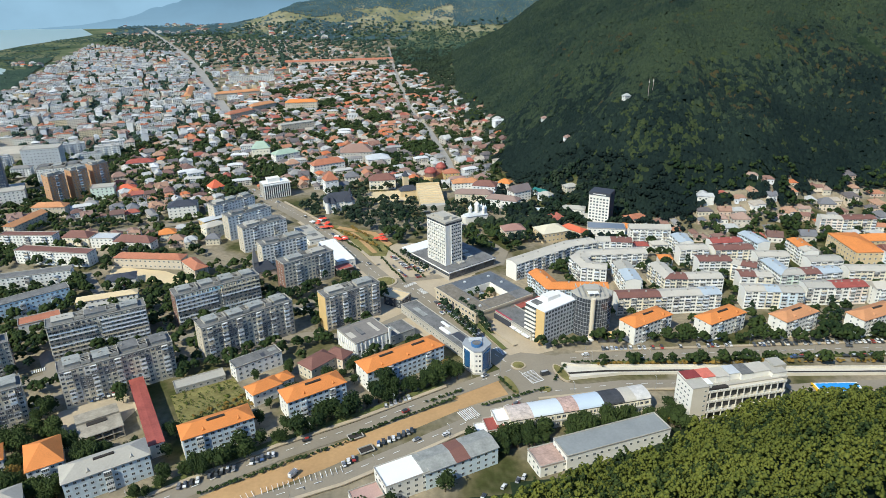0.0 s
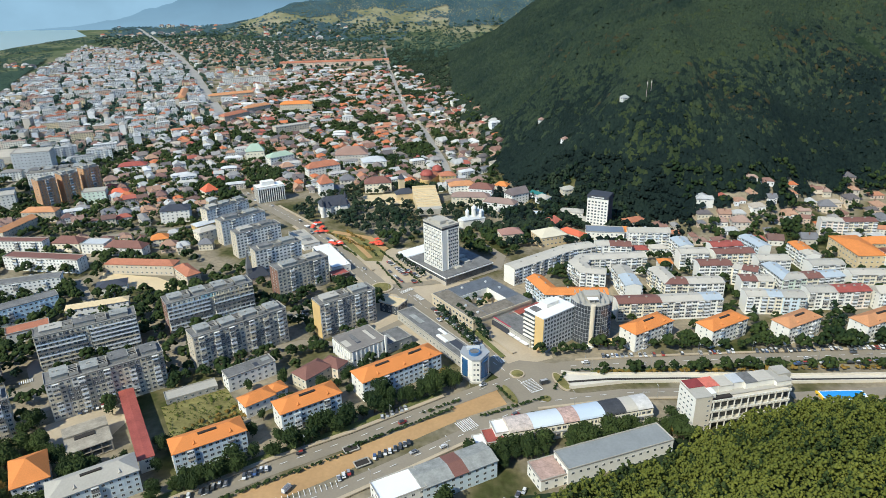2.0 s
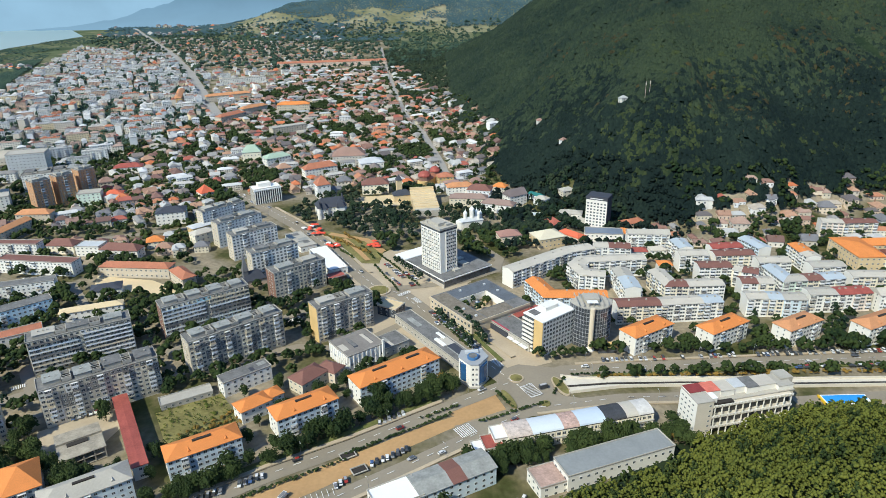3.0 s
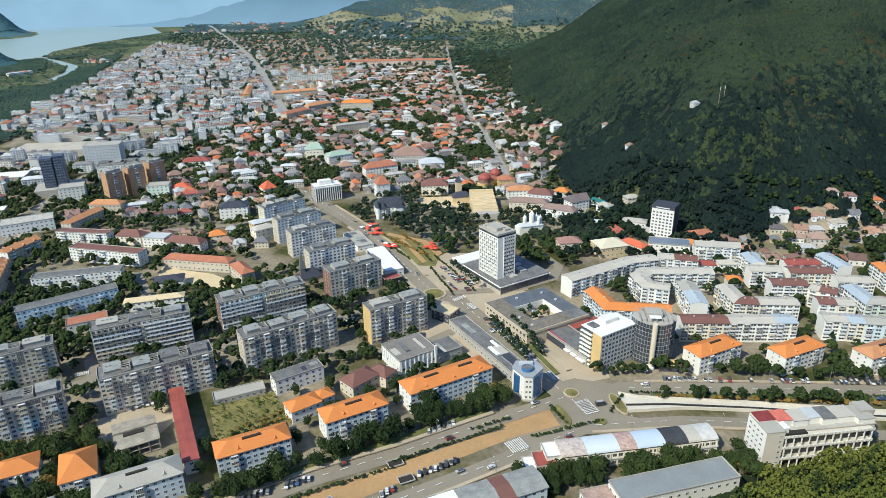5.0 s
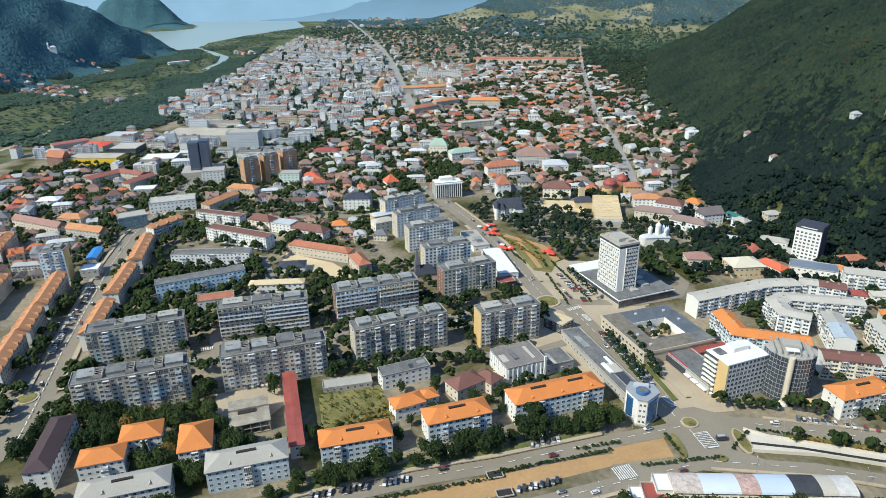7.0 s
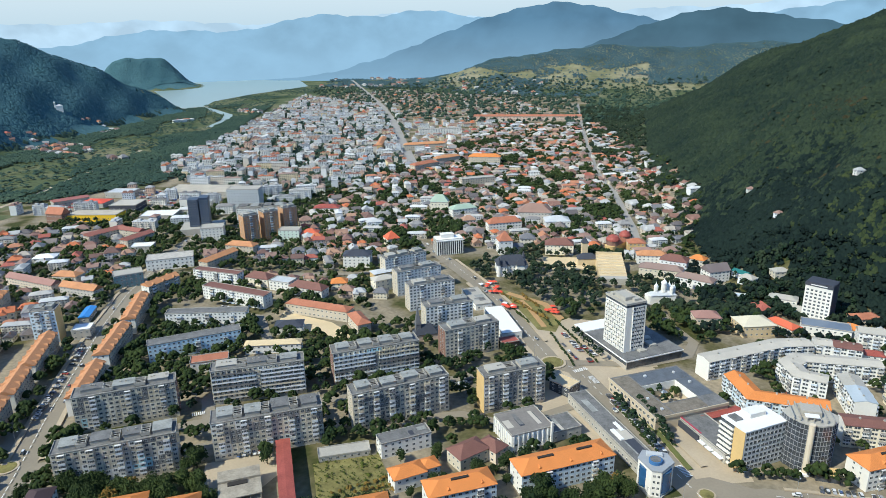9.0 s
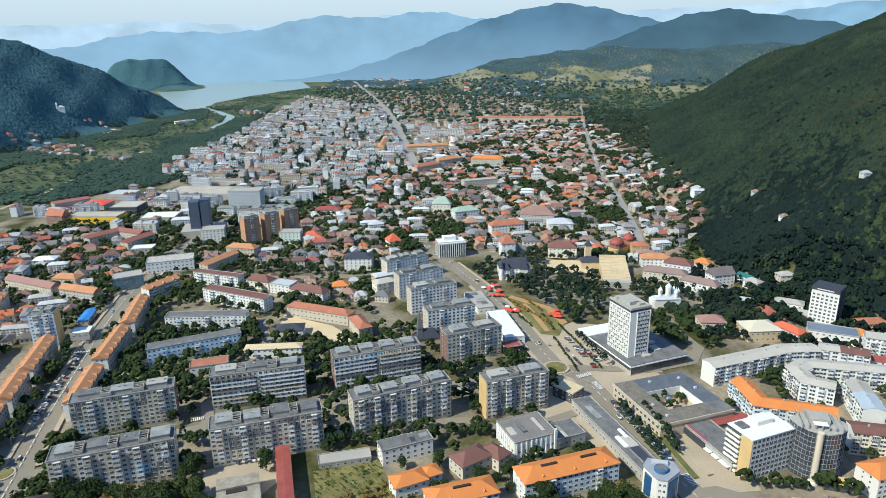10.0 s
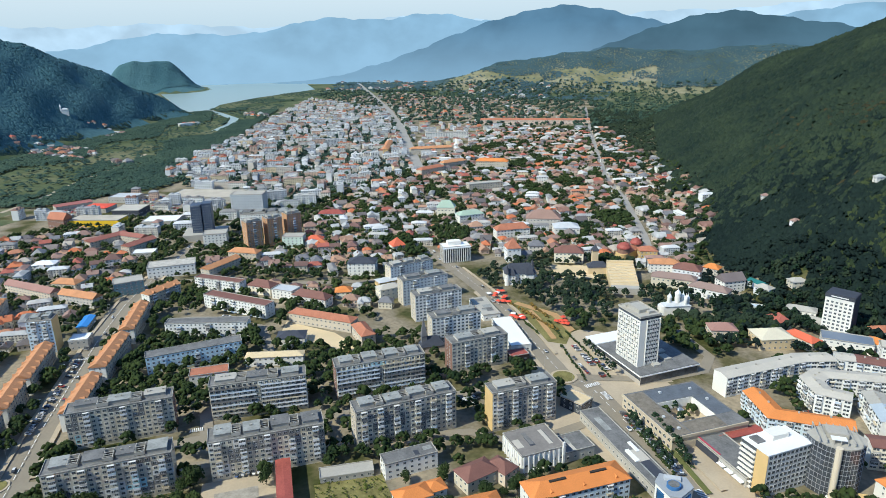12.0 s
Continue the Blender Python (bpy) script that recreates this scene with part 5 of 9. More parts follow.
    ("red_church", -731, 228, 0, 26, 14, 12, "brick-red church with steep dark red roofs", "church", GABLE_BROWN, TILE_OLD, "gable", 8, 2),
    ("row_house", -555, 22, -8, 66, 11, 8, "terrace of houses with pinkish brown roofs", "terrace", HOUSE_WALL, mat("pink_brown_roof", (0.34, 0.19, 0.155)), "gable", 4, 3),
    ("row_house", -491, 15, -4, 42, 11, 9, "terrace of houses with tan and rust roofs", "terrace", HOUSE_WALL, TILE_STREET, "gable", 4, 3),
    ("orange_roof_house", -533, 42, 6, 26, 12, 8, "house with an orange tiled hipped roof", "house", HOUSE_WALL, TILE_STREET, "hip", 4, 2),
    ("white_roof_house", -606, 86, 25, 22, 14, 7, "house with a bright white hipped roof", "house", WHITE, SHINE, "hip", 3, 2),
    ("red_warehouse", -800, 318, 59, 48, 20, 7, "warehouse with a faded maroon sheet roof", "warehouse", CONCRETE, mat("faded_maroon", (0.34, 0.13, 0.11), 0.7, 0.2), "gable", 2, 1),
    ("orange_block", -425, 885, 29, 90, 16, 12, "long block with a rust-orange tiled roof", "block", PANEL_WARM, TILE_STREET, "hip", 4, 3),
    ("orange_block", -336, 738, 51, 54, 14, 12, "long block with a rust-orange tiled roof", "block", PANEL_WARM, TILE_STREET, "hip", 4, 3),
    ("orange_block", -358, 668, 59, 56, 15, 12, "long block with a faded rust-orange roof", "block", PANEL_WARM, TILE_OLD, "hip", 4, 3),
    ("orange_block", -531, 905, 106, 120, 14, 12, "long block with rust-orange roof along the boulevard", "block", GABLE_TAN, TILE_STREET, "hip", 4, 4),
    ("white_long_block", -456, 1110, 26, 105, 14, 14, "long white apartment block along the boulevard", "block", WHITE, CONCRETE, "flat", 1, 5),
    ("cream_block", -235, 555, 34, 56, 15, 14, "long cream apartment block with flat roof", "block", PANEL_WARM, CONCRETE, "flat", 1, 5),
    ("green_roof_block", -214, 378, 37, 34, 16, 10, "white building with pale green sheet roof", "building", WHITE, mat("pale_green_sheet", (0.36, 0.46, 0.36), 0.6, 0.15), "hip", 5, 3),
    ("red_roof_hall", -148, 322, 30, 42, 14, 10, "hall with bright rust-red tiled roof", "hall", WHITE, TILE_OLD, "hip", 6, 3),
    ("maroon_block", -268, -252, 118, 44, 12, 12, "apartment house with a dark maroon sheet roof", "block", PANEL_WHITE, mat("dark_maroon", (0.075, 0.05, 0.052), 0.8, 0.2), "hip", 3, 4),
    ("stone_church_hall", -130, 232, 25, 15, 14, 15, "pale church hall with a steep brown pyramid roof", "church", HOUSE_WALL, TILE_OLD, "hip", 9, 3),
    ("timbered_inn", -72, 244, 8, 30, 16, 11, "inn with dark timbering and a steep brown roof", "inn", PANEL_CREAM, TILE_BROWN, "hip", 6, 3),
    ("slate_roofed_flats", -271, 156, 14, 28, 18, 13, "white four-storey flats with a dark slate roof", "flats", WHITE, SLATE, "hip", 4, 4),
    ("mansard_terrace", -283, 68, -8, 36, 12, 8, "terrace with a dark brown mansard roof", "terrace", HOUSE_WALL, TILE_BROWN, "hip", 5, 2),
    ("white_shop_house", -314, 76, -6, 22, 14, 9, "white shop house with a pale flat roof", "shop", WHITE, ROOF_PALE, "flat", 1, 3),
    ("mansard_house", -342, 82, -6, 26, 13, 8, "cream house with a faded brown mansard roof", "house", PANEL_CREAM, TILE_BROWN, "hip", 5, 2),
    ("red_roof_villa", -365, 234, 20, 20, 16, 7, "villa with a bright red sheet roof", "villa", HOUSE_WALL, mat("bright_red_roof", (0.62, 0.14, 0.07)), "hip", 5, 2),
    ("red_roof_villa", -262, 234, 40, 15, 15, 8, "villa with a bright red pyramid roof", "villa", PANEL_CREAM, mat("bright_red_roof", (0.62, 0.14, 0.07)), "hip", 8, 2),
    ("ochre_flats", -228, 116, 45, 22, 12, 11, "ochre and white flats beside a lane", "flats", GABLE_TAN, ROOF_PALE, "hip", 2, 3),
    ("white_flats", -221, 98, 45, 20, 12, 11, "white flats with a pale green roof edge", "flats", PANEL_CREAM, BEIGE_SHEET, "hip", 3, 3),
    ("orange_roof_house", -263, 92, 20, 15, 12, 6, "cream house with a bright orange tiled roof", "house", PANEL_CREAM, TILE_ORANGE, "hip", 4, 2),
    ("teal_flats", -386, 224, 15, 24, 16, 13, "pale teal flats with a flat grey roof", "flats", PANEL_MINT, CONCRETE, "flat", 1, 4),
    ("grey_glass_block", -520, 345, 16, 44, 24, 30, "grey office block with pale glass and a flat roof", "office", mat("grey_office_panels", (0.46, 0.48, 0.49), 0.6, 0.2), CONCRETE, "flat", 1, 8),
    ("red_roof_hall", -398, 350, 14, 34, 16, 8, "hall with a bright red sheet roof", "hall", WHITE, TILE_RED, "hip", 4, 2),
    ("green_domed_church", -250, 392, 12, 24, 14, 14, "church with a pale green sheet roof", "church", PANEL_CREAM, mat("pale_green_sheet", (0.36, 0.46, 0.36)), "hip", 9, 2),
    ("striped_roof_shop", -287, -80, 32, 26, 12, 8, "shop with a patchy rust-orange and white roof", "shop", WHITE, TILE_OLD, "flat", 1, 2),
]:
    built = plain_building(name, x, y, a, l, w, h, lab, cat, wall, rf, kind, rise, fl, windows=cat not in ("canopy",))
    if name == "grey_office":
        part("glazing", Shape().box(-l / 2 + 0.5, l / 2 - 0.5, -w / 2 - 0.12, -w / 2 - 0.02, 1, h - 2.5, 0), GLASS, built, "dark glazing between the fins")
        for i in range(13):
            part("fin", shared("office fin", lambda: Shape().box(-0.3, 0.3, -1.2, 0, 0, 15.5, 0).mesh("fin", [SHINE])), None, built, at=(-l / 2 + 0.8 + i * (l - 1.6) / 12, -w / 2 - 0.12, 0.6))
        part("roof_cabin", Shape().box(-8, 6, -2, 6, h + 0.3, h + 4.6, 0), WHITE, built)
        part("cornice", Shape().box(-l / 2 - 0.6, l / 2 + 0.6, -w / 2 - 1.6, -w / 2 - 0.02, h - 1.2, h - 0.2, 0), SHINE, built, "white cornice")
    if name == "exhibition_hall":
        for i in range(9):
            part("rib", shared("hall rib", lambda: Shape().box(-0.35, 0.35, -0.45, 0, 0, 10.2, 0).mesh("rib", [SHINE])), None, built, at=(-l / 2 + 1 + i * (l - 2) / 8, -w / 2 - 0.02, 0))
            g = part("rib", shared("hall rib", None), None, built, at=(-l / 2 - 0.02, -w / 2 + 1 + i * (w - 2) / 8, 0))
            g.rotation_euler.z = -math.pi / 2
        part("chimney", Shape().box(l / 2 - 3, l / 2 - 1.8, -w / 2 - 2.4, -w / 2 - 1.2, 0, 15, 0), WHITE, built, "tall pale chimney")
    if name in ("exhibition_hall", "shop_strip", "hall_annexe", "low_shops", "white_office"):
        rr = random.Random(int(x * 7 + y))
        for i in range(5):
            pl, pw = rr.uniform(0.08, 0.2) * l, rr.uniform(0.25, 0.6) * w
            px, py = rr.uniform(-0.38, 0.38) * l, rr.uniform(-0.2, 0.2) * w
            part("roof_patch", Shape().box(px - pl / 2, px + pl / 2, py - pw / 2, py + pw / 2, h + 0.304 + 0.01 * i, h + 0.36 + 0.01 * i, 0), rr.choice((ROOF_SHEET, ROOFGREY, BEIGE_SHEET, SLATE)), built, "newer roofing felt")
    if name == "metal_roofed_hall":
        part("roof_strip", Shape().hip(-3, 3.5, -w / 2, w / 2, h + 0.04, rise, 0, run=0, over=0.64), TILE_BROWN, built, "dull maroon strip of roof")


def open_workshop():
    b = thing("grey_workshop", -188, -198, 0, 34, "bare concrete workshop with open sides and stepped flat roof", "workshop")
    conc = mat("raw_concrete", (0.34, 0.30, 0.235), 0.95, 0.55, 0.2, 0.9)
    for z in (0.3, 3.6):
        part("floor_slab", Shape().box(-10.5, 10.5, -11, 11, z, z + 0.35, 0), conc, b)
    for x in (-10, -5, 0, 5, 10):
        for y in (-10.6, 0, 10.6):
            part("column", shared("shop column", lambda: Shape().box(-0.3, 0.3, -0.3, 0.3, 0, 6.9, 0).mesh("column", [conc])), None, b, at=(x, y, 0))
    # added black block: paints the dark inside seen through the open sides
    part("core_wall", Shape().box(-8, 8, -7.5, 9, 0.6, 6.9, 0), BLACK, b, "black block painting the shade inside the open floors")
    part("roof", Shape().box(-10.8, 10.8, -11.3, 2, 6.9, 7.4, 0).box(-10.8, 10.8, 2.02, 11.3, 6.9, 8.6, 0), conc, b)
    part("roof_hatch", Shape().box(-6, 4, -1.5, 1.6, 7.41, 7.9, 0), BLACK, b, "dark roof opening")
    take(-188, -198, 34, 22, 23)


open_workshop()


def skylights(name, x, y, ang, spots, z):
    """White roof lights in a row on a long low roof."""
    for u, v, l, w in spots:
        o = new(name, Shape().box(-l / 2, l / 2, -w / 2, w / 2, 0, 0.7, 0).mesh(name, [SHINE]))
        o.matrix_world = pose(x, y, z, 0, 0, ang) @ Matrix.Translation((u, v, 0))
        tagged(o, "white roof light on the grey shop roof", "roof light", "roof lights")


skylights("roof_light", -3, -97, -56, [(0, 3.2, 9, 2.0), (7, -2.0, 11, 2.4)], 6.5)


def slab_office():
    b = thing("slab_office", 70.4, -98.6, 0, 37.1, "eight-storey office slab with ochre end wall and white roof", "office")
    L, W, H = 29.3, 17.3, 25
    s = Shape()
    s.box(-L / 2, L / 2, -W / 2, W / 2, 0, H, 0)
    part("wall", s, mat("grey_white_cladding", (0.52, 0.53, 0.53), 0.8, 0.12), b)
    part("end_wall", Shape().box(-L / 2 - 0.12, -L / 2 - 0.003, -W / 2 - 0.1, -W / 2 + 7.5, 0, H, 0), GABLE_TAN, b, "ochre painted end wall")
    for k in range(8):
        z = 1.0 + k * 3.0
        s = Shape()
        s.box(-L / 2 - 1.2, -L / 2 - 0.01, -W / 2 + 7.6, W / 2, z, z + 0.9, 0)
        s.box(-L / 2 - 0.05, -L / 2 - 0.02, -W / 2 + 7.6, W / 2, z + 0.9, z + 3.0, 1)
        part("balcony", s, [WHITE, GLASS], b)
        part("window", window_row_mesh(L - 1, 2.6, 2.0, 1.9), None, b, "row of framed windows", kind="stuff", at=(0, -W / 2, z + 0.5))
    s = Shape()
    s.box(-L / 2 - 0.3, L / 2 + 0.3, -W / 2 - 0.3, W / 2 + 0.3, H, H + 0.5, 0)
    roof = part("roof", s, SHINE, b)
    part("roof_cabin", Shape().box(-3, 8, 0, 7, H + 0.5, H + 3.2, 0), WHITE, roof)
    part("roof_cabin", Shape().box(-12, -7, 1, 7, H + 0.5, H + 1.3, 0), ROOFGREY, roof)
    take(70.4, -98.6, 37, L, W)


slab_office()


def glass_tower():
    b = thing("glass_tower", 98, -95, 0, 0, "unfinished dark glass tower with cream front column and bare roof frame", "tower")
    H = 29
    pts = [(-13, 2), (-10.5, -4), (-6, -8.5), (-1, -10.5), (4, -10.5), (9, -8), (12.5, -4), (14, 2), (6, 11), (-4, 11)]
    part("wall", Shape().prism(pts, 0, H, 0), DARKGLASS, b)
    steel = mat("steel_grey", (0.34, 0.35, 0.37), 0.5, 0.2)
    for k in range(10):
        part("floor_edge", Shape().prism([(x * 1.012, y * 1.012) for x, y in pts], k * 2.9 + 2.6, k * 2.9 + 2.82, 0), steel, b)
    for (x0, y0), (x1, y1) in zip(pts, pts[1:8]):
        for f in (0.0, 0.33, 0.66):
            x, y = (x0 + (x1 - x0) * f) * 1.016, (y0 + (y1 - y0) * f) * 1.016
            part("mullion", shared("mullion", lambda: Shape().box(-0.07, 0.07, -0.07, 0.07, 0.5, 29, 0).mesh("mullion", [steel])), None, b, at=(x, y, 0))
    part("column", Shape().cyl(-1.2, -11.2, 1.6, 0, H + 1.2, 14), mat("cream_column", (0.66, 0.57, 0.43), 0.8, 0.1), b, "cream concrete front column")
    part("column_foot", Shape().cyl(-1.2, -11.6, 2.6, 0, 1.2, 14), SHINE, b)
    roof = part("roof", Shape().prism([(x * 1.03, y * 1.03) for x, y in pts], H, H + 0.6, 0), CONCRETE, b)
    for i in range(7):
        x = -9.5 + i * 3.2
        part("beam", shared("beam", lambda: Shape().box(-0.2, 0.2, -8, 9, 2.0, 2.4, 0).mesh("beam", [CONCRETE])), None, roof, at=(x, 0, H + 0.6))
        for y in (-7.6, 8.4):
            part("post", shared("post", lambda: Shape().box(-0.2, 0.2, -0.2, 0.2, 0, 2.0, 0).mesh("post", [CONCRETE])), None, roof, at=(x, y, H + 0.6))
    part("roof_cabin", Shape().box(-5, 5, -2, 6, H + 0.6, H + 3.8, 0), CONCRETE, roof)
    part("roof_sheet", Shape().box(-4, 3, -7.5, -3.5, H + 3.1, H + 3.25, 0), SHINE, roof, "white sheet over the roof frame")
    part("entrance", Shape().box(3, 15, -16, -9.2, 0, 4.2, 0).box(2.6, 15.4, -16.4, -9.2, 4.2, 4.7, 1), [DARKGLASS, GABLE_TAN], b, "low entrance with an ochre roof")
    take(98, -95, 0, 28, 24)


glass_tower()


def corner_office():
    b = thing("corner_office", 19, -138, 0, 4, "small white office with bowed blue glazing and round roof drum", "office")
    H = 15.5
    plan = [(-8.6, 1.5), (-2.6, -8.2), (2.2, -8.6), (8.8, 0.2), (6.2, 7.6), (-6.0, 8.2)]
    part("wall", Shape().prism(plan, 0, H, 0), WHITE, b)
    for (ax, ay), (bx, by), f0, f1 in ((plan[0], plan[1], 0.12, 0.62), (plan[2], plan[3], 0.10, 0.88)):
        dx, dy = bx - ax, by - ay
        l = math.hypot(dx, dy)
        nx, ny = dy / l, -dx / l
        n = 6
        for i in range(n):
            g = []
            for f in (i / n, (i + 1) / n):
                u, bow = f0 + (f1 - f0) * f, 0.12 + 1.3 * math.sin(math.pi * f)
                g.append((ax + dx * u + nx * bow, ay + dy * u + ny * bow))
            for f in ((i + 1) / n, i / n):
                u = f0 + (f1 - f0) * f
                g.append((ax + dx * u - nx * 0.1, ay + dy * u - ny * 0.1))
            part("glass_panel", Shape().prism(g, 2.6, H - 1.6, 0), BLUEGLASS, b, "dark blue bowed glazing")
    for k in range(4):
        w = part("window", window_row_mesh(4.2, 2.0, 1.3, 1.5), None, b, "pair of framed windows", at=((plan[1][0] + plan[2][0]) / 2, (plan[1][1] + plan[2][1]) / 2, 1.6 + 3.5 * k))
        w.rotation_euler.z = math.atan2(plan[2][1] - plan[1][1], plan[2][0] - plan[1][0])
    part("entrance", Shape().prism([(x * 1.12, y * 1.12) for x, y in plan[:4]] + [(4, 2), (-4, 2)], 0, 0.9, 0), CONCRETE, b, "stepped pale plinth")
    roof = part("roof", Shape().prism([(x * 1.04, y * 1.04) for x, y in plan], H, H + 0.9, 0), mat("blue_grey_roof", (0.33, 0.35, 0.37), 0.7, 0.15), b)
    part("roof_drum", Shape().cyl(-0.4, -1.2, 3.4, H + 0.9, H + 2.6, 20), mat("steel_blue_sheet", (0.06, 0.17, 0.36), 0.5, 0.1), roof, "blue roof drum")
    part("drum_top", Shape().cyl(-0.4, -1.2, 2.7, H + 2.6, H + 2.75, 20), ROOFGREY, roof)
    part("roof_plant", Shape().box(-4.5, 3.5, 3.2, 6.2, H + 0.9, H + 2.2, 0), ROOF_PALE, roof)
    take(19, -137, 34, 19, 17)


corner_office()


def towers():
    b = thing("white_hotel", 151.5, 113, 2.0, -29, "white ten-storey hotel with small square windows at the wooded slope", "hotel")
    L, W, H = 20, 16, 32
    part("wall", Shape().box(-L / 2, L / 2, -W / 2, W / 2, 0, H, 0), WHITE, b)
    s = Shape()
    s.box(-L / 2 - 0.4, L / 2 + 0.4, -W / 2 - 0.4, W / 2 + 0.4, H - 2.6, H, 0)
    part("top_storey", s, SLATE, b, "dark top storey")
    part("roof", Shape().box(-L / 2, L / 2, -W / 2, W / 2, H, H + 0.5, 0), SLATE, b)
    part("sign", Shape().box(-6, 6, -W / 2 - 0.55, -W / 2 - 0.42, H - 1.7, H - 0.9, 0), FRAME, b, "pale unreadable sign band")
    part("side_wall", Shape().box(L / 2 + 0.005, L / 2 + 0.3, -W / 2, W / 2, 0, H - 2.65, 0), SLATE, b, "dark clad side wall")
    for k in range(9):
        part("window", window_row_mesh(L - 1, 3.0, 1.9, 1.7), None, b, "row of framed windows", kind="stuff", at=(0, -W / 2, 1 + k * 3.0))
        g = part("window", window_row_mesh(W - 2, 5.0, 1.2, 1.5), None, b, "row of framed windows", kind="stuff", at=(-L / 2, 0, 1 + k * 3.0))
        g.rotation_euler.z = -math.pi / 2
    take(151.5, 113, 16, 22, 20)
    plain_building("hotel_annexe", 151, 86, -10, 34, 16, 8, "low annexe with dark blue-grey sheet roof", "building", WHITE, mat("blue_grey_sheet", (0.16, 0.20, 0.26), 0.5, 0.1), "flat", 1, 2)
    b = thing("dark_tower", -512, 232, 0, 28, "dark glass office tower of two joined slabs", "tower")
    for x0, x1, y0, y1, h in ((-13, -1, -8, 8, 42), (0.5, 11, -9, 7, 44)):
        t = part("tower_slab", Shape().box(x0, x1, y0, y1, 0, h, 0), mat("navy_cladding", (0.040, 0.062, 0.105), 0.4, 0.2), b)
        for k in range(13):
            part("window", window_row_mesh(x1 - x0 - 1, 2.2, 1.2, 1.2), None, t, "row of framed windows", kind="stuff", at=((x0 + x1) / 2, y0, 3 + k * 3.1))
    part("base", Shape().box(-24, 26, -18, 18, 0, 8, 0), CONCRETE, b)
    take(-512, 232, 28, 52, 40)


towers()


def bank_works():
    """The long concrete works with stepped fins below the wooded spur, and its curved neighbour."""
    b = thing("concrete_works", 158, -184, 0, 11.9, "pale concrete office slab with vertical fins and red roof patches", "office")
    L, W, H = 60, 15, 23
    pale = mat("pale_concrete", (0.62, 0.56, 0.46), 0.9, 0.15)
    part("end_tower", Shape().box(-L / 2, -L / 2 + 9.5, -W / 2 - 0.6, W / 2, 0, H, 0), pale, b, "plain beige stair tower with white end wall")
    part("end_wall", Shape().box(-L / 2 - 0.15, -L / 2 - 0.004, -W / 2 - 0.6, W / 2, 0, H, 0), WHITE, b)
    part("wall", Shape().box(-L / 2 + 9.52, L / 2, -W / 2 + 3.2, W / 2, 0, H - 3.6, 0), pale, b)
    part("glazing", Shape().box(-L / 2 + 9.6, L / 2 - 2, -W / 2 + 3.0, -W / 2 + 3.18, 0.5, H - 5, 0), GLASS, b, "dark glazing behind the galleries")
    for z in (6.2, 12.6, 19.0):
        f = part("gallery", Shape().box(-L / 2 + 9.52, L / 2 - 3, -W / 2 - 0.6, -W / 2 + 3.0, z - 0.35, z, 0).box(-L / 2 + 9.52, L / 2 - 3, -W / 2 - 0.7, -W / 2 - 0.45, z, z + 1.25, 1), [pale, WHITE], b, "gallery with a white slatted parapet")
        for i in range(24):
            part("slat", shared("gallery slat", lambda: Shape().box(-0.22, 0.22, -0.2, 0, 0.15, 1.1, 0).mesh("slat", [pale])), None, f, at=(-L / 2 + 10.5 + i * 1.95, -W / 2 - 0.7, z))
        for i in range(12):
            part("column", shared("gallery column", lambda: Shape().box(-0.22, 0.22, -0.25, 0.25, -5.9, -0.36, 0).mesh("column", [WHITE])), None, f, at=(-L / 2 + 11 + i * 4.1, -W / 2 - 0.2, z))
    for k in range(7):
        g = part("window", window_row_mesh(W - 2, 3.2, 1.6, 1.0), None, b, "row of framed windows", kind="stuff", at=(-L / 2 - 0.15, 0, 1.2 + 3.1 * k))
        g.rotation_euler.z = -math.pi / 2
        part("window", window_row_mesh(2.6, 2.4, 1.3, 1.0), None, b, "stair window", at=(-L / 2 + 7.6, -W / 2 - 0.6, 1.4 + 3.1 * k))
    part("roof", Shape().box(-L / 2 - 0.3, -L / 2 + 9.7, -W / 2 - 0.8, W / 2 + 0.3, H, H + 0.4, 0), CONCRETE, b)
    roof = part("roof", Shape().box(-L / 2 + 9.72, L / 2 + 0.3, -W / 2 + 2.8, W / 2 + 0.3, H - 3.6, H - 3.2, 0), CONCRETE, b)
    shed = mat("red_oxide_felt", (0.24, 0.045, 0.045), 0.8, 0.25, 0.4, 1.5)
    pink = mat("faded_red_membrane", (0.62, 0.17, 0.12), 0.75, 0.35, 0.25, 1.2)
    for x0, x1, y0, y1, z1, m, lab in ((-29.6, -20.6, 0.2, 7.4, H + 1.0, shed, "dark red roof patch"), (-20.4, -12.5, -1, 7.4, H + 0.9, pink, "bright red roof patch"), (-20.4, -17.6, -6.4, -1.2, H + 0.5, SHINE, "white roof hatch"), (-12.3, -4.2, -1.4, 7.4, H + 0.3, BEIGE_SHEET, "pale roof sheets"), (-4.0, 2.6, -0.6, 7.4, H + 0.7, ROOF_PALE, ""), (2.8, 9.8, -2.2, 7.4, H + 0.5, ROOFGREY, "dark roof felt"), (10.0, 20.6, -1.6, 7.4, H + 0.2, BEIGE_SHEET, ""), (20.8, 29.8, -3.8, 7.4, H - 0.6, CONCRETE, "")):
        part("roof_patch", Shape().box(x0, x1, y0, y1, (H + 0.4 if x1 < -20.4 else H - 3.2), z1, 1).box(x0 - 0.1, x1 + 0.1, y0 - 0.3, y1 + 0.1, z1, z1 + 0.2, 0), [m, WHITE], roof, lab)
    part("terrace_wall", Shape().box(-L / 2 + 10, -8, -W / 2 + 0.4, -W / 2 + 3.0, 19.1, 20.6, 0), BLACK, roof, "near-black block along the terrace")
    part("roof_cabin", Shape().box(L / 2 - 5, L / 2 + 3, 1, 9, 0, H + 0.6, 0), CONCRETE, roof, "grey stair head with a flat roof")
    take(158, -184, 12, L, W)
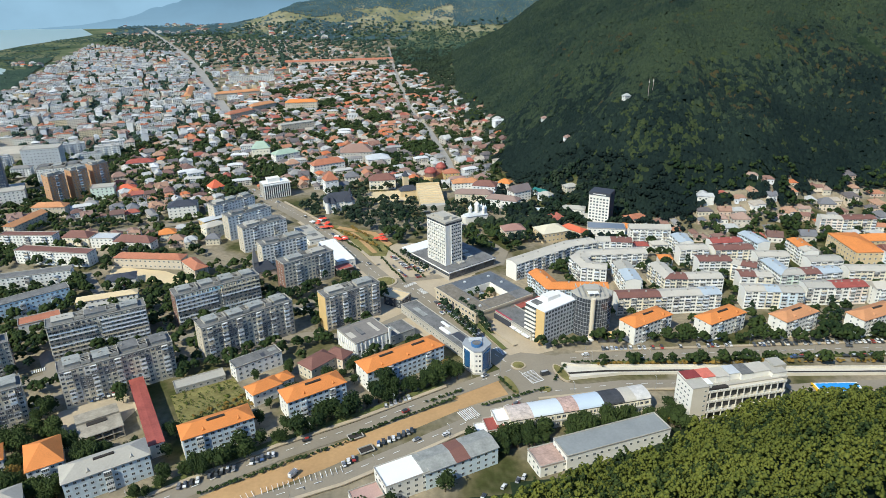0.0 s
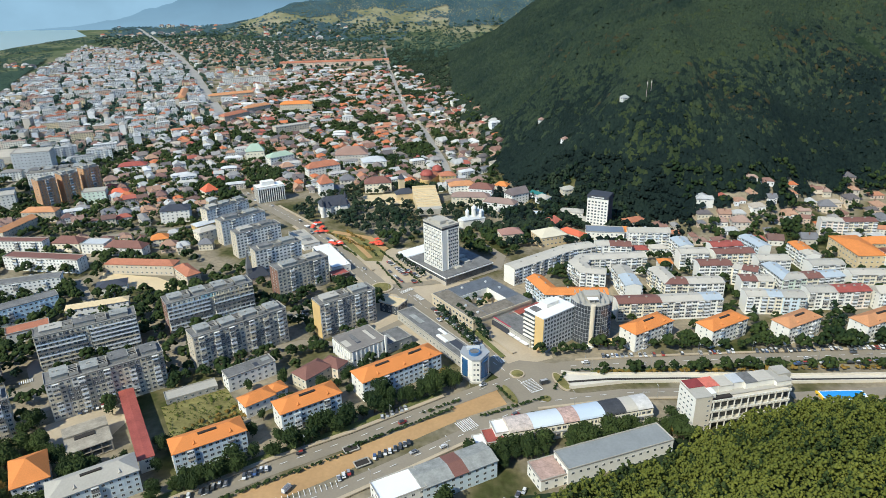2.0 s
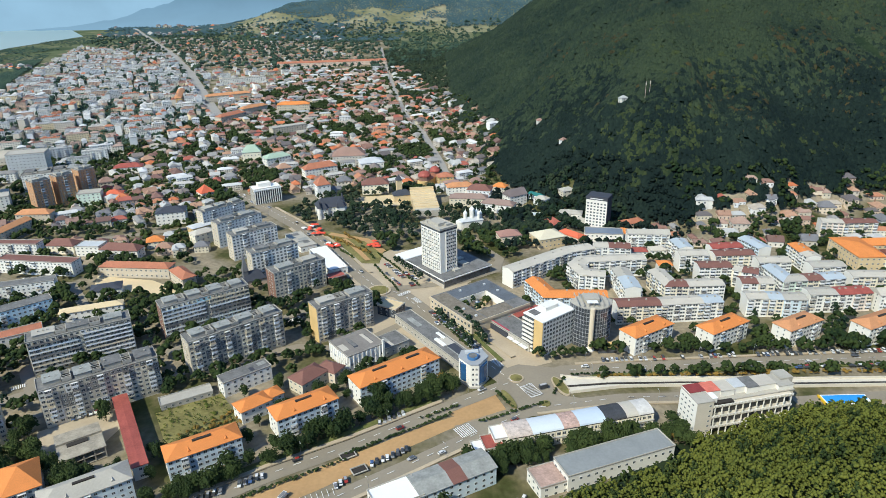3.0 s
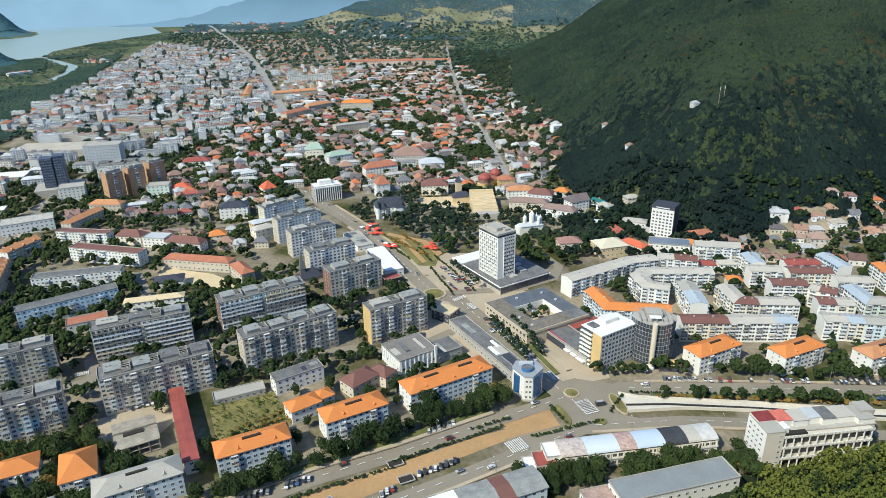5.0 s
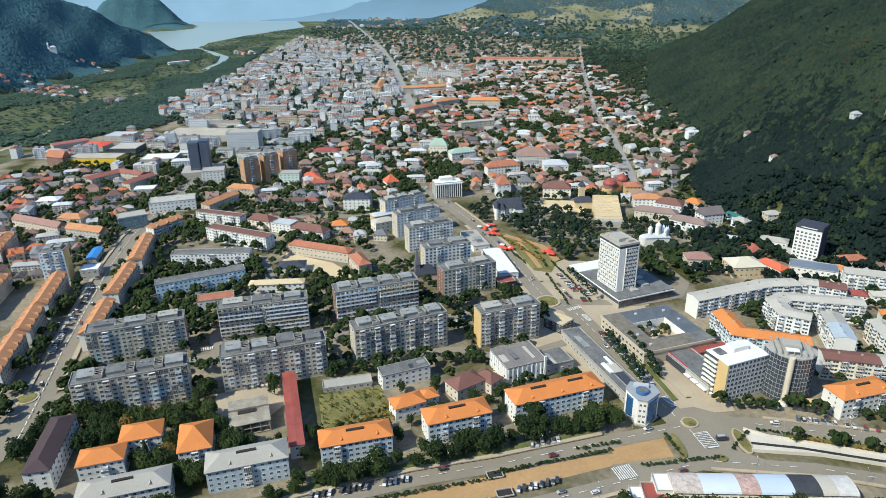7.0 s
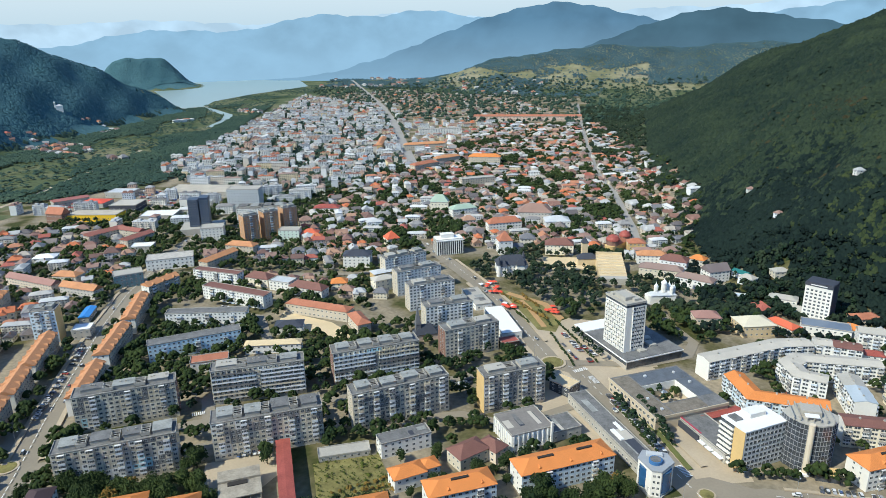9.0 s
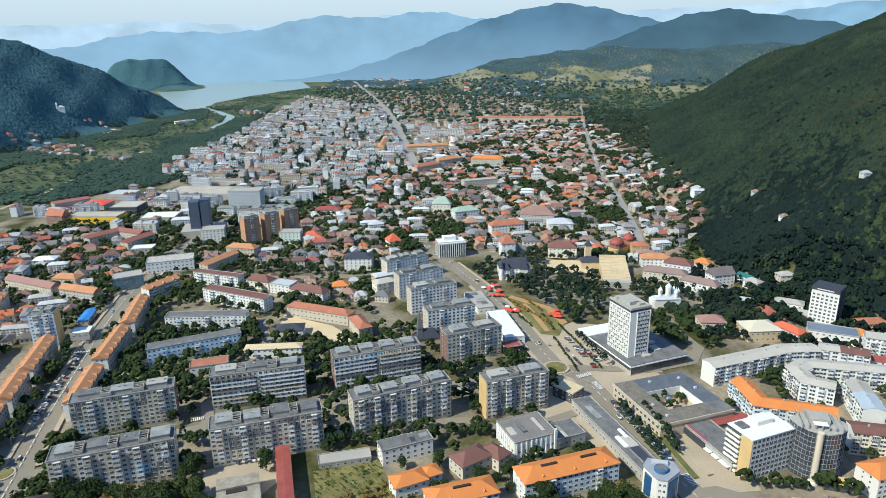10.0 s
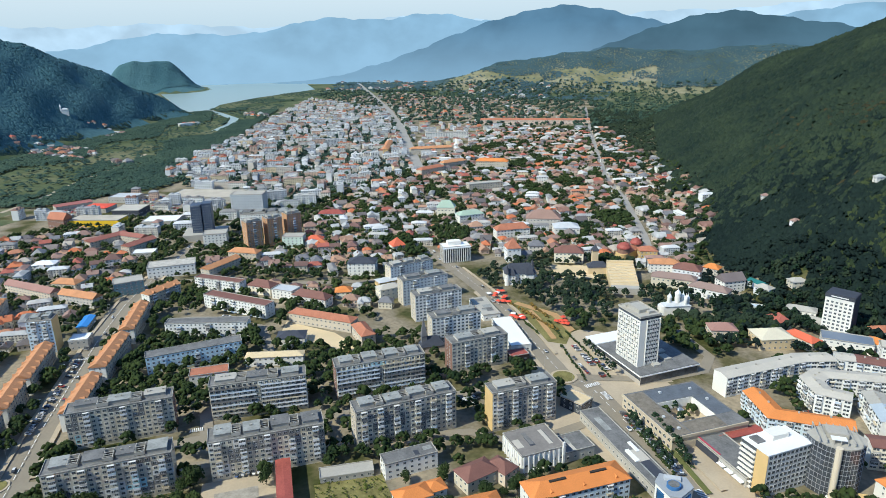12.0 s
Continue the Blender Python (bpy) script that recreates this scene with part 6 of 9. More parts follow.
    c = thing("curved_hall", 72, -189, 0, 13.5, "long two-storey hall with barrel roof of white, blue-grey and dark sheets", "hall")
    L, W, H = 82, 13, 9
    part("wall", Shape().box(-L / 2, L / 2, -W / 2, W / 2, 0, H, 0), PANEL_CREAM, c)
    sheets = [mat("stained_sheet", (0.52, 0.44, 0.39), 0.8, 0.6, 0.5, 1.4), mat("blue_white_sheet", (0.60, 0.65, 0.69), 0.6, 0.12), mat("rust_stained_sheet", (0.48, 0.33, 0.28), 0.8, 0.7, 0.6, 1.4), mat("pale_blue_sheet", (0.52, 0.60, 0.68), 0.5, 0.1), mat("torn_black_felt", (0.055, 0.058, 0.065), 0.7, 0.5, 0.4, 1.5), BEIGE_SHEET, mat("pale_patched_sheet", (0.58, 0.56, 0.53), 0.7, 0.3, 0.4, 1.2)]
    x = -L / 2
    for k, (l, m) in enumerate(zip((13, 17, 9, 15, 12, 7, 9), sheets)):
        s = Shape()
        n = 8
        for i in range(n + 1):
            a = math.pi * i / n
            s.v += [(x, -math.cos(a) * W / 2 * 1.01, H + math.sin(a) * 2.2), (x + l - 0.05, -math.cos(a) * W / 2 * 1.01, H + math.sin(a) * 2.2)]
        for i in range(n):
            s.f.append((2 * i, 2 * i + 1, 2 * i + 3, 2 * i + 2)), s.m.append(0)
        s.f += [tuple(range(0, 2 * n + 2, 2)), tuple(range(2 * n + 1, 0, -2))]
        s.m += [0, 0]
        part("roof_bay", s, m, c)
        x += l
    for k in range(2):
        part("window", window_row_mesh(L - 2, 3.0, 2.2, 1.8), None, c, "row of framed windows", kind="stuff", at=(0, -W / 2, 1.6 + 4.2 * k))
    part("ledge", Shape().box(-L / 2, L / 2, -W / 2 - 0.7, -W / 2 - 0.02, 4.6, 4.9, 0), CONCRETE, c)
    part("eaves_band", Shape().box(-L / 2, L / 2, -W / 2 - 0.12, -W / 2 - 0.02, 8.5, 8.9, 0), BLACK, c, "thin near-black strip below the eaves")
    part("parapet", Shape().box(-L / 2, L / 2, -W / 2 - 0.75, -W / 2 - 0.6, 4.9, 5.7, 0), WHITE, c, "worn white gallery parapet")
    for i in range(21):
        part("pilaster", shared("hall pilaster", lambda: Shape().box(-0.25, 0.25, -0.35, 0, 0, 8.3, 0).mesh("pilaster", [PANEL_CREAM])), None, c, at=(-L / 2 + 0.6 + i * (L - 1.2) / 20, -W / 2 - 0.02, 0))
    take(72, -189, 14, L, W)
    for x, y, h, m in ((25, -203, 6, TILE_RED), (30, -198, 8, SHINE), (20, -206, 5, SHINE)):
        plain_building("low_annexe", x, y, 13, 10, 11, h, "low annexe with patched red or white roof", "annexe", WHITE, m, "flat", 1, 1)


bank_works()


def castle():
    b = thing("mansion", -112, 172, gz(-112, 172), 20, "white mansion with steep dark slate roofs and turrets", "mansion")
    part("wall", Shape().box(-15, 15, -9, 9, 0, 10, 0).box(-15, -6, -13, -9, 0, 10, 0).box(4, 12, -12, -9, 0, 10, 0), WHITE, b)
    s = Shape()
    s.hip(-15, 15, -9, 9, 10, 8, 0, run=6)
    s.hip(-15, -6, -13, -4, 10, 8, 0, run=4)
    s.hip(4, 12, -12, -5, 10, 7, 0, run=3)
    roof = part("roof", s, SLATE, b)
    part("turret", Shape().cyl(-14, -12, 2.4, 0, 12, 12, 0).cyl(-14, -12, 2.9, 12, 20, 12, 1, 0.1), [WHITE, SLATE], b)
    part("turret", Shape().cyl(14, 8, 2.2, 0, 12, 12, 0).cyl(14, 8, 2.6, 12, 19, 12, 1, 0.1), [WHITE, SLATE], b)
    for k in range(3):
        part("window", window_row_mesh(28, 3.2, 1.2, 1.7), None, b, "row of framed windows", kind="stuff", at=(0, -9, 1.2 + 3 * k))
        part("window", window_row_mesh(8, 2.6, 1.1, 1.7), None, b, "row of framed windows", kind="stuff", at=(-10.5, -13, 1.2 + 3 * k))
    take(-112, 172, 20, 34, 26)
    c = thing("domed_church", 31, 124, gz(31, 124), 20, "white church with five slender domed towers", "church")
    part("wall", Shape().box(-11, 11, -4.5, 4.5, 0, 8, 0).cyl(-11, 0, 4.5, 0, 8, 14), WHITE, c)
    part("roof", Shape().hip(-11, 11, -4.5, 4.5, 8, 3, 0), ROOF_PALE, c)
    for x, y, r, h in ((-6, 0, 1.8, 15), (1, 0, 2.4, 18), (7, -3, 1.5, 14), (7, 3, 1.5, 14), (10, 0, 1.6, 13)):
        t = part("tower", Shape().cyl(x, y, r, 8, h, 12), WHITE, c)
        part("dome", Shape().cyl(x, y, r * 1.15, h, h + 1.2, 12, 0, r).cyl(x, y, r, h + 1.2, h + 3.4, 12, 0, 0.3).cyl(x, y, 0.25, h + 3.4, h + 5.5, 6, 0, 0.05), SHINE, t)
    take(31, 124, 20, 26, 12)
    c = thing("red_domed_church", -10, 274, gz(-10, 274), 62, "brick church with two red domes behind the square", "church")
    part("wall", Shape().box(-17, 17, -6, 6, 0, 8, 0).cyl(-17, 0, 6.5, 0, 8, 14), GABLE_TAN, c)
    part("roof", Shape().hip(-16, 16, -6, 6, 8, 3, 0), TILE_OLD, c)
    for x, r, h in ((-13, 7.0, 13), (13, 6.0, 12)):
        t = part("drum", Shape().cyl(x, 0, r, 7.9, h, 14), GABLE_BROWN, c)
        part("dome", Shape().cyl(x, 0, r * 1.12, h, h + 1.5, 14, 0, r * 1.08).cyl(x, 0, r * 1.08, h + 1.5, h + 4.5, 14, 0, r * 0.72).cyl(x, 0, r * 0.72, h + 4.5, h + 6.2, 14, 0, 0.3), TILE_RED, t)
    take(-10, 274, 62, 48, 16)
    a = thing("amphitheatre", -14, 182, gz(-14, 182), 8, "beige stepped stage building with a tall flat screen wall", "stage")
    part("screen_wall", Shape().box(-13, 13, 32, 34, 0, 14, 0), SAND, a)
    part("tier", Shape().box(-13, 13, -24, -16, 0, 6, 0), CONCRETE, a)
    for k in range(8):
        part("tier", Shape().box(-13, 13, -16 + 6.0 * k, -10 + 6.0 * k, 0, 6 + 0.8 * k, 0), SAND, a)
    take(-14, 192, 8, 30, 76)
    c = thing("stone_church", -40, 213, gz(-40, 213), 15, "old church with a grey roof beside a square stone bell tower", "church")
    part("wall", Shape().box(-10, 10, -5, 5, 0, 7, 0), SAND, c)
    part("roof", Shape().hip(-10, 10, -5, 5, 7, 5, 0), SLATE, c)
    part("bell_tower", Shape().box(-3, 3, 12, 18, 0, 19, 0).hip(-3, 3, 12, 18, 19, 6, 1), [SAND, SLATE], c)
    take(-40, 213, 15, 24, 34)
    d = thing("spired_church", -150, 5, 0, 30, "dark wooden-roofed church with a tall grey spire", "church")
    part("wall", Shape().box(-9, 9, -4.5, 4.5, 0, 5, 0), HOUSE_WALL, d)
    part("roof", Shape().hip(-9, 9, -4.5, 4.5, 5, 7, 0), SLATE, d)
    part("spire", Shape().box(-8, -4, -2, 2, 0, 13, 0).prism([(-8.3, -2.3), (-3.7, -2.3), (-3.7, 2.3), (-8.3, 2.3)], 13, 28, 0, taper=0.03), mat("grey_shingles", (0.16, 0.16, 0.165), 0.8, 0.2), d)
    take(-150, 5, 30, 20, 12)


castle()

# ---- houses ----
def inside(x, y, poly):
    hit = False
    for (ax, ay), (bx, by) in zip(poly, poly[1:] + poly[:1]):
        if (ay > y) != (by > y) and x < (bx - ax) * (y - ay) / (by - ay) + ax:
            hit = not hit
    return hit


def make_house(k, rnd):
    """A house with walls, windows, roof and chimney; several plans."""
    l, w, h = rnd.uniform(9, 15), rnd.uniform(7.5, 10.5), rnd.choice((3.4, 4.2, 6.2, 6.6))
    s = Shape()
    s.box(-l / 2, l / 2, -w / 2, w / 2, -1.5, h, 0)
    wing = k % 3 == 0
    if wing:
        s.box(-l / 2 + 0.5, -l / 2 + w * 0.62, -w / 2 - 4.2, -w / 2, -1.5, h, 0)
    gable = k % 4 == 1
    r = Shape()
    r.hip(-l / 2, l / 2, -w / 2, w / 2, h, w * rnd.uniform(0.30, 0.42), 0, run=0.0 if gable else None)
    if gable:
        s.add([(-l / 2, -w / 2, h), (-l / 2, w / 2, h), (-l / 2, 0, h + w * 0.3)], [(0, 2, 1)], 0)
        s.add([(l / 2, -w / 2, h), (l / 2, w / 2, h), (l / 2, 0, h + w * 0.3)], [(0, 1, 2)], 0)
    if wing:
        a, b = -l / 2 + 0.5, -l / 2 + w * 0.62
        z, c, o = h + 0.02, (a + b) / 2, 0.5
        p = w * 0.26
        r.add([(a - o, -w / 2 - 4.7, z), (b + o, -w / 2 - 4.7, z), (c, -w / 2 - 3.0, z + p), (a - o, -w / 2 + 1.5, z), (b + o, -w / 2 + 1.5, z), (c, 0, z + p)], [(0, 1, 2), (1, 4, 5, 2), (3, 0, 2, 5)], 0)
    q = Shape()
    for z in ((1.0,) if h < 5 else (0.9, 3.9)):
        n = int(l / 3)
        for i in range(n):
            x = -l / 2 + (i + 0.5) * l / n
            y = -w / 2 - (4.2 if wing and x < -l / 2 + w * 0.62 else 0)
            q.box(x - 0.6, x + 0.6, y - 0.06, y + 0.04, z, z + 1.3, 0)
            q.box(x - 0.6, x + 0.6, w / 2 - 0.04, w / 2 + 0.06, z, z + 1.3, 0)
        for y in (-w / 4, w / 4):
            for x in (-l / 2, l / 2):
                q.box(x - 0.06, x + 0.06, y - 0.55, y + 0.55, z, z + 1.3, 0)
    ch = Shape()
    cx, cy = rnd.uniform(-l / 4, l / 4), rnd.choice((-1, 1)) * w * 0.16
    ch.box(cx - 0.4, cx + 0.4, cy - 0.4, cy + 0.4, h + 0.5, h + w * 0.42 + 0.6, 0)
    return (l, w), s.mesh("house", HOUSE_WALL), r.mesh("roof", HOUSE_ROOF), q.mesh("windows", GLASS), ch.mesh("chimney", GABLE_BROWN)


hr = random.Random(11)
HOUSES = [make_house(k, hr) for k in range(16)]
H_LABELS = ["small town house with tiled hip roof among trees", "plastered family house with pitched roof", "low house with weathered tiled roof", "family house with chimney and pitched roof"]
HOUSE_SITES, FLAT_SITES, TREE_SITES = [], [], []


def house(x, y, ang, k, group="houses"):
    (l, w) = HOUSES[k % 16][0]
    HOUSE_SITES.append((x, y, ang, k, 0.74 + (k % 37) / 85))
    take(x, y, ang, l, w, 0.5)


def put_house(x, y, ang, k, size):
    (l, w), a, r, q, c = HOUSES[k % 16]
    z = min(gz(x + dx, y + dy) for dx, dy in ((0, 0), (5, 0), (-5, 0), (0, 5), (0, -5))) + 0.6
    o = new("house", a)
    o.matrix_world = pose(x, y, z, 0, 0, ang) @ Matrix.Scale(size, 4)
    tagged(o, H_LABELS[k % 4], "house", "houses")
    part("roof", r, None, o)
    part("window", q, None, o, kind="stuff")
    if k % 2:
        part("chimney", c, None, o)


def joined(name, sites, kinds, extra, label, category):
    """Many far buildings in one mesh; extra: for each slot of a kind's meshes, the materials to pick from."""
    V, F, M, mats, start = [], [], [], [], []
    for choices in extra:
        start.append((len(mats), len(choices)))
        mats += choices
    count = 0
    for x, y, ang, k, size in sites:
        z = min(gz(x, y), gz(x + 5, y), gz(x - 5, y), gz(x, y - 5)) + 0.4
        m = np.array(pose(x, y, z, 0, 0, ang) @ Matrix.Scale(size, 4))
        for slot, me in enumerate(kinds[k % len(kinds)][1:]):
            if slot >= len(extra):
                continue
            v = np.array([p.co for p in me.vertices])
            V.append(v @ m[:3, :3].T + m[:3, 3])
            pick = start[slot][0] + (k * 7 + int(x)) % start[slot][1]
            for p in me.polygons:
                F.append(tuple(i + count for i in p.vertices))
                M.append(pick)
            count += len(v)
    if not V:
        return
    me = bpy.data.meshes.new(name)
    me.from_pydata(np.concatenate(V).tolist(), [], F)
    for q in mats:
        me.materials.append(q)
    me.polygons.foreach_set("material_index", M)
    tagged(new(name, me), label, category, kind="stuff")


def make_flats(k, rnd, light=False):
    l, w, n = rnd.choice((14, 18, 22, 26, 32)), rnd.uniform(9.5, 12.5), rnd.choice((3, 4, 5, 5, 6))
    h = n * 2.9 + 0.8
    s, q, r = Shape(), Shape(), Shape()
    if light:
        s.box(-l / 2, l / 2, -w / 2, w / 2, 0, h, 0)
    else:
        panel_wall(s, l, w, n, 2.9, 0.8, 5.6, 0)
    m = int(l / 3.4)
    for f in range(n):
        for i in range(m):
            x, z = -l / 2 + (i + 0.5) * l / m, 1.7 + f * 2.9
            if light:
                q.add([(x - 0.8, -w / 2 - 0.08, z), (x + 0.8, -w / 2 - 0.08, z), (x + 0.8, -w / 2 - 0.08, z + 1.4), (x - 0.8, -w / 2 - 0.08, z + 1.4)], [(0, 1, 2, 3)], 0)
            else:
                for y in (-w / 2, w / 2):
                    q.box(x - 0.75, x + 0.75, y - 0.07, y + 0.07, z, z + 1.3, 0)
        if not light and f:
            for i in range(0, m, 3):
                x = -l / 2 + (i + 0.5) * l / m
                s.box(x - 1.6, x + 1.6, -w / 2 - 1.1, -w / 2 - 0.02, 0.8 + f * 2.9, 1.8 + f * 2.9, 0)
    if k % 3:
        r.box(-l / 2 - 0.2, l / 2 + 0.2, -w / 2 - 0.2, w / 2 + 0.2, h, h + 0.7, 0)
        for i in range(2):
            cx = (-0.25 + 0.5 * i) * l
            r.box(cx - 2.5, cx + 2.5, -2, 3, h + 0.7, h + 2.8, 0)
    else:
        r.hip(-l / 2, l / 2, -w / 2, w / 2, h, 3.0, 0)
    return (l, w), s.mesh("flats", FLAT_WALL), r.mesh("roof", FLAT_ROOF), q.mesh("window", GLASS)


FLATS = [make_flats(k, random.Random(300 + k)) for k in range(12)]
LIGHT_FLATS = [make_flats(k, random.Random(300 + k), True) for k in range(12)]


def flats(x, y, ang, k, size=0.9):
    (l, w) = FLATS[k % 12][0]
    FLAT_SITES.append((x, y, ang, k, size))
    take(x, y, ang, l * size, w * size, 0.8)


def put_flats(x, y, ang, k, size):
    (l, w), a, r, q = FLATS[k % 12]
    o = new("apartment_house", a)
    o.matrix_world = pose(x, y, gz(x, y), 0, 0, ang) @ Matrix.Scale(size, 4)
    tagged(o, "pale town apartment house with flat or low roof", "apartment block", "far white blocks")
    part("roof", r, None, o)
    part("window", q, None, o, kind="stuff")


def fill(poly, gap, make, seed, ang, jitter=0.35, r=5.0, odds=1.0, spread=8.0, stretch=1.0):
    """Sow things over a district on a loose grid turned by ang, off the roads and what stands already."""
    rnd = random.Random(seed)
    c, s = math.cos(radians(ang)), math.sin(radians(ang))
    xs, ys = [p[0] for p in poly], [p[1] for p in poly]
    cx, cy, R = (min(xs) + max(xs)) / 2, (min(ys) + max(ys)) / 2, math.hypot(max(xs) - min(xs), max(ys) - min(ys)) / 2
    n = int(R / gap) + 1
    for i in range(-int(n / stretch) - 1, int(n / stretch) + 2):
        for j in range(-n, n + 1):
            u, v = (i + rnd.uniform(-jitter, jitter)) * gap * stretch, (j + rnd.uniform(-jitter, jitter)) * gap
            x, y = cx + u * c - v * s, cy + u * s + v * c
            k, turn, go = rnd.randrange(1000), ang + rnd.choice((0, 0, 90)) + rnd.uniform(-spread, spread), rnd.random()
            if go < odds and inside(x, y, poly) and free(x, y, r):
                make(x, y, turn, k)


OLD_TOWN = [(-437, 500), (-380, 900), (-361, 1330), (-80, 1330), (-15, 1000), (50, 700), (88, 420), (60, 225), (-74, 240), (-165, 245), (-250, 215), (-300, 260)]
def town_house(x, y, a, k):
    """Mostly houses in loose rows, with a small block of flats here and there."""
    if k % 6 == 0 and free(x, y, 6.5):
        FLAT_SITES.append((x, y, a, k, 0.72))
        take(x, y, a, FLATS[k % 12][0][0] * 0.72, FLATS[k % 12][0][1] * 0.72, 0.5)
    else:
        house(x, y, a, k)


GROVES = lambda x, y: np.sin(x / 19 + 1 + y / 50) * np.sin(y / 29 + x / 70) + 0.5 * np.sin(x / 53 - y / 41) > 0.72
fill(OLD_TOWN, 14.6, lambda x, y, a, k: None if GROVES(x, y) else town_house(x, y, a, k), 3, 20, jitter=0.42, r=3.4, odds=0.93, spread=14)
fill([(-470, 120), (-250, 150), (-225, 195), (-300, 260), (-437, 500), (-420, 330), (-385, 200)], 14.8, lambda x, y, a, k: town_house(x, y, a, k), 4, 30, r=3.8, odds=0.9)
fill([(-760, 130), (-690, 220), (-520, 160), (-500, 60), (-470, -20), (-520, -70), (-640, 0)], 16, lambda x, y, a, k: town_house(x, y, a, k), 5, 34, r=4, odds=0.9)
fill([(-475, -20), (-640, -40), (-600, -170), (-500, -190), (-450, -100)], 15, lambda x, y, a, k: town_house(x, y, a, k), 15, 30, r=4, odds=0.9)
fill([(-300, 75), (-225, 60), (-200, 95), (-225, 120), (-330, 110), (-420, 105), (-425, 85)], 15, lambda x, y, a, k: town_house(x, y, a, k), 6, 10, r=4, odds=0.95)
fill([(150, 65), (420, 62), (480, 130), (430, 185), (330, 150), (260, 128), (175, 112)], 15.5, lambda x, y, a, k: house(x, y, a, k), 7, -5, r=4, odds=0.9)
fill([(60, 95), (130, 110), (115, 160), (90, 230), (40, 250), (35, 150)], 20, lambda x, y, a, k: house(x, y, a, k), 8, 25, r=4, odds=0.25)
WHITE_TOWN = [(-640, 470), (-730, 480), (-850, 575), (-960, 1000), (-1190, 1650), (-1300, 2050), (-760, 1640), (-640, 1330), (-460, 900), (-393, 700), (-430, 500), (-480, 350)]
fill(WHITE_TOWN, 18, lambda x, y, a, k: flats(x, y, a, k, 0.6 + (k % 41) / 110) if k % 6 else house(x, y, a, k), 9, 24, r=4.6, odds=0.92, stretch=1.35, spread=8, jitter=0.42)
fill([(-840, 250), (-790, 400), (-640, 480), (-520, 500), (-480, 330), (-560, 160), (-700, 180)], 26, lambda x, y, a, k: flats(x, y, a, k), 10, 20, r=7, odds=0.7, stretch=1.5)
fill([(-640, 1330), (-361, 1330), (-190, 1600), (-500, 2100), (-1100, 2500), (-1250, 2150), (-760, 1700)], 34, lambda x, y, a, k: house(x, y, a, k), 12, 24, r=6, odds=0.7)
fill([(-300, 430), (-437, 500), (-520, 900), (-640, 1330), (-361, 1330), (-380, 900)], 19, lambda x, y, a, k: flats(x, y, a, k, 0.75) if k % 2 else house(x, y, a, k), 14, 24, r=5, odds=0.72, stretch=1.3)

far_first = lambda q: math.hypot(q[0] / 1.3, q[1] + 430)
HOUSE_SITES.sort(key=far_first), FLAT_SITES.sort(key=far_first)
for q in HOUSE_SITES[:205]:
    put_house(*q)
for q in FLAT_SITES[:70]:
    put_flats(*q)
ROOF_MATS = [mat("roof_cover_%d" % i, c, 0.78, 0.25, 0.15, 1.2) for i, c in enumerate(ROOF_COLOURS)]
WALL_MATS = [mat("wall_paint_%d" % i, c, 0.9, 0.14, 0.15, 1.0) for i, c in enumerate([(0.60, 0.57, 0.50), (0.52, 0.46, 0.36), (0.68, 0.66, 0.62), (0.45, 0.41, 0.36), (0.58, 0.50, 0.40), (0.55, 0.40, 0.30)])]
PALE_MATS = [mat("flat_paint_%d" % i, c, 0.9, 0.12, 0.08, 0.8) for i, c in enumerate([(0.74, 0.73, 0.70), (0.64, 0.64, 0.62), (0.70, 0.66, 0.57), (0.58, 0.59, 0.59), (0.79, 0.78, 0.75), (0.62, 0.55, 0.46), (0.66, 0.68, 0.70), (0.70, 0.57, 0.37), (0.60, 0.42, 0.31), (0.72, 0.70, 0.64)])]
PALE_ROOFS = [mat("flat_felt_%d" % i, c, 0.85, 0.2, 0.08, 0.8) for i, c in enumerate([(0.46, 0.46, 0.45), (0.32, 0.32, 0.32), (0.55, 0.55, 0.54), (0.26, 0.26, 0.25), (0.62, 0.61, 0.59), (0.48, 0.45, 0.41), (0.38, 0.27, 0.22), (0.50, 0.50, 0.50), (0.46, 0.19, 0.11), (0.36, 0.36, 0.36), (0.30, 0.17, 0.13)])]
joined("far_houses", HOUSE_SITES[205:], HOUSES, [WALL_MATS, ROOF_MATS, [GLASS]], "far old-town houses with red, brown and grey roofs", "houses")
joined("far_flats", FLAT_SITES[70:], LIGHT_FLATS, [PALE_MATS, PALE_ROOFS, [GLASS]], "far pale apartment houses in dense rows", "apartment blocks")

# ---- trees ----
def clump(s, x, y, z, r, rnd, m=0):
    """A ragged leaf clump: an uneven eight-faced lump."""
    p = [(x + r * rnd.uniform(0.7, 1.2), y, z), (x, y + r * rnd.uniform(0.7, 1.2), z), (x - r * rnd.uniform(0.7, 1.2), y, z), (x, y - r * rnd.uniform(0.7, 1.2), z), (x + rnd.uniform(-0.3, 0.3) * r, y + rnd.uniform(-0.3, 0.3) * r, z + r * rnd.uniform(0.6, 1.0)), (x, y, z - r * rnd.uniform(0.4, 0.8))]
    a = rnd.uniform(0, 6.28)
    c, q = math.cos(a), math.sin(a)
    p = [(x + (u - x) * c - (v - y) * q, y + (u - x) * q + (v - y) * c, w) for u, v, w in p]
    s.add(p, [(0, 1, 4), (1, 2, 4), (2, 3, 4), (3, 0, 4), (1, 0, 5), (2, 1, 5), (3, 2, 5), (0, 3, 5)], m)


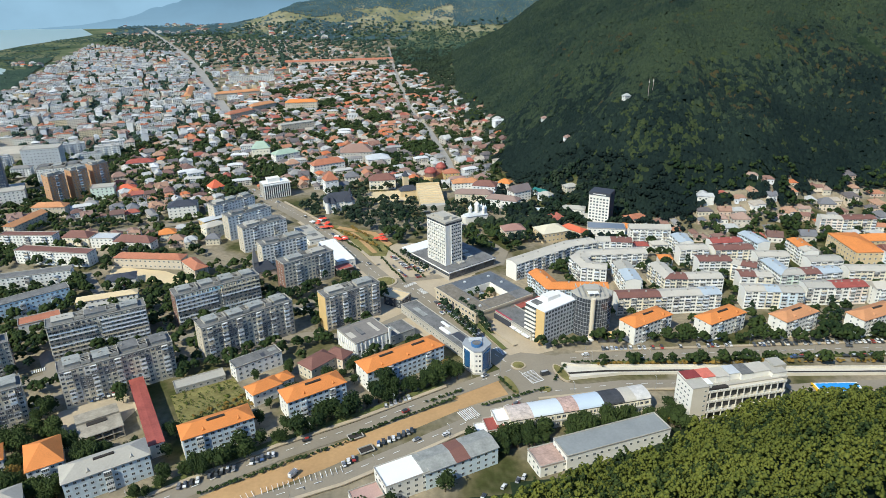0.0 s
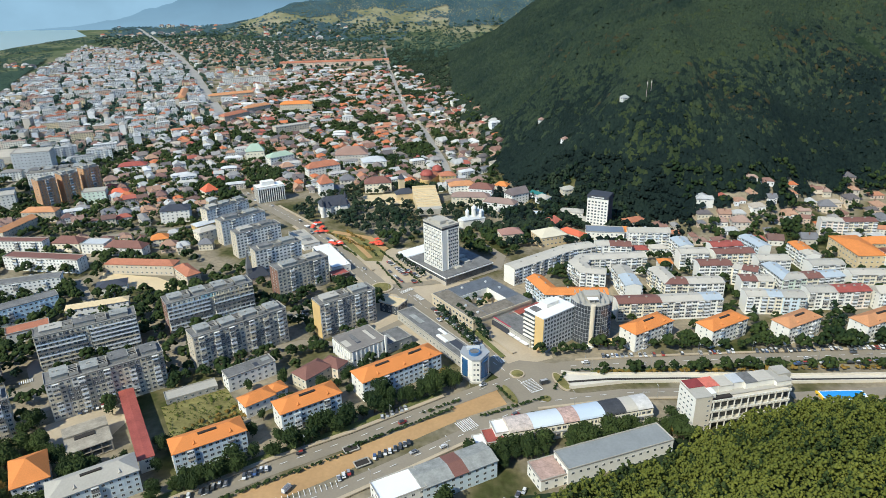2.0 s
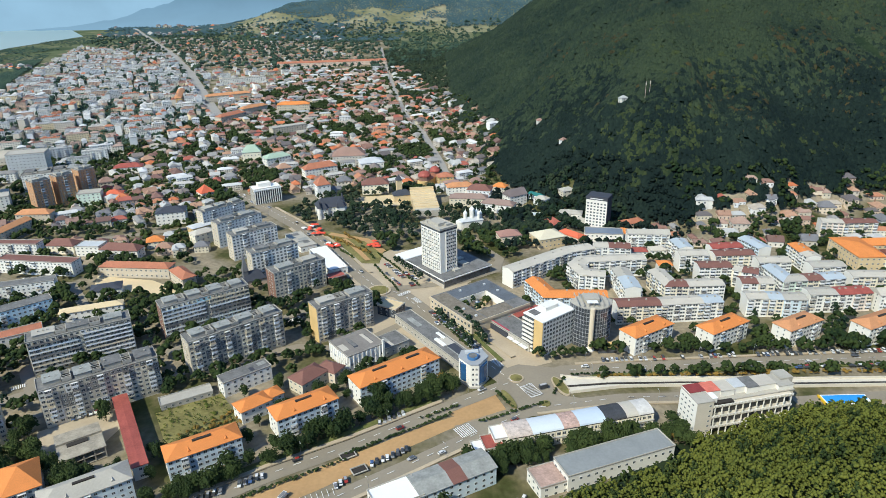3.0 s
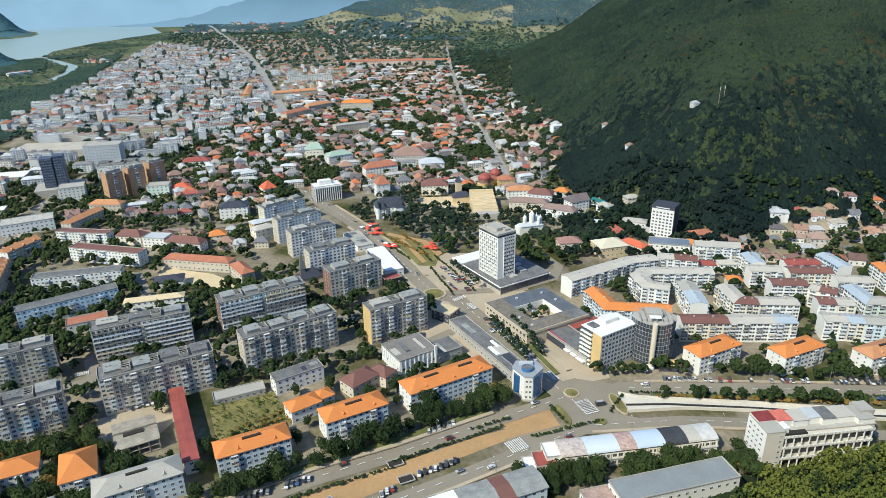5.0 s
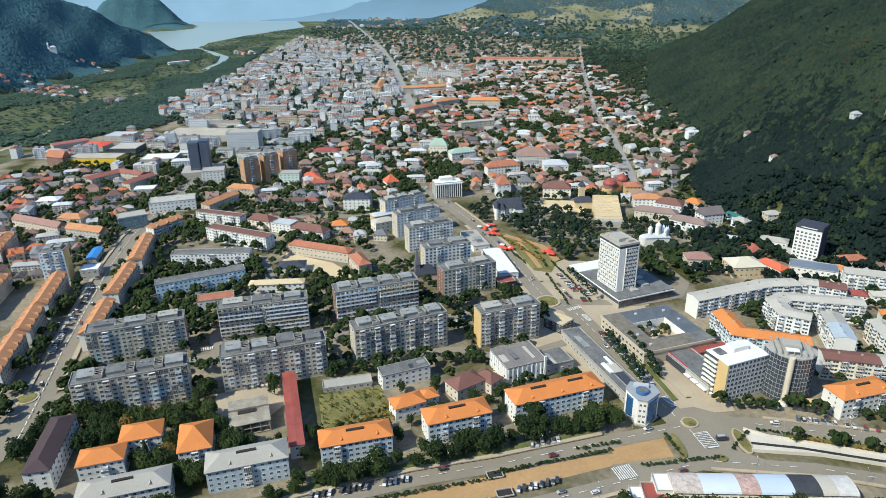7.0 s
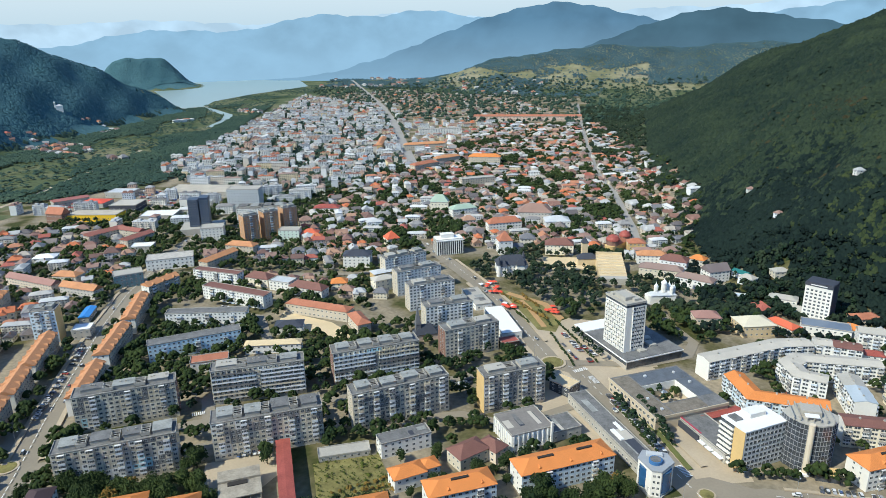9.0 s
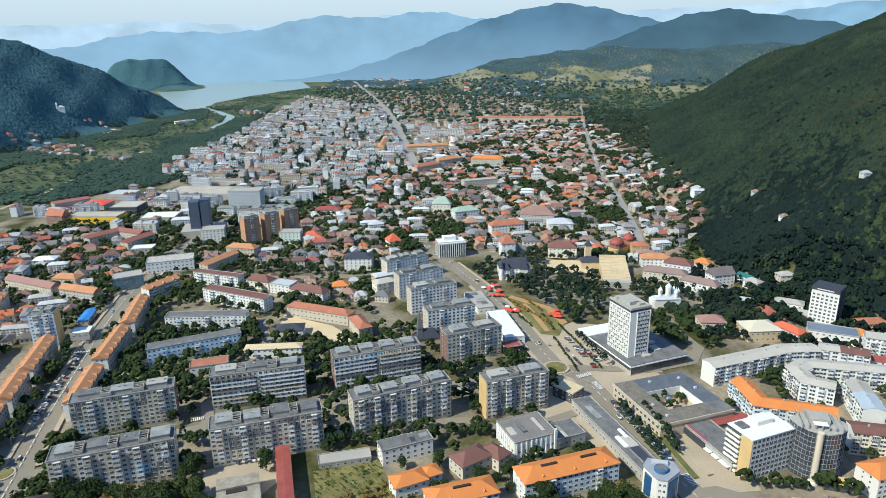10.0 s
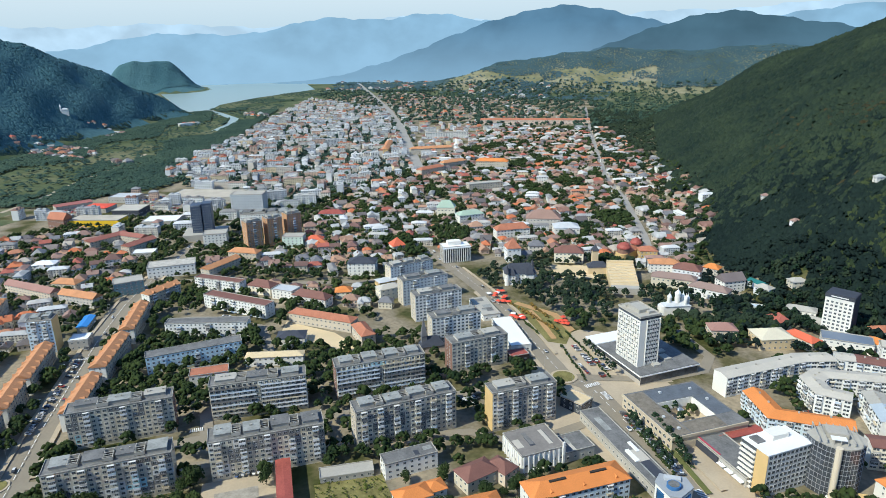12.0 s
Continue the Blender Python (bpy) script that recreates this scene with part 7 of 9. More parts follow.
def make_tree(k, rnd, many=330):
    """Trunk with limbs, and a crown of leaf clumps with gaps; the last kinds are conifers."""
    conifer = k >= 6
    h = rnd.uniform(9, 14) if not conifer else rnd.uniform(11, 16)
    w = h * (rnd.uniform(0.30, 0.42) if not conifer else 0.17)
    t, c = Shape(), Shape()
    t.cyl(0, 0, 0.28, -0.3, h * 0.55, 7, 0, 0.12)
    for i in range(5):
        a, l, z = i * 1.26 + rnd.uniform(-0.4, 0.4), w * 0.7, h * rnd.uniform(0.28, 0.5)
        dx, dy = math.cos(a), math.sin(a)
        t.add([(0.1 * dy, -0.1 * dx, z), (-0.1 * dy, 0.1 * dx, z), (dx * l, dy * l, z + l * 0.6), (0, 0, z + 0.3)], [(0, 1, 2), (1, 3, 2), (3, 0, 2)], 0)
    lobes = [(rnd.uniform(-0.5, 0.5) * w, rnd.uniform(-0.5, 0.5) * w, h * rnd.uniform(0.45, 0.8), w * rnd.uniform(0.45, 0.75)) for _ in range(7)]
    for x, y, z, r in () if conifer else lobes:
        clump(c, x, y, z, r * 0.82, rnd)
    for i in range(many):
        if conifer:
            f = rnd.random() ** 0.7
            z, r = h * (1.0 - 0.88 * f), w * f * rnd.uniform(0.5, 1.05)
            a = rnd.uniform(0, 6.28)
            clump(c, r * math.cos(a), r * math.sin(a), z, h * 0.05 * rnd.uniform(0.7, 1.3), rnd)
        else:
            x, y, z, r = rnd.choice(lobes)
            d = Vector((rnd.gauss(0, 1), rnd.gauss(0, 1), rnd.gauss(0.25, 0.9))).normalized() * r * rnd.uniform(0.6, 1.05)
            clump(c, x + d.x, y + d.y, max(h * 0.2, z + d.z), w * rnd.uniform(0.08, 0.16), rnd)
    leaf = NEEDLE if conifer else (LEAF_GOLD if k == 5 else LEAF)
    return t.mesh("trunk", BARK), c.mesh("crown", leaf)


tr = random.Random(5)
TREES = [make_tree(k, tr) for k in range(9)]


def tree(x, y, k, size=1.0):
    TREE_SITES.append((x, y, k, size))


def put_tree(x, y, k, size=1.0, group="town trees"):
    t, c = TREES[k]
    o = new("tree", t)
    o.matrix_world = pose(x, y, gz(x, y), 0, 0, (x * 37 + y * 11) % 360) @ Matrix.Scale(size, 4)
    tagged(o, ["broad green tree with dense rounded crown", "broad green street tree beside a road", "dark green leafy tree between blocks", "spreading green tree with uneven crown", "leafy green garden tree with uneven crown", "yellowing autumn tree with thin crown", "tall dark green conifer with pointed top", "slim dark green spruce with pointed top", "tall pointed dark green conifer"][k], "tree", group)
    part("crown", c, None, o)


def sow_trees(poly, gap, seed, odds=0.6, r=2.0, conifers=0.1, size=(0.55, 1.0)):
    rnd = random.Random(seed)

    def put(x, y, a, k):
        tree(x, y, 6 + k % 3 if rnd.random() < conifers else (5 if rnd.random() < 0.05 else k % 5), rnd.uniform(*size))
    fill(poly, gap, put, seed, 30, 0.45, r, odds)


def row_trees(pts, every, seed, size=(0.6, 0.95), wobble=2.0):
    rnd = random.Random(seed)
    for (ax, ay), (bx, by) in zip(pts, pts[1:]):
        n = max(1, int(math.hypot(bx - ax, by - ay) / every))
        for i in range(n):
            f = (i + rnd.random() * 0.6) / n
            x, y = ax + (bx - ax) * f + rnd.uniform(-wobble, wobble), ay + (by - ay) * f + rnd.uniform(-wobble, wobble)
            if free(x, y, 1.0):
                tree(x, y, rnd.choice((0, 1, 2, 3, 4)), rnd.uniform(*size))


row_trees([(-150, -250), (-110, -226), (-70, -196), (-25, -168), (10, -150)], 5.0, 1, (0.7, 1.1), 3.5)
row_trees([(-285, -222), (-235, -190), (-205, -180), (-170, -170)], 7, 2, (0.8, 1.15), 4)
row_trees([(-40, -262), (-5, -243), (20, -215), (35, -205), (110, -188), (125, -185)], 6, 3, (0.7, 1.05), 3.5)
row_trees([(115, -114), (200, -112), (300, -110), (420, -106)], 6, 4, (0.6, 1.05), 4)
row_trees([(90, -142), (200, -140), (330, -140)], 16, 5, (0.4, 0.6), 1.5)
row_trees([(58, -118), (75, -116), (112, -110)], 5, 6, (0.6, 0.9), 2)
row_trees([(-385, -90), (-350, -150), (-325, -190)], 8, 7, (0.6, 0.9), 2)
row_trees([(-366, -60), (-330, -120), (-305, -175)], 7, 8, (0.8, 1.1), 5)
sow_trees([(-340, -200), (-300, -160), (-250, -225), (-300, -262), (-345, -240)], 7, 73, 0.6, 1.2, 0.05, (0.7, 1.05))
sow_trees([(-112, 122), (-60, 150), (-30, 150), (-18, 90), (-40, 60), (-52, 72), (-80, 112)], 7.5, 21, 0.9, 1.5, 0.35, (0.9, 1.35))
sow_trees([(-150, 165), (-135, 200), (-60, 165), (-110, 130)], 9, 22, 0.8, 1.5, 0.3, (0.8, 1.2))
sow_trees([(10, 70), (150, 60), (125, 150), (95, 190), (0, 170)], 7.5, 23, 0.8, 1.2, 0.35, (0.8, 1.25))
sow_trees([(-330, -240), (-60, -100), (-40, -40), (-120, 40), (-300, 0), (-420, -70)], 7.6, 24, 0.85, 1.2, 0.05, (0.75, 1.15))
sow_trees([(-420, -60), (-250, -10), (-200, 60), (-330, 60), (-440, 60)], 9.5, 25, 0.75, 1.5, 0.05, (0.7, 1.1))
sow_trees([(60, -100), (420, -100), (430, 60), (150, 70), (60, 30)], 10, 26, 0.65, 1.5, 0.15, (0.5, 0.85))
sow_trees([(-200, -260), (-60, -170), (10, -120), (-40, -105), (-150, -160), (-260, -230)], 8.5, 27, 0.7, 1.2, 0.02, (0.6, 1.0))


def stuff_trees(name, pts, m, label, many=9, height=(6, 11), seed=1, slim=0.34, canopy=0.0, hug=0.8, tight=1.0, cone=False):
    """A wood or scattered far trees as one mesh of leaf clumps."""
    rnd = np.random.default_rng(seed)
    P = np.array(pts, float)
    n = len(P)
    if not n:
        return
    H = rnd.uniform(*height, n)
    W = H * slim * rnd.uniform(0.8, 1.25, n)
    k = n * many
    own = np.repeat(np.arange(n), many)
    d = rnd.normal(size=(k, 3))
    d /= np.linalg.norm(d, axis=1)[:, None]
    d[:, 2] = np.abs(d[:, 2]) * 0.9 - 0.25
    c = np.stack([P[own, 0] + d[:, 0] * W[own] * 0.75, P[own, 1] + d[:, 1] * W[own] * 0.75, P[own, 2] + H[own] * (0.33 + 0.24 * d[:, 2] if canopy else 0.55 + 0.36 * d[:, 2])], 1)
    r = W[own] * rnd.uniform(0.75, 1.25, k) * (0.20 + 0.95 / math.sqrt(many)) * tight
    gx, gy = np.zeros(k), np.zeros(k)
    if cone:
        rho = np.sqrt(rnd.random(k))
        side = rnd.uniform(0, 6.28, k)
        c = np.stack([P[own, 0] + np.cos(side) * rho * W[own], P[own, 1] + np.sin(side) * rho * W[own], P[own, 2] + H[own] * (0.96 - 0.62 * rho ** 1.4 - 0.1 * rnd.random(k))], 1)
    if canopy:
        gx, gy = (ground_z(P[:, 0] + 4, P[:, 1]) - ground_z(P[:, 0] - 4, P[:, 1]))[own] / 8, (ground_z(P[:, 0], P[:, 1] + 4) - ground_z(P[:, 0], P[:, 1] - 4))[own] / 8
        c[:, 2] += gx * (c[:, 0] - P[own, 0]) + gy * (c[:, 1] - P[own, 1])
        gx, gy = hug * gx + rnd.normal(0, 0.23 * canopy, k), hug * gy + rnd.normal(0, 0.23 * canopy, k)
    base = np.array([(1, 0, 0), (0, 1, 0), (-1, 0, 0), (0, -1, 0), (0, 0, canopy or 0.95), (0, 0, -0.6)], float)
    tw = rnd.uniform(0, 6.28, k)
    co, si = np.cos(tw)[:, None], np.sin(tw)[:, None]
    sc = rnd.uniform(0.7, 1.25, (k, 6))
    bx, by = base[:, 0] * co - base[:, 1] * si, base[:, 0] * si + base[:, 1] * co
    V = np.stack([c[:, :1] + bx * sc * r[:, None], c[:, 1:2] + by * sc * r[:, None], c[:, 2:] + (base[:, 2] + gx[:, None] * bx + gy[:, None] * by) * sc * r[:, None]], 2).reshape(-1, 3)
    f = np.array([(0, 1, 4), (1, 2, 4), (2, 3, 4), (3, 0, 4), (1, 0, 5), (2, 1, 5), (3, 2, 5), (0, 3, 5)][:4 if canopy else 8])
    F = (f[None] + 6 * np.arange(k)[:, None, None]).reshape(-1, 3)
    me = bpy.data.meshes.new(name)
    me.vertices.add(len(V)), me.loops.add(len(F) * 3), me.polygons.add(len(F))
    me.vertices.foreach_set("co", V.ravel())
    me.loops.foreach_set("vertex_index", F.ravel().astype(np.int32))
    me.polygons.foreach_set("loop_start", np.arange(0, len(F) * 3, 3, dtype=np.int32))
    me.polygons.foreach_set("use_smooth", np.ones(len(F), bool))
    me.update(calc_edges=True)
    me.materials.append(m)
    tagged(new(name, me), label, "trees", kind="stuff")


def scatter(poly, gap, seed, keep):
    rnd = np.random.default_rng(seed)
    xs, ys = [p[0] for p in poly], [p[1] for p in poly]
    X, Y = np.meshgrid(np.arange(min(xs), max(xs), gap), np.arange(min(ys), max(ys), gap))
    X, Y = (X + rnd.uniform(-0.5, 0.5, X.shape) * gap).ravel(), (Y + rnd.uniform(-0.5, 0.5, Y.shape) * gap).ravel()
    Z = ground_z(X, Y)
    go = keep(X, Y, Z, rnd.random(X.shape))
    return [(x, y, z) for x, y, z in zip(X[go], Y[go], Z[go]) if inside(x, y, poly) and free(x, y, 1.5)]


def wooded(X, Y, Z, q):
    return Z > np.where(X < 250, 3.5, 16)


for x, y, k, size in ((24, -44, 7, 0.75), (30, -50, 0, 0.5), (18, -50, 1, 0.45), (34, -42, 2, 0.5), (26, -56, 6, 0.6)):
    tree(x, y, k, size)
for x, y, n, wide in ((40, 150, 14, 12), (68, 142, 9, 9), (8, 160, 5, 5), (118, 150, 6, 8), (100, 118, 8, 10), (125, 112, 7, 9)):
    for i in range(n):
        tree(x + hr.uniform(-wide, wide), y + hr.uniform(-wide, wide) * 0.7, hr.choice((6, 7, 8, 8)), hr.uniform(1.0, 1.35))
for x, y, n, wide in ((40, 92, 22, 12), (52, 70, 12, 9), (80, 108, 12, 9), (108, 100, 8, 8), (140, 95, 6, 8), (158, 118, 10, 10), (30, 60, 7, 6)):
    for i in range(n):
        x1, y1 = x + hr.uniform(-wide, wide), y + hr.uniform(-wide, wide)
        if free(x1, y1, 0.8):
            tree(x1, y1, hr.choice((0, 1, 2, 3, 4)), hr.uniform(0.8, 1.15))
sow_trees([(-135, 140), (-25, 130), (5, 165), (0, 250), (-100, 255), (-150, 200)], 7.5, 74, 0.7, 1.0, 0.2, (0.8, 1.2))
sow_trees([(85, 118), (172, 98), (190, 150), (140, 205), (92, 205)], 6.0, 71, 0.9, 0.8, 0.45, (0.8, 1.15))
sow_trees([(22, 48), (62, 40), (75, 70), (58, 112), (30, 110), (20, 80)], 6.5, 72, 0.75, 0.8, 0.2, (0.8, 1.15))
sow_trees([(12, -224), (60, -203), (132, -198), (126, -190), (60, -200), (8, -216)], 6, 75, 0.8, 0.8, 0.0, (0.55, 0.9))
for x0, x1 in ((152, 173), (203, 226), (253, 280), (308, 338)):
    sow_trees([(x0, -118), (x1, -117), (x1, -92), (x0, -94)], 6, 76 + x0, 0.85, 1.2, 0.05, (0.75, 1.1))
sow_trees([(-60, -181), (-42, -162), (2, -140), (12, -150), (-22, -170)], 6.4, 101, 0.7, 0.8, 0.0, (0.8, 1.15))
sow_trees([(-146, -236), (-104, -210), (-62, -184), (-54, -190), (-95, -217), (-136, -243)], 6.4, 102, 0.65, 0.8, 0.0, (0.75, 1.1))
sow_trees([(10, -212), (40, -206), (118, -193), (124, -202), (66, -210), (14, -226)], 5.0, 103, 0.9, 0.8, 0.0, (0.7, 1.05))
sow_trees([(118, -196), (130, -190), (134, -206), (122, -212)], 5.0, 104, 0.95, 0.8, 0.0, (0.8, 1.1))
sow_trees([(-292, -232), (-262, -214), (-205, -196), (-196, -214), (-245, -240), (-285, -262)], 5.6, 105, 0.9, 0.8, 0.0, (0.8, 1.2))
sow_trees([(-222, -238), (-186, -216), (-160, -222), (-190, -256), (-216, -250)], 5.4, 106, 0.9, 0.8, 0.0, (0.8, 1.15))
sow_trees([(-300, -275), (-255, -280), (-190, -262), (-150, -262), (-160, -285), (-300, -300)], 6, 107, 0.8, 0.8, 0.0, (0.8, 1.15))
for (ax, ay), (bx, by), n in (((8, -56), (30, -100), 9), ((-4, -60), (20, -108), 9), ((-40, 38), (-14, -6), 7)):
    for i in range(n):
        tree(ax + (bx - ax) * (i + 0.5) / n, ay + (by - ay) * (i + 0.5) / n, 6 + i % 3, 0.28 + 0.04 * (i % 3))
for i in range(9):
    tree(98 + i * 13 + 5 * math.sin(i * 2.3), -138.6 + 0.8 * math.sin(i * 1.7), 5 if i % 3 else 1, 0.42 + 0.1 * (i % 4))
TREE_SITES.sort(key=far_first)
for q in TREE_SITES[:300]:
    put_tree(*q)
stuff_trees("town_trees", [(x, y, gz(x, y)) for x, y, k, size in TREE_SITES[300:] if k < 6 and y < 97], LEAF, "green trees of yards and streets", 23, (8, 13), 51, 0.36)
stuff_trees("town_trees", [(x, y, gz(x, y)) for x, y, k, size in TREE_SITES[300:] if k < 6 and y >= 97], LEAF_DARK, "dark trees of parks below the hill", 23, (8, 13), 53, 0.36)
stuff_trees("town_conifers", [(x, y, gz(x, y)) for x, y, k, size in TREE_SITES[300:] if k >= 6], NEEDLE, "dark conifers of parks and gardens", 26, (11, 16), 52, 0.17)
HILL_HOUSES = ((206, 256, 20, 10), (130, 354, 10, 9), (144, 266, 40, 9))
for x, y, a, l in HILL_HOUSES:
    take(x, y - 1, a, l, 8, 0.5)
# the wooded spur below the camera
SPUR = [(0, -352), (345, -352), (345, -172), (180, -185), (0, -240)]
stuff_trees("forest", scatter(SPUR, 4.2, 31, lambda X, Y, Z, q: (Z > np.where(X < 125, 8.5, 3.0)) & (q < 0.7)), LEAF_SUN, "sunlit yellow-green broadleaf forest on a steep spur", 38, (8, 13), 3, 0.27, tight=0.72, cone=True)
stuff_trees("forest_conifers", scatter(SPUR, 6.0, 61, lambda X, Y, Z, q: (Z > np.where(X < 125, 8.5, 3.0)) & (q < 0.4)), LEAF, "dark conifers mixed into the spur forest", 24, (10, 14.5), 62, 0.18, tight=0.8, cone=True)
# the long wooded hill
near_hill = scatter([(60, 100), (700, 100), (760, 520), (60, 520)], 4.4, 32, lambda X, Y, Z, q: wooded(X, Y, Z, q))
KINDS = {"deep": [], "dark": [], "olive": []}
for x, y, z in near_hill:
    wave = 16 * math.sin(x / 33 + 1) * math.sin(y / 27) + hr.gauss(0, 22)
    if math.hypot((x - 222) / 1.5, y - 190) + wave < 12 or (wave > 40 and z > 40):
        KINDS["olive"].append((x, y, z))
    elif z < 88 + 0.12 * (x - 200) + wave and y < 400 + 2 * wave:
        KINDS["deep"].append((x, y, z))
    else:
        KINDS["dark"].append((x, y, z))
# the shaded low zone of the hill is painted by darker leaves
stuff_trees("forest", KINDS["deep"], LEAF_SHADE, "green forest low on the hillside, painted darker as in shade", 9, (8, 12), 4, 0.46, 0.95, tight=0.9)
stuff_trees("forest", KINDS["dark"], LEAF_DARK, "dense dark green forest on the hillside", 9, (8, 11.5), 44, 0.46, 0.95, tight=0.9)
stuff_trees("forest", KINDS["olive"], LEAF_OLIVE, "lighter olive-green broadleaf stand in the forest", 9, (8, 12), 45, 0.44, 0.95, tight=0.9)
stuff_trees("forest", scatter([(150, 150), (700, 150), (760, 700), (150, 700)], 11, 66, lambda X, Y, Z, q: (Z > 70) & (q < np.where(np.sin(X / 43) * np.sin(Y / 57 + X / 90) > 0.3, 0.6, 0.06))), LEAF_RUST, "rusty turning trees in the hillside forest", 6, (9, 12), 67, 0.40, 0.8)
far_hill = scatter([(30, 520), (900, 520), (900, 1500), (30, 1750)], 6.8, 33, lambda X, Y, Z, q: Z > 10)
stuff_trees("forest", far_hill, LEAF_DARK, "dense dark green forest along the ridge", 5, (8, 12), 5, 0.64, 0.9)
left_hill = scatter([(-1130, 420), (-1940, 420), (-1560, 1540), (-1500, 1600), (-1400, 1450), (-1180, 700)], 5.6, 34, lambda X, Y, Z, q: Z > 10)
stuff_trees("forest", left_hill, LEAF_FAR_HAZE, "dark forest on the hill beside the lake", 3, (4, 6), 6, 0.85, 0.6, hug=1.0)
stuff_trees("forest", scatter([(-2760, 2300), (-2350, 2150), (-2180, 2700), (-2500, 2850), (-2800, 2600)], 7, 64, lambda X, Y, Z, q: Z > 6), LEAF_FAR_HAZE, "dark forest on a flat-topped hill at the lake", 3, (4, 6), 65, 1.1, 0.5, hug=1.0)
stuff_trees("forest", scatter([(-1100, 2550), (900, 2400), (900, 3050), (-1100, 3050)], 8.5, 35, lambda X, Y, Z, q: (Z > 8) & ((np.sin(X / 41 + 1 + Y / 75) * np.sin(Y / 33 - X / 140) + 0.45 * np.sin(X / 97) > 0.42) & (q < 0.8) | (X > 50) | (Z > 80 + 0.03 * (X + 500) + 14 * np.sin(X / 70)) | (X < -950) | (q < 0.06))), LEAF_MEADOW_HAZE, "scattered dark woods on a meadow hill", 3, (7, 10), 7, 0.6, 0.7)
stuff_trees("town_trees", scatter([(-80, 850), (50, 560), (120, 520), (120, 1750), (-170, 1750)], 7.5, 91, lambda X, Y, Z, q: (Z < 14) & (q < 0.8)), LEAF_DARK, "trees at the foot of the long hill", 5, (7, 11), 92, 0.45)
VALLEY = [(-850, 300), (-1150, 250), (-1300, 420), (-1500, 1560), (-1330, 1900), (-1080, 1260), (-920, 910), (-790, 620), (-760, 470)]
BELT = lambda X, Y: np.sin(X / 62 + 0.9 + Y / 260) + 0.5 * np.sin(Y / 47 + X / 90)
stuff_trees("valley_trees", scatter(VALLEY, 6.5, 36, lambda X, Y, Z, q: (Z < 14) & (q < np.where(BELT(X, Y) > -0.35, 0.93, 0.12))), LEAF_VALLEY, "belts of green trees along the river", 4, (7, 12), 8, 0.48, 0.6)
stuff_trees("town_trees", scatter(OLD_TOWN, 6.5, 37, lambda X, Y, Z, q: q < np.where(GROVES(X, Y), 0.95, np.where(np.sin(X / 17) * np.sin(Y / 23) > 0.25, 0.9, 0.46))), LEAF, "green garden trees between the old-town houses", 8, (6, 11), 9, 0.42)
stuff_trees("town_trees", scatter([(-760, 130), (-690, 260), (-437, 500), (-200, 190), (-225, 60), (-330, 70), (-430, 0), (-460, -120), (-500, -190), (-620, -150)], 6.5, 38, lambda X, Y, Z, q: q < 0.6), LEAF, "green garden trees between the western houses", 8, (6, 11), 10, 0.42)
# the bluer valley leaf colour stands in for haze over these far trees
stuff_trees("town_trees", scatter(WHITE_TOWN, 9, 39, lambda X, Y, Z, q: q < 0.75), LEAF_VALLEY, "street trees between the far white blocks", 5, (7, 11), 11, 0.45)
stuff_trees("town_trees", scatter([(-640, 1330), (-150, 1330), (60, 1500), (300, 2500), (-1000, 2650), (-1500, 2500), (-1100, 1800)], 22, 40, lambda X, Y, Z, q: q < 0.6), LEAF_VALLEY, "far trees in the upper valley", 4, (9, 16), 12, 0.5)
# the same shade-darkened leaf colour carries on to the hill's foot
stuff_trees("town_trees", scatter([(60, 62), (480, 62), (520, 200), (250, 150), (120, 240), (60, 240)], 5.8, 41, lambda X, Y, Z, q: (q < 0.8) & (X < 235) & (Z < 45)), LEAF_SHADE, "garden trees on the lower slope", 9, (6, 12), 13, 0.40)
stuff_trees("town_trees", scatter([(60, 62), (480, 62), (520, 200), (250, 150), (120, 240), (60, 240)], 5.8, 41, lambda X, Y, Z, q: (q < 0.55) & (X >= 235) & (Z < 45)), LEAF, "green garden trees between the houses below the hill", 9, (6, 12), 14, 0.40)

# ---- lake, river, distance ----
LAKE = mat("lake_water", (0.25, 0.34, 0.345), 0.30, 0.05, 0.002, 0.05, spec=0.5, coords="World")
s = Shape()
s.v = [(x, y, 1.2) for x, y in [(-2257, 2325), (-1595, 1619), (-1520, 1551), (-1482, 1614), (-1590, 1838), (-1625, 2152), (-1612, 2373), (-1600, 2667), (-1876, 3107), (-2258, 3496), (-2742, 3766), (-3200, 3700), (-3300, 3200), (-2760, 2760), (-2560, 2640)]]
s.f, s.m = [tuple(range(len(s.v)))], [0]
me = s.mesh("water", LAKE)
if me.polygons[0].normal.z < 0:
    me.flip_normals()
tagged(new("water", me), "pale grey-green lake behind a dam", "lake", kind="structure")
lay("water_river", RIVER, 26, LAKE, 0.3, "narrow pale river", "river", 40)
lay("dam", [(-1540, 1540), (-1440, 1660)], 14, CONCRETE, 4.0, "pale concrete dam", "dam")


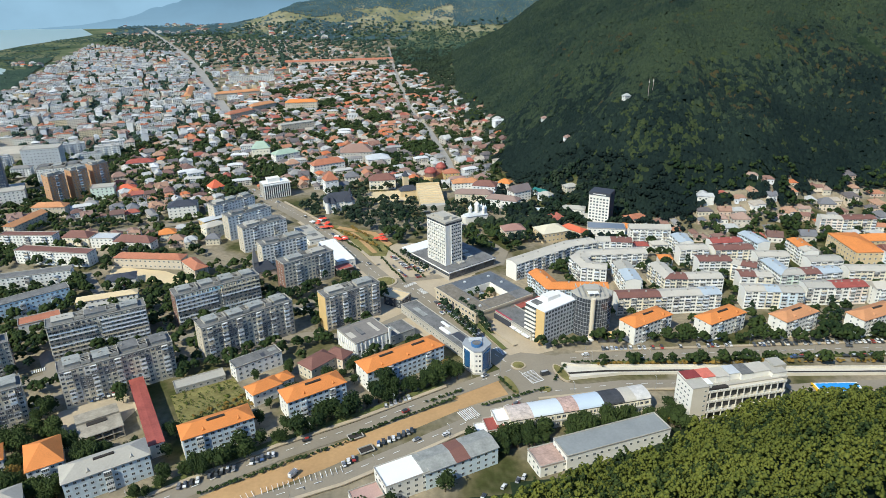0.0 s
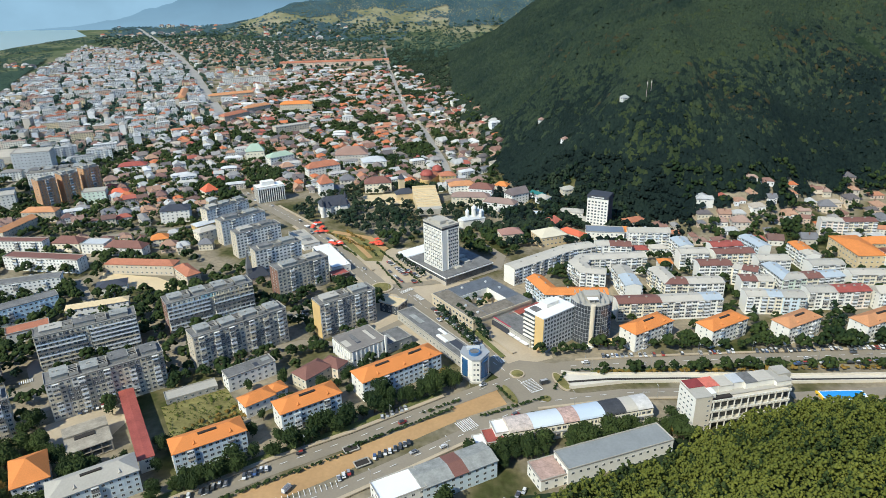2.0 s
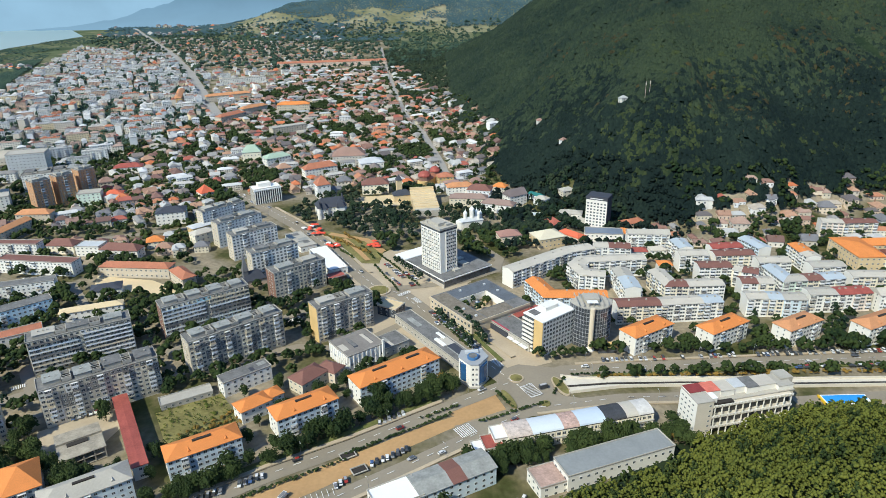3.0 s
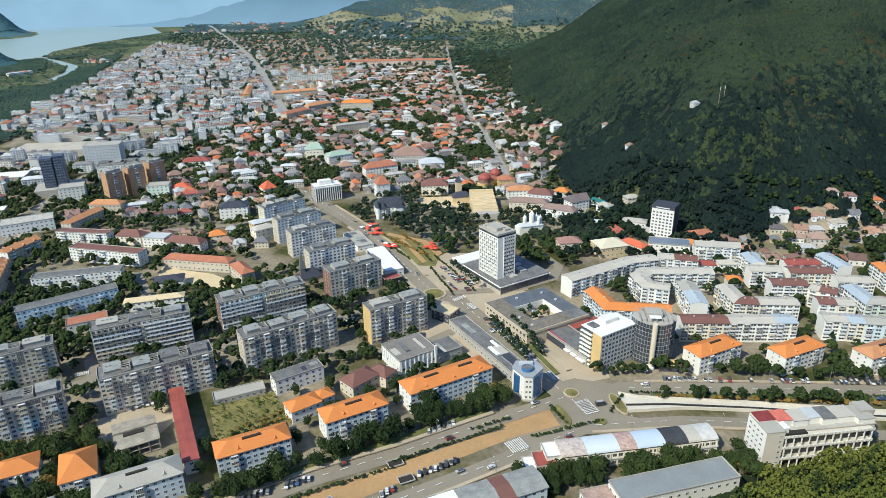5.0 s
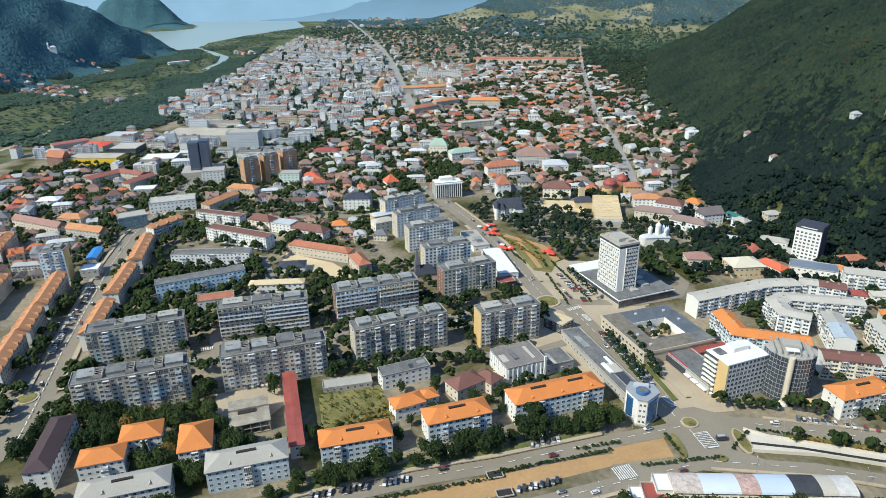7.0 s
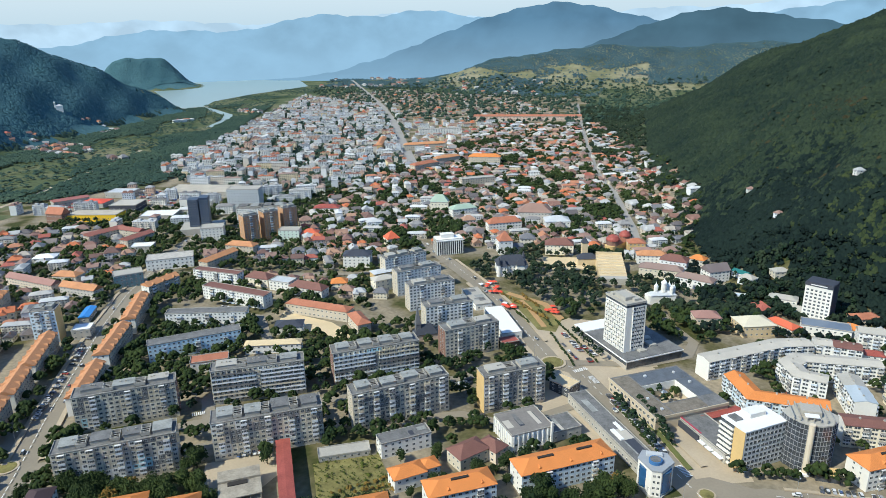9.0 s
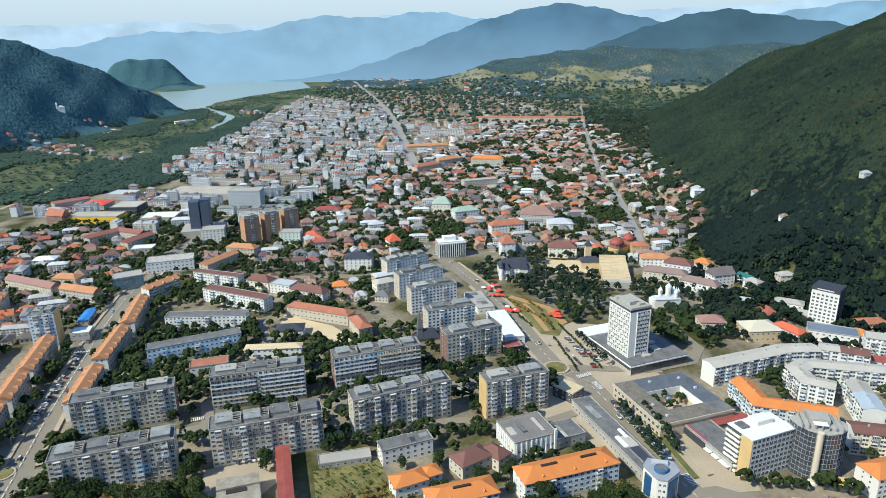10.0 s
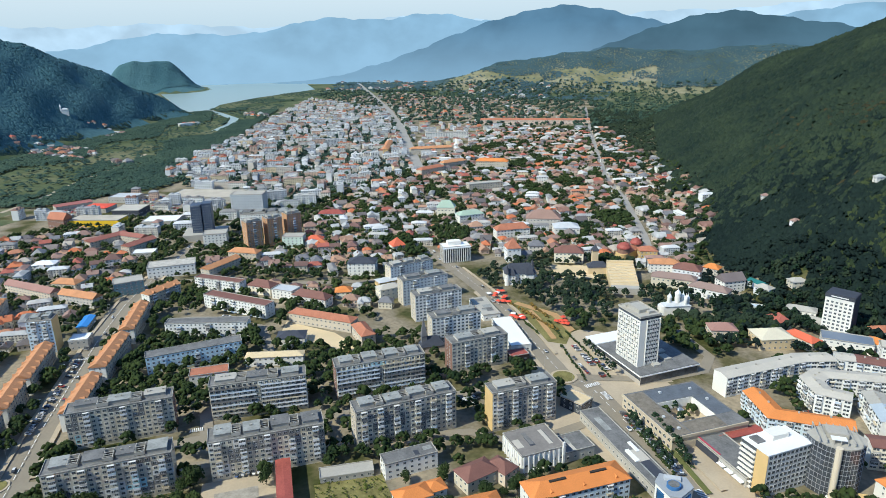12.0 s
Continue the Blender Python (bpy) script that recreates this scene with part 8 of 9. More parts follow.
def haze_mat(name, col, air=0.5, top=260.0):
    """A glowing backdrop of air-blue distance, haze painted denser towards its foot, with faint folds."""
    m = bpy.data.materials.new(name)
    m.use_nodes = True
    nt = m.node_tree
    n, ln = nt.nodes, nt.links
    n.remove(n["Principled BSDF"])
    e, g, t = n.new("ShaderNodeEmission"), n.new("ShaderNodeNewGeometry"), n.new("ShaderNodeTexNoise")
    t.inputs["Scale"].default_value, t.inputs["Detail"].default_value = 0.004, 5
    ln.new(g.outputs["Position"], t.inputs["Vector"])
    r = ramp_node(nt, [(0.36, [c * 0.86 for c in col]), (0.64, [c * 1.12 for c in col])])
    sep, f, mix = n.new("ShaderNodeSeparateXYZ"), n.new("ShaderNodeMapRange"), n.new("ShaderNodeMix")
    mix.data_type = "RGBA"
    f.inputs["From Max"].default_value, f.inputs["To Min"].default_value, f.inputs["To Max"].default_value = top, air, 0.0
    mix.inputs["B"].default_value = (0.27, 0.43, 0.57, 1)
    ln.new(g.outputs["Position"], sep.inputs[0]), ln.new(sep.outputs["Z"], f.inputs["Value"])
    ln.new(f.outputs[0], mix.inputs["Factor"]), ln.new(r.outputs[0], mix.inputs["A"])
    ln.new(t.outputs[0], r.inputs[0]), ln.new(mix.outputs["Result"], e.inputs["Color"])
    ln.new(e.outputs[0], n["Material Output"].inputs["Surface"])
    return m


def ridge(name, dist, crest, m, label, seed=1):
    """A far mountain chain: crest heights by heading, flanks falling towards the valley."""
    rnd = random.Random(seed)
    ph = [rnd.uniform(0, 6.28) for _ in range(4)]
    hs, zs = zip(*crest)
    s = Shape()
    n, rows = 260, 5
    for i in range(n + 1):
        a = -64 + 104 * i / n
        high = sum(float(np.interp(a + o, hs, zs)) for o in (-1.6, -0.8, 0, 0.8, 1.6)) / 5
        high += min(1.0, high / 80) * (5 * math.sin(a * 1.9 + ph[0]) + 3 * math.sin(a * 4.3 + ph[1]) + 1.5 * math.sin(a * 9.7 + ph[2]))
        for j in range(rows):
            f = j / (rows - 1)
            d = dist - 380 * f
            s.v.append((d * math.sin(radians(a)) - 10, -430 + d * math.cos(radians(a)), high * (1 - f) - 6))
    for i in range(n):
        for j in range(rows - 1):
            k = i * rows + j
            s.f.append((k, k + 1, k + rows + 1, k + rows)), s.m.append(0)
    tagged(new(name, s.mesh(name, m)), label, "mountains", kind="structure")


# each chain glows in its own haze colour, paler and bluer with distance
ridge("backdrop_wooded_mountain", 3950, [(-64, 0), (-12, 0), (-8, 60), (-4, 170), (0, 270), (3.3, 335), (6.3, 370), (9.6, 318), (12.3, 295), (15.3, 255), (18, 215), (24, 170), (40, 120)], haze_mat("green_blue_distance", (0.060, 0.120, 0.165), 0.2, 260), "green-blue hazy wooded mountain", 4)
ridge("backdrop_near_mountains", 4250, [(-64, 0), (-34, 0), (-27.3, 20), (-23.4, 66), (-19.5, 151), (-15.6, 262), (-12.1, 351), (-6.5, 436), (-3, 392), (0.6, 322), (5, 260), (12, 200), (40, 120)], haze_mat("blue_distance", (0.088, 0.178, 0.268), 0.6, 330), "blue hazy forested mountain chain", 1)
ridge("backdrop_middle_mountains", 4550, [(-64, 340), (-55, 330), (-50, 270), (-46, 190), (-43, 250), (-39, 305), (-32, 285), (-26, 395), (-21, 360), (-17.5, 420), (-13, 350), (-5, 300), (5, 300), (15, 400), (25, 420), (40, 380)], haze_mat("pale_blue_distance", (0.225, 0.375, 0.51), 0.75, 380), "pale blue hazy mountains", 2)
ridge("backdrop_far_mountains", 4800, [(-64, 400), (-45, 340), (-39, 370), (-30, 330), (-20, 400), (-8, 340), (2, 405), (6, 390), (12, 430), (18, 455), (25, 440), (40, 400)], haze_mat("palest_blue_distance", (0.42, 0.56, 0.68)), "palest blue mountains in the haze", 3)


# a glowing wall painted as the sky's pale haze low over the mountains
def sky_band():
    m = bpy.data.materials.new("low_sky")
    m.use_nodes = True
    nt = m.node_tree
    n, ln = nt.nodes, nt.links
    n.remove(n["Principled BSDF"])
    e, g, sep = n.new("ShaderNodeEmission"), n.new("ShaderNodeNewGeometry"), n.new("ShaderNodeSeparateXYZ")
    ln.new(g.outputs["Position"], sep.inputs[0])
    f = n.new("ShaderNodeMapRange")
    f.inputs["From Min"].default_value, f.inputs["From Max"].default_value = 300, 1400
    r = ramp_node(nt, [(0.0, (0.44, 0.545, 0.61)), (0.25, (0.54, 0.62, 0.665)), (1.0, (0.50, 0.64, 0.78))])
    ln.new(sep.outputs["Z"], f.inputs["Value"]), ln.new(f.outputs[0], r.inputs[0])
    ln.new(r.outputs[0], e.inputs["Color"]), ln.new(e.outputs[0], n["Material Output"].inputs["Surface"])
    s = Shape()
    for i in range(61):
        a = radians(-75 + 125 * i / 60)
        s.v += [(5200 * math.sin(a) - 10, -430 + 5200 * math.cos(a), z) for z in (-20, 1400)]
    s.f = [(2 * i, 2 * i + 2, 2 * i + 3, 2 * i + 1) for i in range(60)]
    s.m = [0] * 60
    tagged(new("backdrop_sky", s.mesh("backdrop_sky", m)), "pale hazy sky low over the mountains", "sky", kind="structure")


sky_band()

# ---- street things: islands, crossings, canal, pool ----
def disc(name, x, y, r, m, label, category, h=0.25, sy=1.0, ang=0.0, kind="structure"):
    s = Shape()
    n = 28
    c, q = math.cos(radians(ang)), math.sin(radians(ang))
    s.prism([(x + r * math.cos(6.2832 * i / n) * c - r * sy * math.sin(6.2832 * i / n) * q, y + r * math.cos(6.2832 * i / n) * q + r * sy * math.sin(6.2832 * i / n) * c) for i in range(n)], gz(x, y), gz(x, y) + h + 0.9, 0)
    return tagged(new(name, s.mesh(name, m)), label, category, kind=kind)


disc("pavement_ring", -48, -13, 9.5, PAVING, "pale kerb ring of a roundabout", "roundabout", 0.05)
disc("ground_lawn", -48, -13, 7.6, GRASS, "dry lawn of a roundabout", "roundabout", 0.2)
disc("pavement_ring", 45, -138, 4.6, PAVING, "pale kerb ring of a small roundabout", "roundabout", 0.05)
disc("ground_lawn", 45, -138, 3.6, GRASS, "dry lawn of a small roundabout", "roundabout", 0.2)
disc("pavement_ring", -328, -212, 6.5, PAVING, "pale kerb ring of a roundabout", "roundabout", 0.05)
disc("ground_lawn", -328, -212, 5.2, GRASS, "dry lawn of a roundabout", "roundabout", 0.2)
disc("pavement_ring", 70.5, -147, 10, PAVING, "pale kerb of a planted island", "island", 0.08, 0.36, -72)
disc("ground_lawn", 70.5, -147, 9.2, GRASS, "planted traffic island", "island", 0.16, 0.30, -72)
disc("ground_lawn", 38.5, -159, 9.5, GRASS, "planted traffic island", "island", 0.1, 0.22, -70)
disc("ground_lawn", 59, -164, 2.6, GRASS, "small round planted island", "island", 0.15)
TOPZ = 1.0


def stripes(name, x, y, ang, n, length, width, gap, label="white painted crossing"):
    s = Shape()
    for i in range(n):
        u = (i - (n - 1) / 2) * (width + gap)
        s.box(u - width / 2, u + width / 2, -length / 2, length / 2, 0, 0.012, 0)
    ob = new(name, s.mesh(name, PAINT))
    ob.matrix_world = pose(x, y, TOPZ, 0, 0, ang)
    tagged(ob, label, "road marking", kind="structure")


def dashes(pts, every, size, offset=0.0, w=0.16):
    """Lane marks along a line, joined as one painted layer."""
    s = Shape()
    for (ax, ay), (bx, by) in zip(pts, pts[1:]):
        l = math.hypot(bx - ax, by - ay)
        dx, dy = (bx - ax) / l, (by - ay) / l
        for i in range(int(l / every)):
            u = (i + 0.3) * every
            x, y = ax + dx * u - dy * offset, ay + dy * u + dx * offset
            v = [(x - dy * w * e + dx * size * f, y + dx * w * e + dy * size * f, gz(x, y) + TOPZ) for e, f in ((1, 0), (-1, 0), (-1, 1), (1, 1))]
            s.add(v, [(0, 1, 2, 3)])
    tagged(new("road_marking", s.mesh("road_marking", PAINT)), "white painted lane marks", "road marking", kind="stuff")


for x, y, a, n, l in ((35, -121, -56, 9, 4), (12, -187, 32, 9, 9), (-257, -137, 32, 7, 4), (-402, -78, 30, 14, 4), (-104, -61, -52, 9, 9), (-28, -20, 40, 10, 4), (-312, -196, 30, 9, 4), (-18, -32, -56, 9, 4)):
    stripes("crossing", x, y, a, n, l, 0.55, 0.6)
hatch = Shape()
A, B, C, D = [Vector(q) for q in ((46, -148), (53, -144), (58.5, -155), (51.5, -158.5))]
for i in range(9):
    u, v = A.lerp(D, (i + 0.3) / 9), B.lerp(C, (i + 0.7) / 9)
    w = Vector((0.35, -0.7)) * 0.42
    hatch.add([(*u, TOPZ), (*(u + w), TOPZ), (*(v + w), TOPZ), (*v, TOPZ)], [(0, 1, 2, 3)], 0)
for u, v in ((A, B), (B, C), (C, D), (D, A)):
    w = (v - u).normalized() * 0.18
    w = Vector((-w.y, w.x))
    hatch.add([(*(u + w), TOPZ + 0.01), (*(v + w), TOPZ + 0.01), (*(v - w), TOPZ + 0.01), (*(u - w), TOPZ + 0.01)], [(3, 2, 1, 0)], 0)
tagged(new("road_hatch", hatch.mesh("road_hatch", PAINT)), "white painted hatching in a leaning square", "road marking", kind="structure")


def footway(pts, offset, width=2.4, m=None, label="pale raised footway with a kerb"):
    """A raised strip beside a road, with vertical kerbs."""
    p = [Vector(q) for q in pts]
    s = Shape()
    for i, q in enumerate(p):
        d = (p[min(i + 1, len(p) - 1)] - p[max(i - 1, 0)]).normalized()
        n = Vector((-d.y, d.x))
        for o, z in ((offset - width / 2, 0.5), (offset - width / 2, 1.13), (offset + width / 2, 1.13), (offset + width / 2, 0.5)):
            s.v.append((*(q + n * o), z))
    for i in range(len(p) - 1):
        for j in range(3):
            k = 4 * i + j
            s.f.append((k + 1, k, k + 4, k + 5))
            s.m.append(0)
    tagged(new("pavement_footway", s.mesh("pavement_footway", m or PAVING)), label, "footway", kind="structure")


VERGE = mat("green_verge", (0.13, 0.14, 0.045), 0.95, 0.35, 0.1, 0.9, coords="World", bump=0.3)
footway(NORTH_LANE[:5], 6.4), footway(NORTH_LANE[:5], 9.6, 3.6, VERGE, "dry green verge beside the footway")
footway(SOUTH_LANE[:5], -5.9, 2.0), footway(SOUTH_LANE[5:], -5.6, 1.8)
footway([(30, -123), (14, -91), (-10, -53)], -9.4, 3.0, VERGE, "narrow lawn strip between path and parked cars")
footway([(34, -121), (16, -90), (-8, -50)], -13.6, 3.4), footway([(24, -120), (8, -88), (-14, -52)], 4.2, 1.4)
footway([(-65, 16), (-83, 48), (-108, 90), (-139, 135), (-182, 189)], -8.9, 2.6), footway([(-65, 16), (-83, 48), (-108, 90), (-139, 135)], 9.2, 3.0)
footway([(84, -131), (130, -128), (185, -126), (284, -123), (420, -120)], 7.4, 1.8), footway([(90, -130), (130, -128), (185, -126), (284, -123), (420, -120)], -7.6, 2.2, VERGE, "dry green verge along the canal street")
footway(LEFT_BOUL[1:7], 9.4, 3.0), footway(LEFT_BOUL[1:7], -9.4, 3.0)
dashes(BOULEVARD, 8, 4), dashes(LEFT_BOUL, 6, 4.0, 0.4, 0.22), dashes(NORTH_LANE, 9, 4), dashes(SOUTH_LANE, 9, 4)
dashes([(76, -131), (130, -128), (185, -126), (284, -123), (420, -120)], 9, 4)
dashes([(-52, -230), (-92, -246), (-110, -258)], 2.6, 0.25, 0, 2.4)


def canal():
    n = [(72, -137), (83, -140), (144, -141.5), (212, -145), (270, -146), (420, -148), (560, -150)]
    t = [(74, -154), (107, -149), (144, -149), (212, -152.5), (270, -153), (420, -156), (560, -158)]
    s = Shape()
    for i in range(len(n) - 1):
        (ax, ay), (bx, by), (cx, cy), (dx, dy) = n[i], n[i + 1], t[i + 1], t[i]
        s.add([(ax, ay, TOPZ - 0.2), (bx, by, TOPZ - 0.2), (cx, cy, TOPZ - 0.2), (dx, dy, TOPZ - 0.2)], [(3, 2, 1, 0)], 1)
        for (px, py), (qx, qy) in ((n[i], n[i + 1]), (t[i], t[i + 1])):
            s.add([(px, py - 0.3, 0), (qx, qy - 0.3, 0), (qx, qy + 0.3, 0), (px, py + 0.3, 0), (px, py - 0.3, 2), (qx, qy - 0.3, 2), (qx, qy + 0.3, 2), (px, py + 0.3, 2)], [(0, 3, 2, 1), (4, 5, 6, 7), (0, 1, 5, 4), (2, 3, 7, 6), (1, 2, 6, 5), (3, 0, 4, 7)], 0)
        m = [((ax * 0.35 + dx * 0.65), (ay * 0.35 + dy * 0.65)), ((bx * 0.35 + cx * 0.65), (by * 0.35 + cy * 0.65))]
        s.add([(m[0][0], m[0][1] - 1, TOPZ - 0.12), (m[1][0], m[1][1] - 1, TOPZ - 0.12), (m[1][0], m[1][1] + 1, TOPZ - 0.12), (m[0][0], m[0][1] + 1, TOPZ - 0.12)], [(0, 1, 2, 3)], 2)
    tagged(new("canal", s.mesh("canal", [mat("pale_canal_wall", (0.60, 0.55, 0.46), 0.9, 0.2), mat("pale_canal_wall", (0.6, 0.55, 0.46)), BLACK])), "pale concrete canal with low walls and a dark gully", "canal", kind="structure")


canal()
p = thing("swimming_pool", 229, -167, 0.6, 0, "blue tiled swimming pool with white rim and yellow end", "pool")
part("basin", Shape().box(-13, 13, -4.5, 4.5, 0, 0.9, 0), SHINE, p)
part("lining", Shape().box(-12.2, 12.2, -3.8, 3.8, 0.9, 0.96, 0), POOLBLUE, p, "bright blue lining")
part("end_strip", Shape().box(-14, -13.02, -4.5, 4.5, 0, 1.1, 0), YELLOW, p, "yellow end strip")
part("end_strip", Shape().box(8, 12, -3.4, -1, 0.96, 1.2, 0), SHINE, p, "white step")
for x, y in ((-49, -205), (-42, -216)):
    p = thing("open_pit", x, y, TOPZ, 28, "dark open pit with a pale concrete rim", "pit")
    part("rim", Shape().box(-4, 4, -2.6, -2.2, 0, 0.6, 0).box(-4, 4, 2.2, 2.6, 0, 0.6, 0).box(-4, -3.6, -2.2, 2.2, 0, 0.6, 0).box(3.6, 4, -2.2, 2.2, 0, 0.6, 0), CONCRETE, p)
    # flat black plate painting the shade of the pit's depth
    part("hole", Shape().box(-3.6, 3.6, -2.2, 2.2, 0, 0.03, 0), BLACK, p)

# ---- cars ----
CAR_PAINT = mat("car_paint", (0.5, 0.5, 0.5), 0.3, 0.05, palette=[(0.70, 0.70, 0.70), (0.05, 0.05, 0.055), (0.30, 0.31, 0.33), (0.62, 0.63, 0.64), (0.10, 0.11, 0.13), (0.34, 0.04, 0.03), (0.06, 0.06, 0.065), (0.06, 0.11, 0.24), (0.72, 0.72, 0.70), (0.18, 0.18, 0.19), (0.04, 0.045, 0.05), (0.42, 0.42, 0.42), (0.68, 0.67, 0.64)], spec=0.6)
TYRE = mat("tyre", (0.03, 0.03, 0.03), 0.9, 0.1)


def car_meshes(kind):
    def make():
        l, w, h = ((4.3, 1.75, 1.45), (4.6, 1.8, 1.75), (6.0, 2.1, 2.6))[kind]
        b, c = Shape(), Shape()
        prof = [(-l / 2, 0.35), (l / 2, 0.35), (l / 2, 0.75), (l / 2 - 0.9, 0.92), (-l / 2 + 0.5, 0.98), (-l / 2, 0.85)]
        k = len(b.v)
        b.v += [(x, -w / 2, z) for x, z in prof] + [(x, w / 2, z) for x, z in prof]
        n = len(prof)
        b.f += [tuple(range(n)), tuple(reversed(range(n, 2 * n)))] + [(i, n + i, n + (i + 1) % n, (i + 1) % n) for i in range(n)]
        b.m += [0] * (n + 2)
        x0, x1 = (-l / 2 + 0.35, l / 2 - 1.35) if kind < 2 else (-l / 2 + 0.1, l / 2 - 0.8)
        c.prism([(x0, -w / 2 + 0.06), (x1, -w / 2 + 0.06), (x1, w / 2 - 0.06), (x0, w / 2 - 0.06)], 0.9, h - 0.06, 0, taper=0.8 if kind < 2 else 0.95)
        t = Shape()
        t.prism([(x0 * 0.82 - 0.1, -w * 0.39), (x1 * 0.78, -w * 0.39), (x1 * 0.78, w * 0.39), (x0 * 0.82 - 0.1, w * 0.39)], h - 0.08, h, 0)
        wh = Shape()
        n = 8
        wh.v = [(0.32 * math.cos(6.2832 * i / n), y, 0.32 * math.sin(6.2832 * i / n)) for y in (-0.11, 0.11) for i in range(n)]
        wh.f = [tuple(range(n)), tuple(reversed(range(n, 2 * n)))] + [(i, n + i, n + (i + 1) % n, (i + 1) % n) for i in range(n)]
        wh.m = [0] * (n + 2)
        far = Shape()
        far.v, far.f, far.m = list(b.v), list(b.f), list(b.m)
        for u in (-l * 0.31, l * 0.31):
            for v in (-w / 2 + 0.02, w / 2 - 0.22):
                far.box(u - 0.3, u + 0.3, v, v + 0.2, 0, 0.6, 1)
        return (l, w), b.mesh("car", CAR_PAINT), far.mesh("car", [CAR_PAINT, TYRE]), c.mesh("cabin", GLASS if kind < 2 else CAR_PAINT), t.mesh("car_roof", CAR_PAINT), wh.mesh("wheel", TYRE)
    return shared(("car", kind), make)


def car(x, y, ang, kind=0, z=None):
    (l, w), b, far, c, t, wh = car_meshes(kind)
    distant = y > -30 or x < -270
    o = new("car" if kind < 2 else "van", far if distant else b)
    o.matrix_world = pose(x, y, TOPZ if z is None else z, 0, 0, ang)
    tagged(o, ("small parked car on grey asphalt", "parked estate car on grey asphalt", "white delivery van parked on asphalt")[kind], "car" if kind < 2 else "van", "parked cars")
    part("cabin", c, None, o)
    part("car_roof", t, None, o)
    if distant:
        return
    for u in (-l * 0.31, l * 0.31):
        for v in (-w / 2 + 0.05, w / 2 - 0.05):
            part("wheel", wh, None, o, at=(u, v, 0.32))


cr = random.Random(77)


def car_row(a, b, gap, turn, odds=0.8):
    """Cars parked along a line, each turned by turn from it."""
    l = math.hypot(b[0] - a[0], b[1] - a[1])
    d = math.degrees(math.atan2(b[1] - a[1], b[0] - a[0]))
    for i in range(int(l / gap)):
        if cr.random() < odds:
            f = (i + 0.5) * gap / l
            car(a[0] + (b[0] - a[0]) * f + cr.uniform(-0.3, 0.3), a[1] + (b[1] - a[1]) * f + cr.uniform(-0.3, 0.3), d + turn + cr.uniform(-4, 4) + cr.choice((0, 180)), cr.choice((0, 0, 0, 1)))


for a, b, gap, turn, odds in [((-53, -228), (-46, -221), 2.8, 62, 1.0), ((-37, -213), (-14, -198), 2.9, 62, 0.85), ((-136, -245), (-84, -216), 2.9, 70, 0.6), ((-36, -180), (-20, -170), 3.0, 70, 0.8), ((-8, -50), (26, -108), 2.9, 75, 0.95), ((-46, 37), (-20, -9), 3.0, 80, 0.75), ((-37, 27), (-13, -4), 3.0, 80, 0.55), ((-50, 28), (-28, -13), 5.5, 0, 0.5), ((100, -121), (190, -118), 3.0, 85, 0.5), ((200, -118), (400, -113), 3.0, 85, 0.6), ((205, -134), (330, -131), 5.6, 0, 0.55), ((-208, -170), (-190, -160), 2.9, 80, 0.8), ((-140, -130), (-118, -112), 5.5, 0, 0.6), ((-352, -172), (-384, -112), 3.0, 65, 0.75), ((-388, -104), (-420, -48), 3.0, 65, 0.7), ((-345, -158), (-372, -108), 5.5, 0, 0.5), ((-256, -30), (-258, -5), 3.0, 80, 0.8), ((-75, -130), (-66, -118), 3.0, 80, 0.9), ((-85, -95), (-60, -90), 5.6, 0, 0.7), ((-108, -70), (-98, -52), 3.0, 75, 0.8), ((85, -32), (108, -20), 3.0, 70, 0.8), ((84, -40), (104, -38), 3.0, 85, 0.7), ((-345, 20), (-310, 15), 3.0, 85, 0.8), ((-262, 92), (-230, 70), 3.2, 70, 0.8), ((15, -252), (40, -236), 4.0, 30, 0.7), ((20, -15), (35, -5), 5.5, 0, 0.6)]:
    car_row(a, b, gap, turn, odds)
for pts, odds in ((BOULEVARD, 0.30), (NORTH_LANE, 0.25), (SOUTH_LANE, 0.25), (LEFT_BOUL, 0.5), ([(76, -131), (185, -126), (420, -120)], 0.35)):
    for (ax, ay), (bx, by) in zip(pts, pts[1:]):
        l = math.hypot(bx - ax, by - ay)
        d = math.degrees(math.atan2(by - ay, bx - ax))
        for i in range(int(l / 16)):
            if cr.random() < odds:
                f, side = (i + cr.random()) * 16 / l, cr.choice((-2.6, 2.6))
                if f < 1:
                    car(ax + (bx - ax) * f - math.sin(radians(d)) * side, ay + (by - ay) * f + math.cos(radians(d)) * side, d + (180 if side > 0 else 0), cr.choice((0, 0, 1)))
for x, y, a in ((-110, -254, 60), (-76, -234, 62), (60, -149, 20), (-92, -42, 120)):
    car(x, y, a, 2)

# ---- hedges, lamps, parasols, masts ----
def bushes(name, lines, label, seed, gap=1.6, size=(0.9, 1.7), m=None):
    rnd = random.Random(seed)
    s = Shape()
    for (ax, ay), (bx, by) in lines:
        l = math.hypot(bx - ax, by - ay)
        for i in range(int(l / gap)):
            f, r = (i + rnd.random()) * gap / l, rnd.uniform(*size)
            x, y = ax + (bx - ax) * f + rnd.uniform(-0.5, 0.5), ay + (by - ay) * f + rnd.uniform(-0.5, 0.5)
            for _ in range(5):
                clump(s, x + rnd.uniform(-0.5, 0.5) * r, y + rnd.uniform(-0.5, 0.5) * r, gz(x, y) + 1.0 + rnd.uniform(0.1, 0.7) * r, r * rnd.uniform(0.4, 0.7), rnd)
    tagged(new(name, s.mesh(name, m or LEAF)), label, "hedge", kind="stuff")


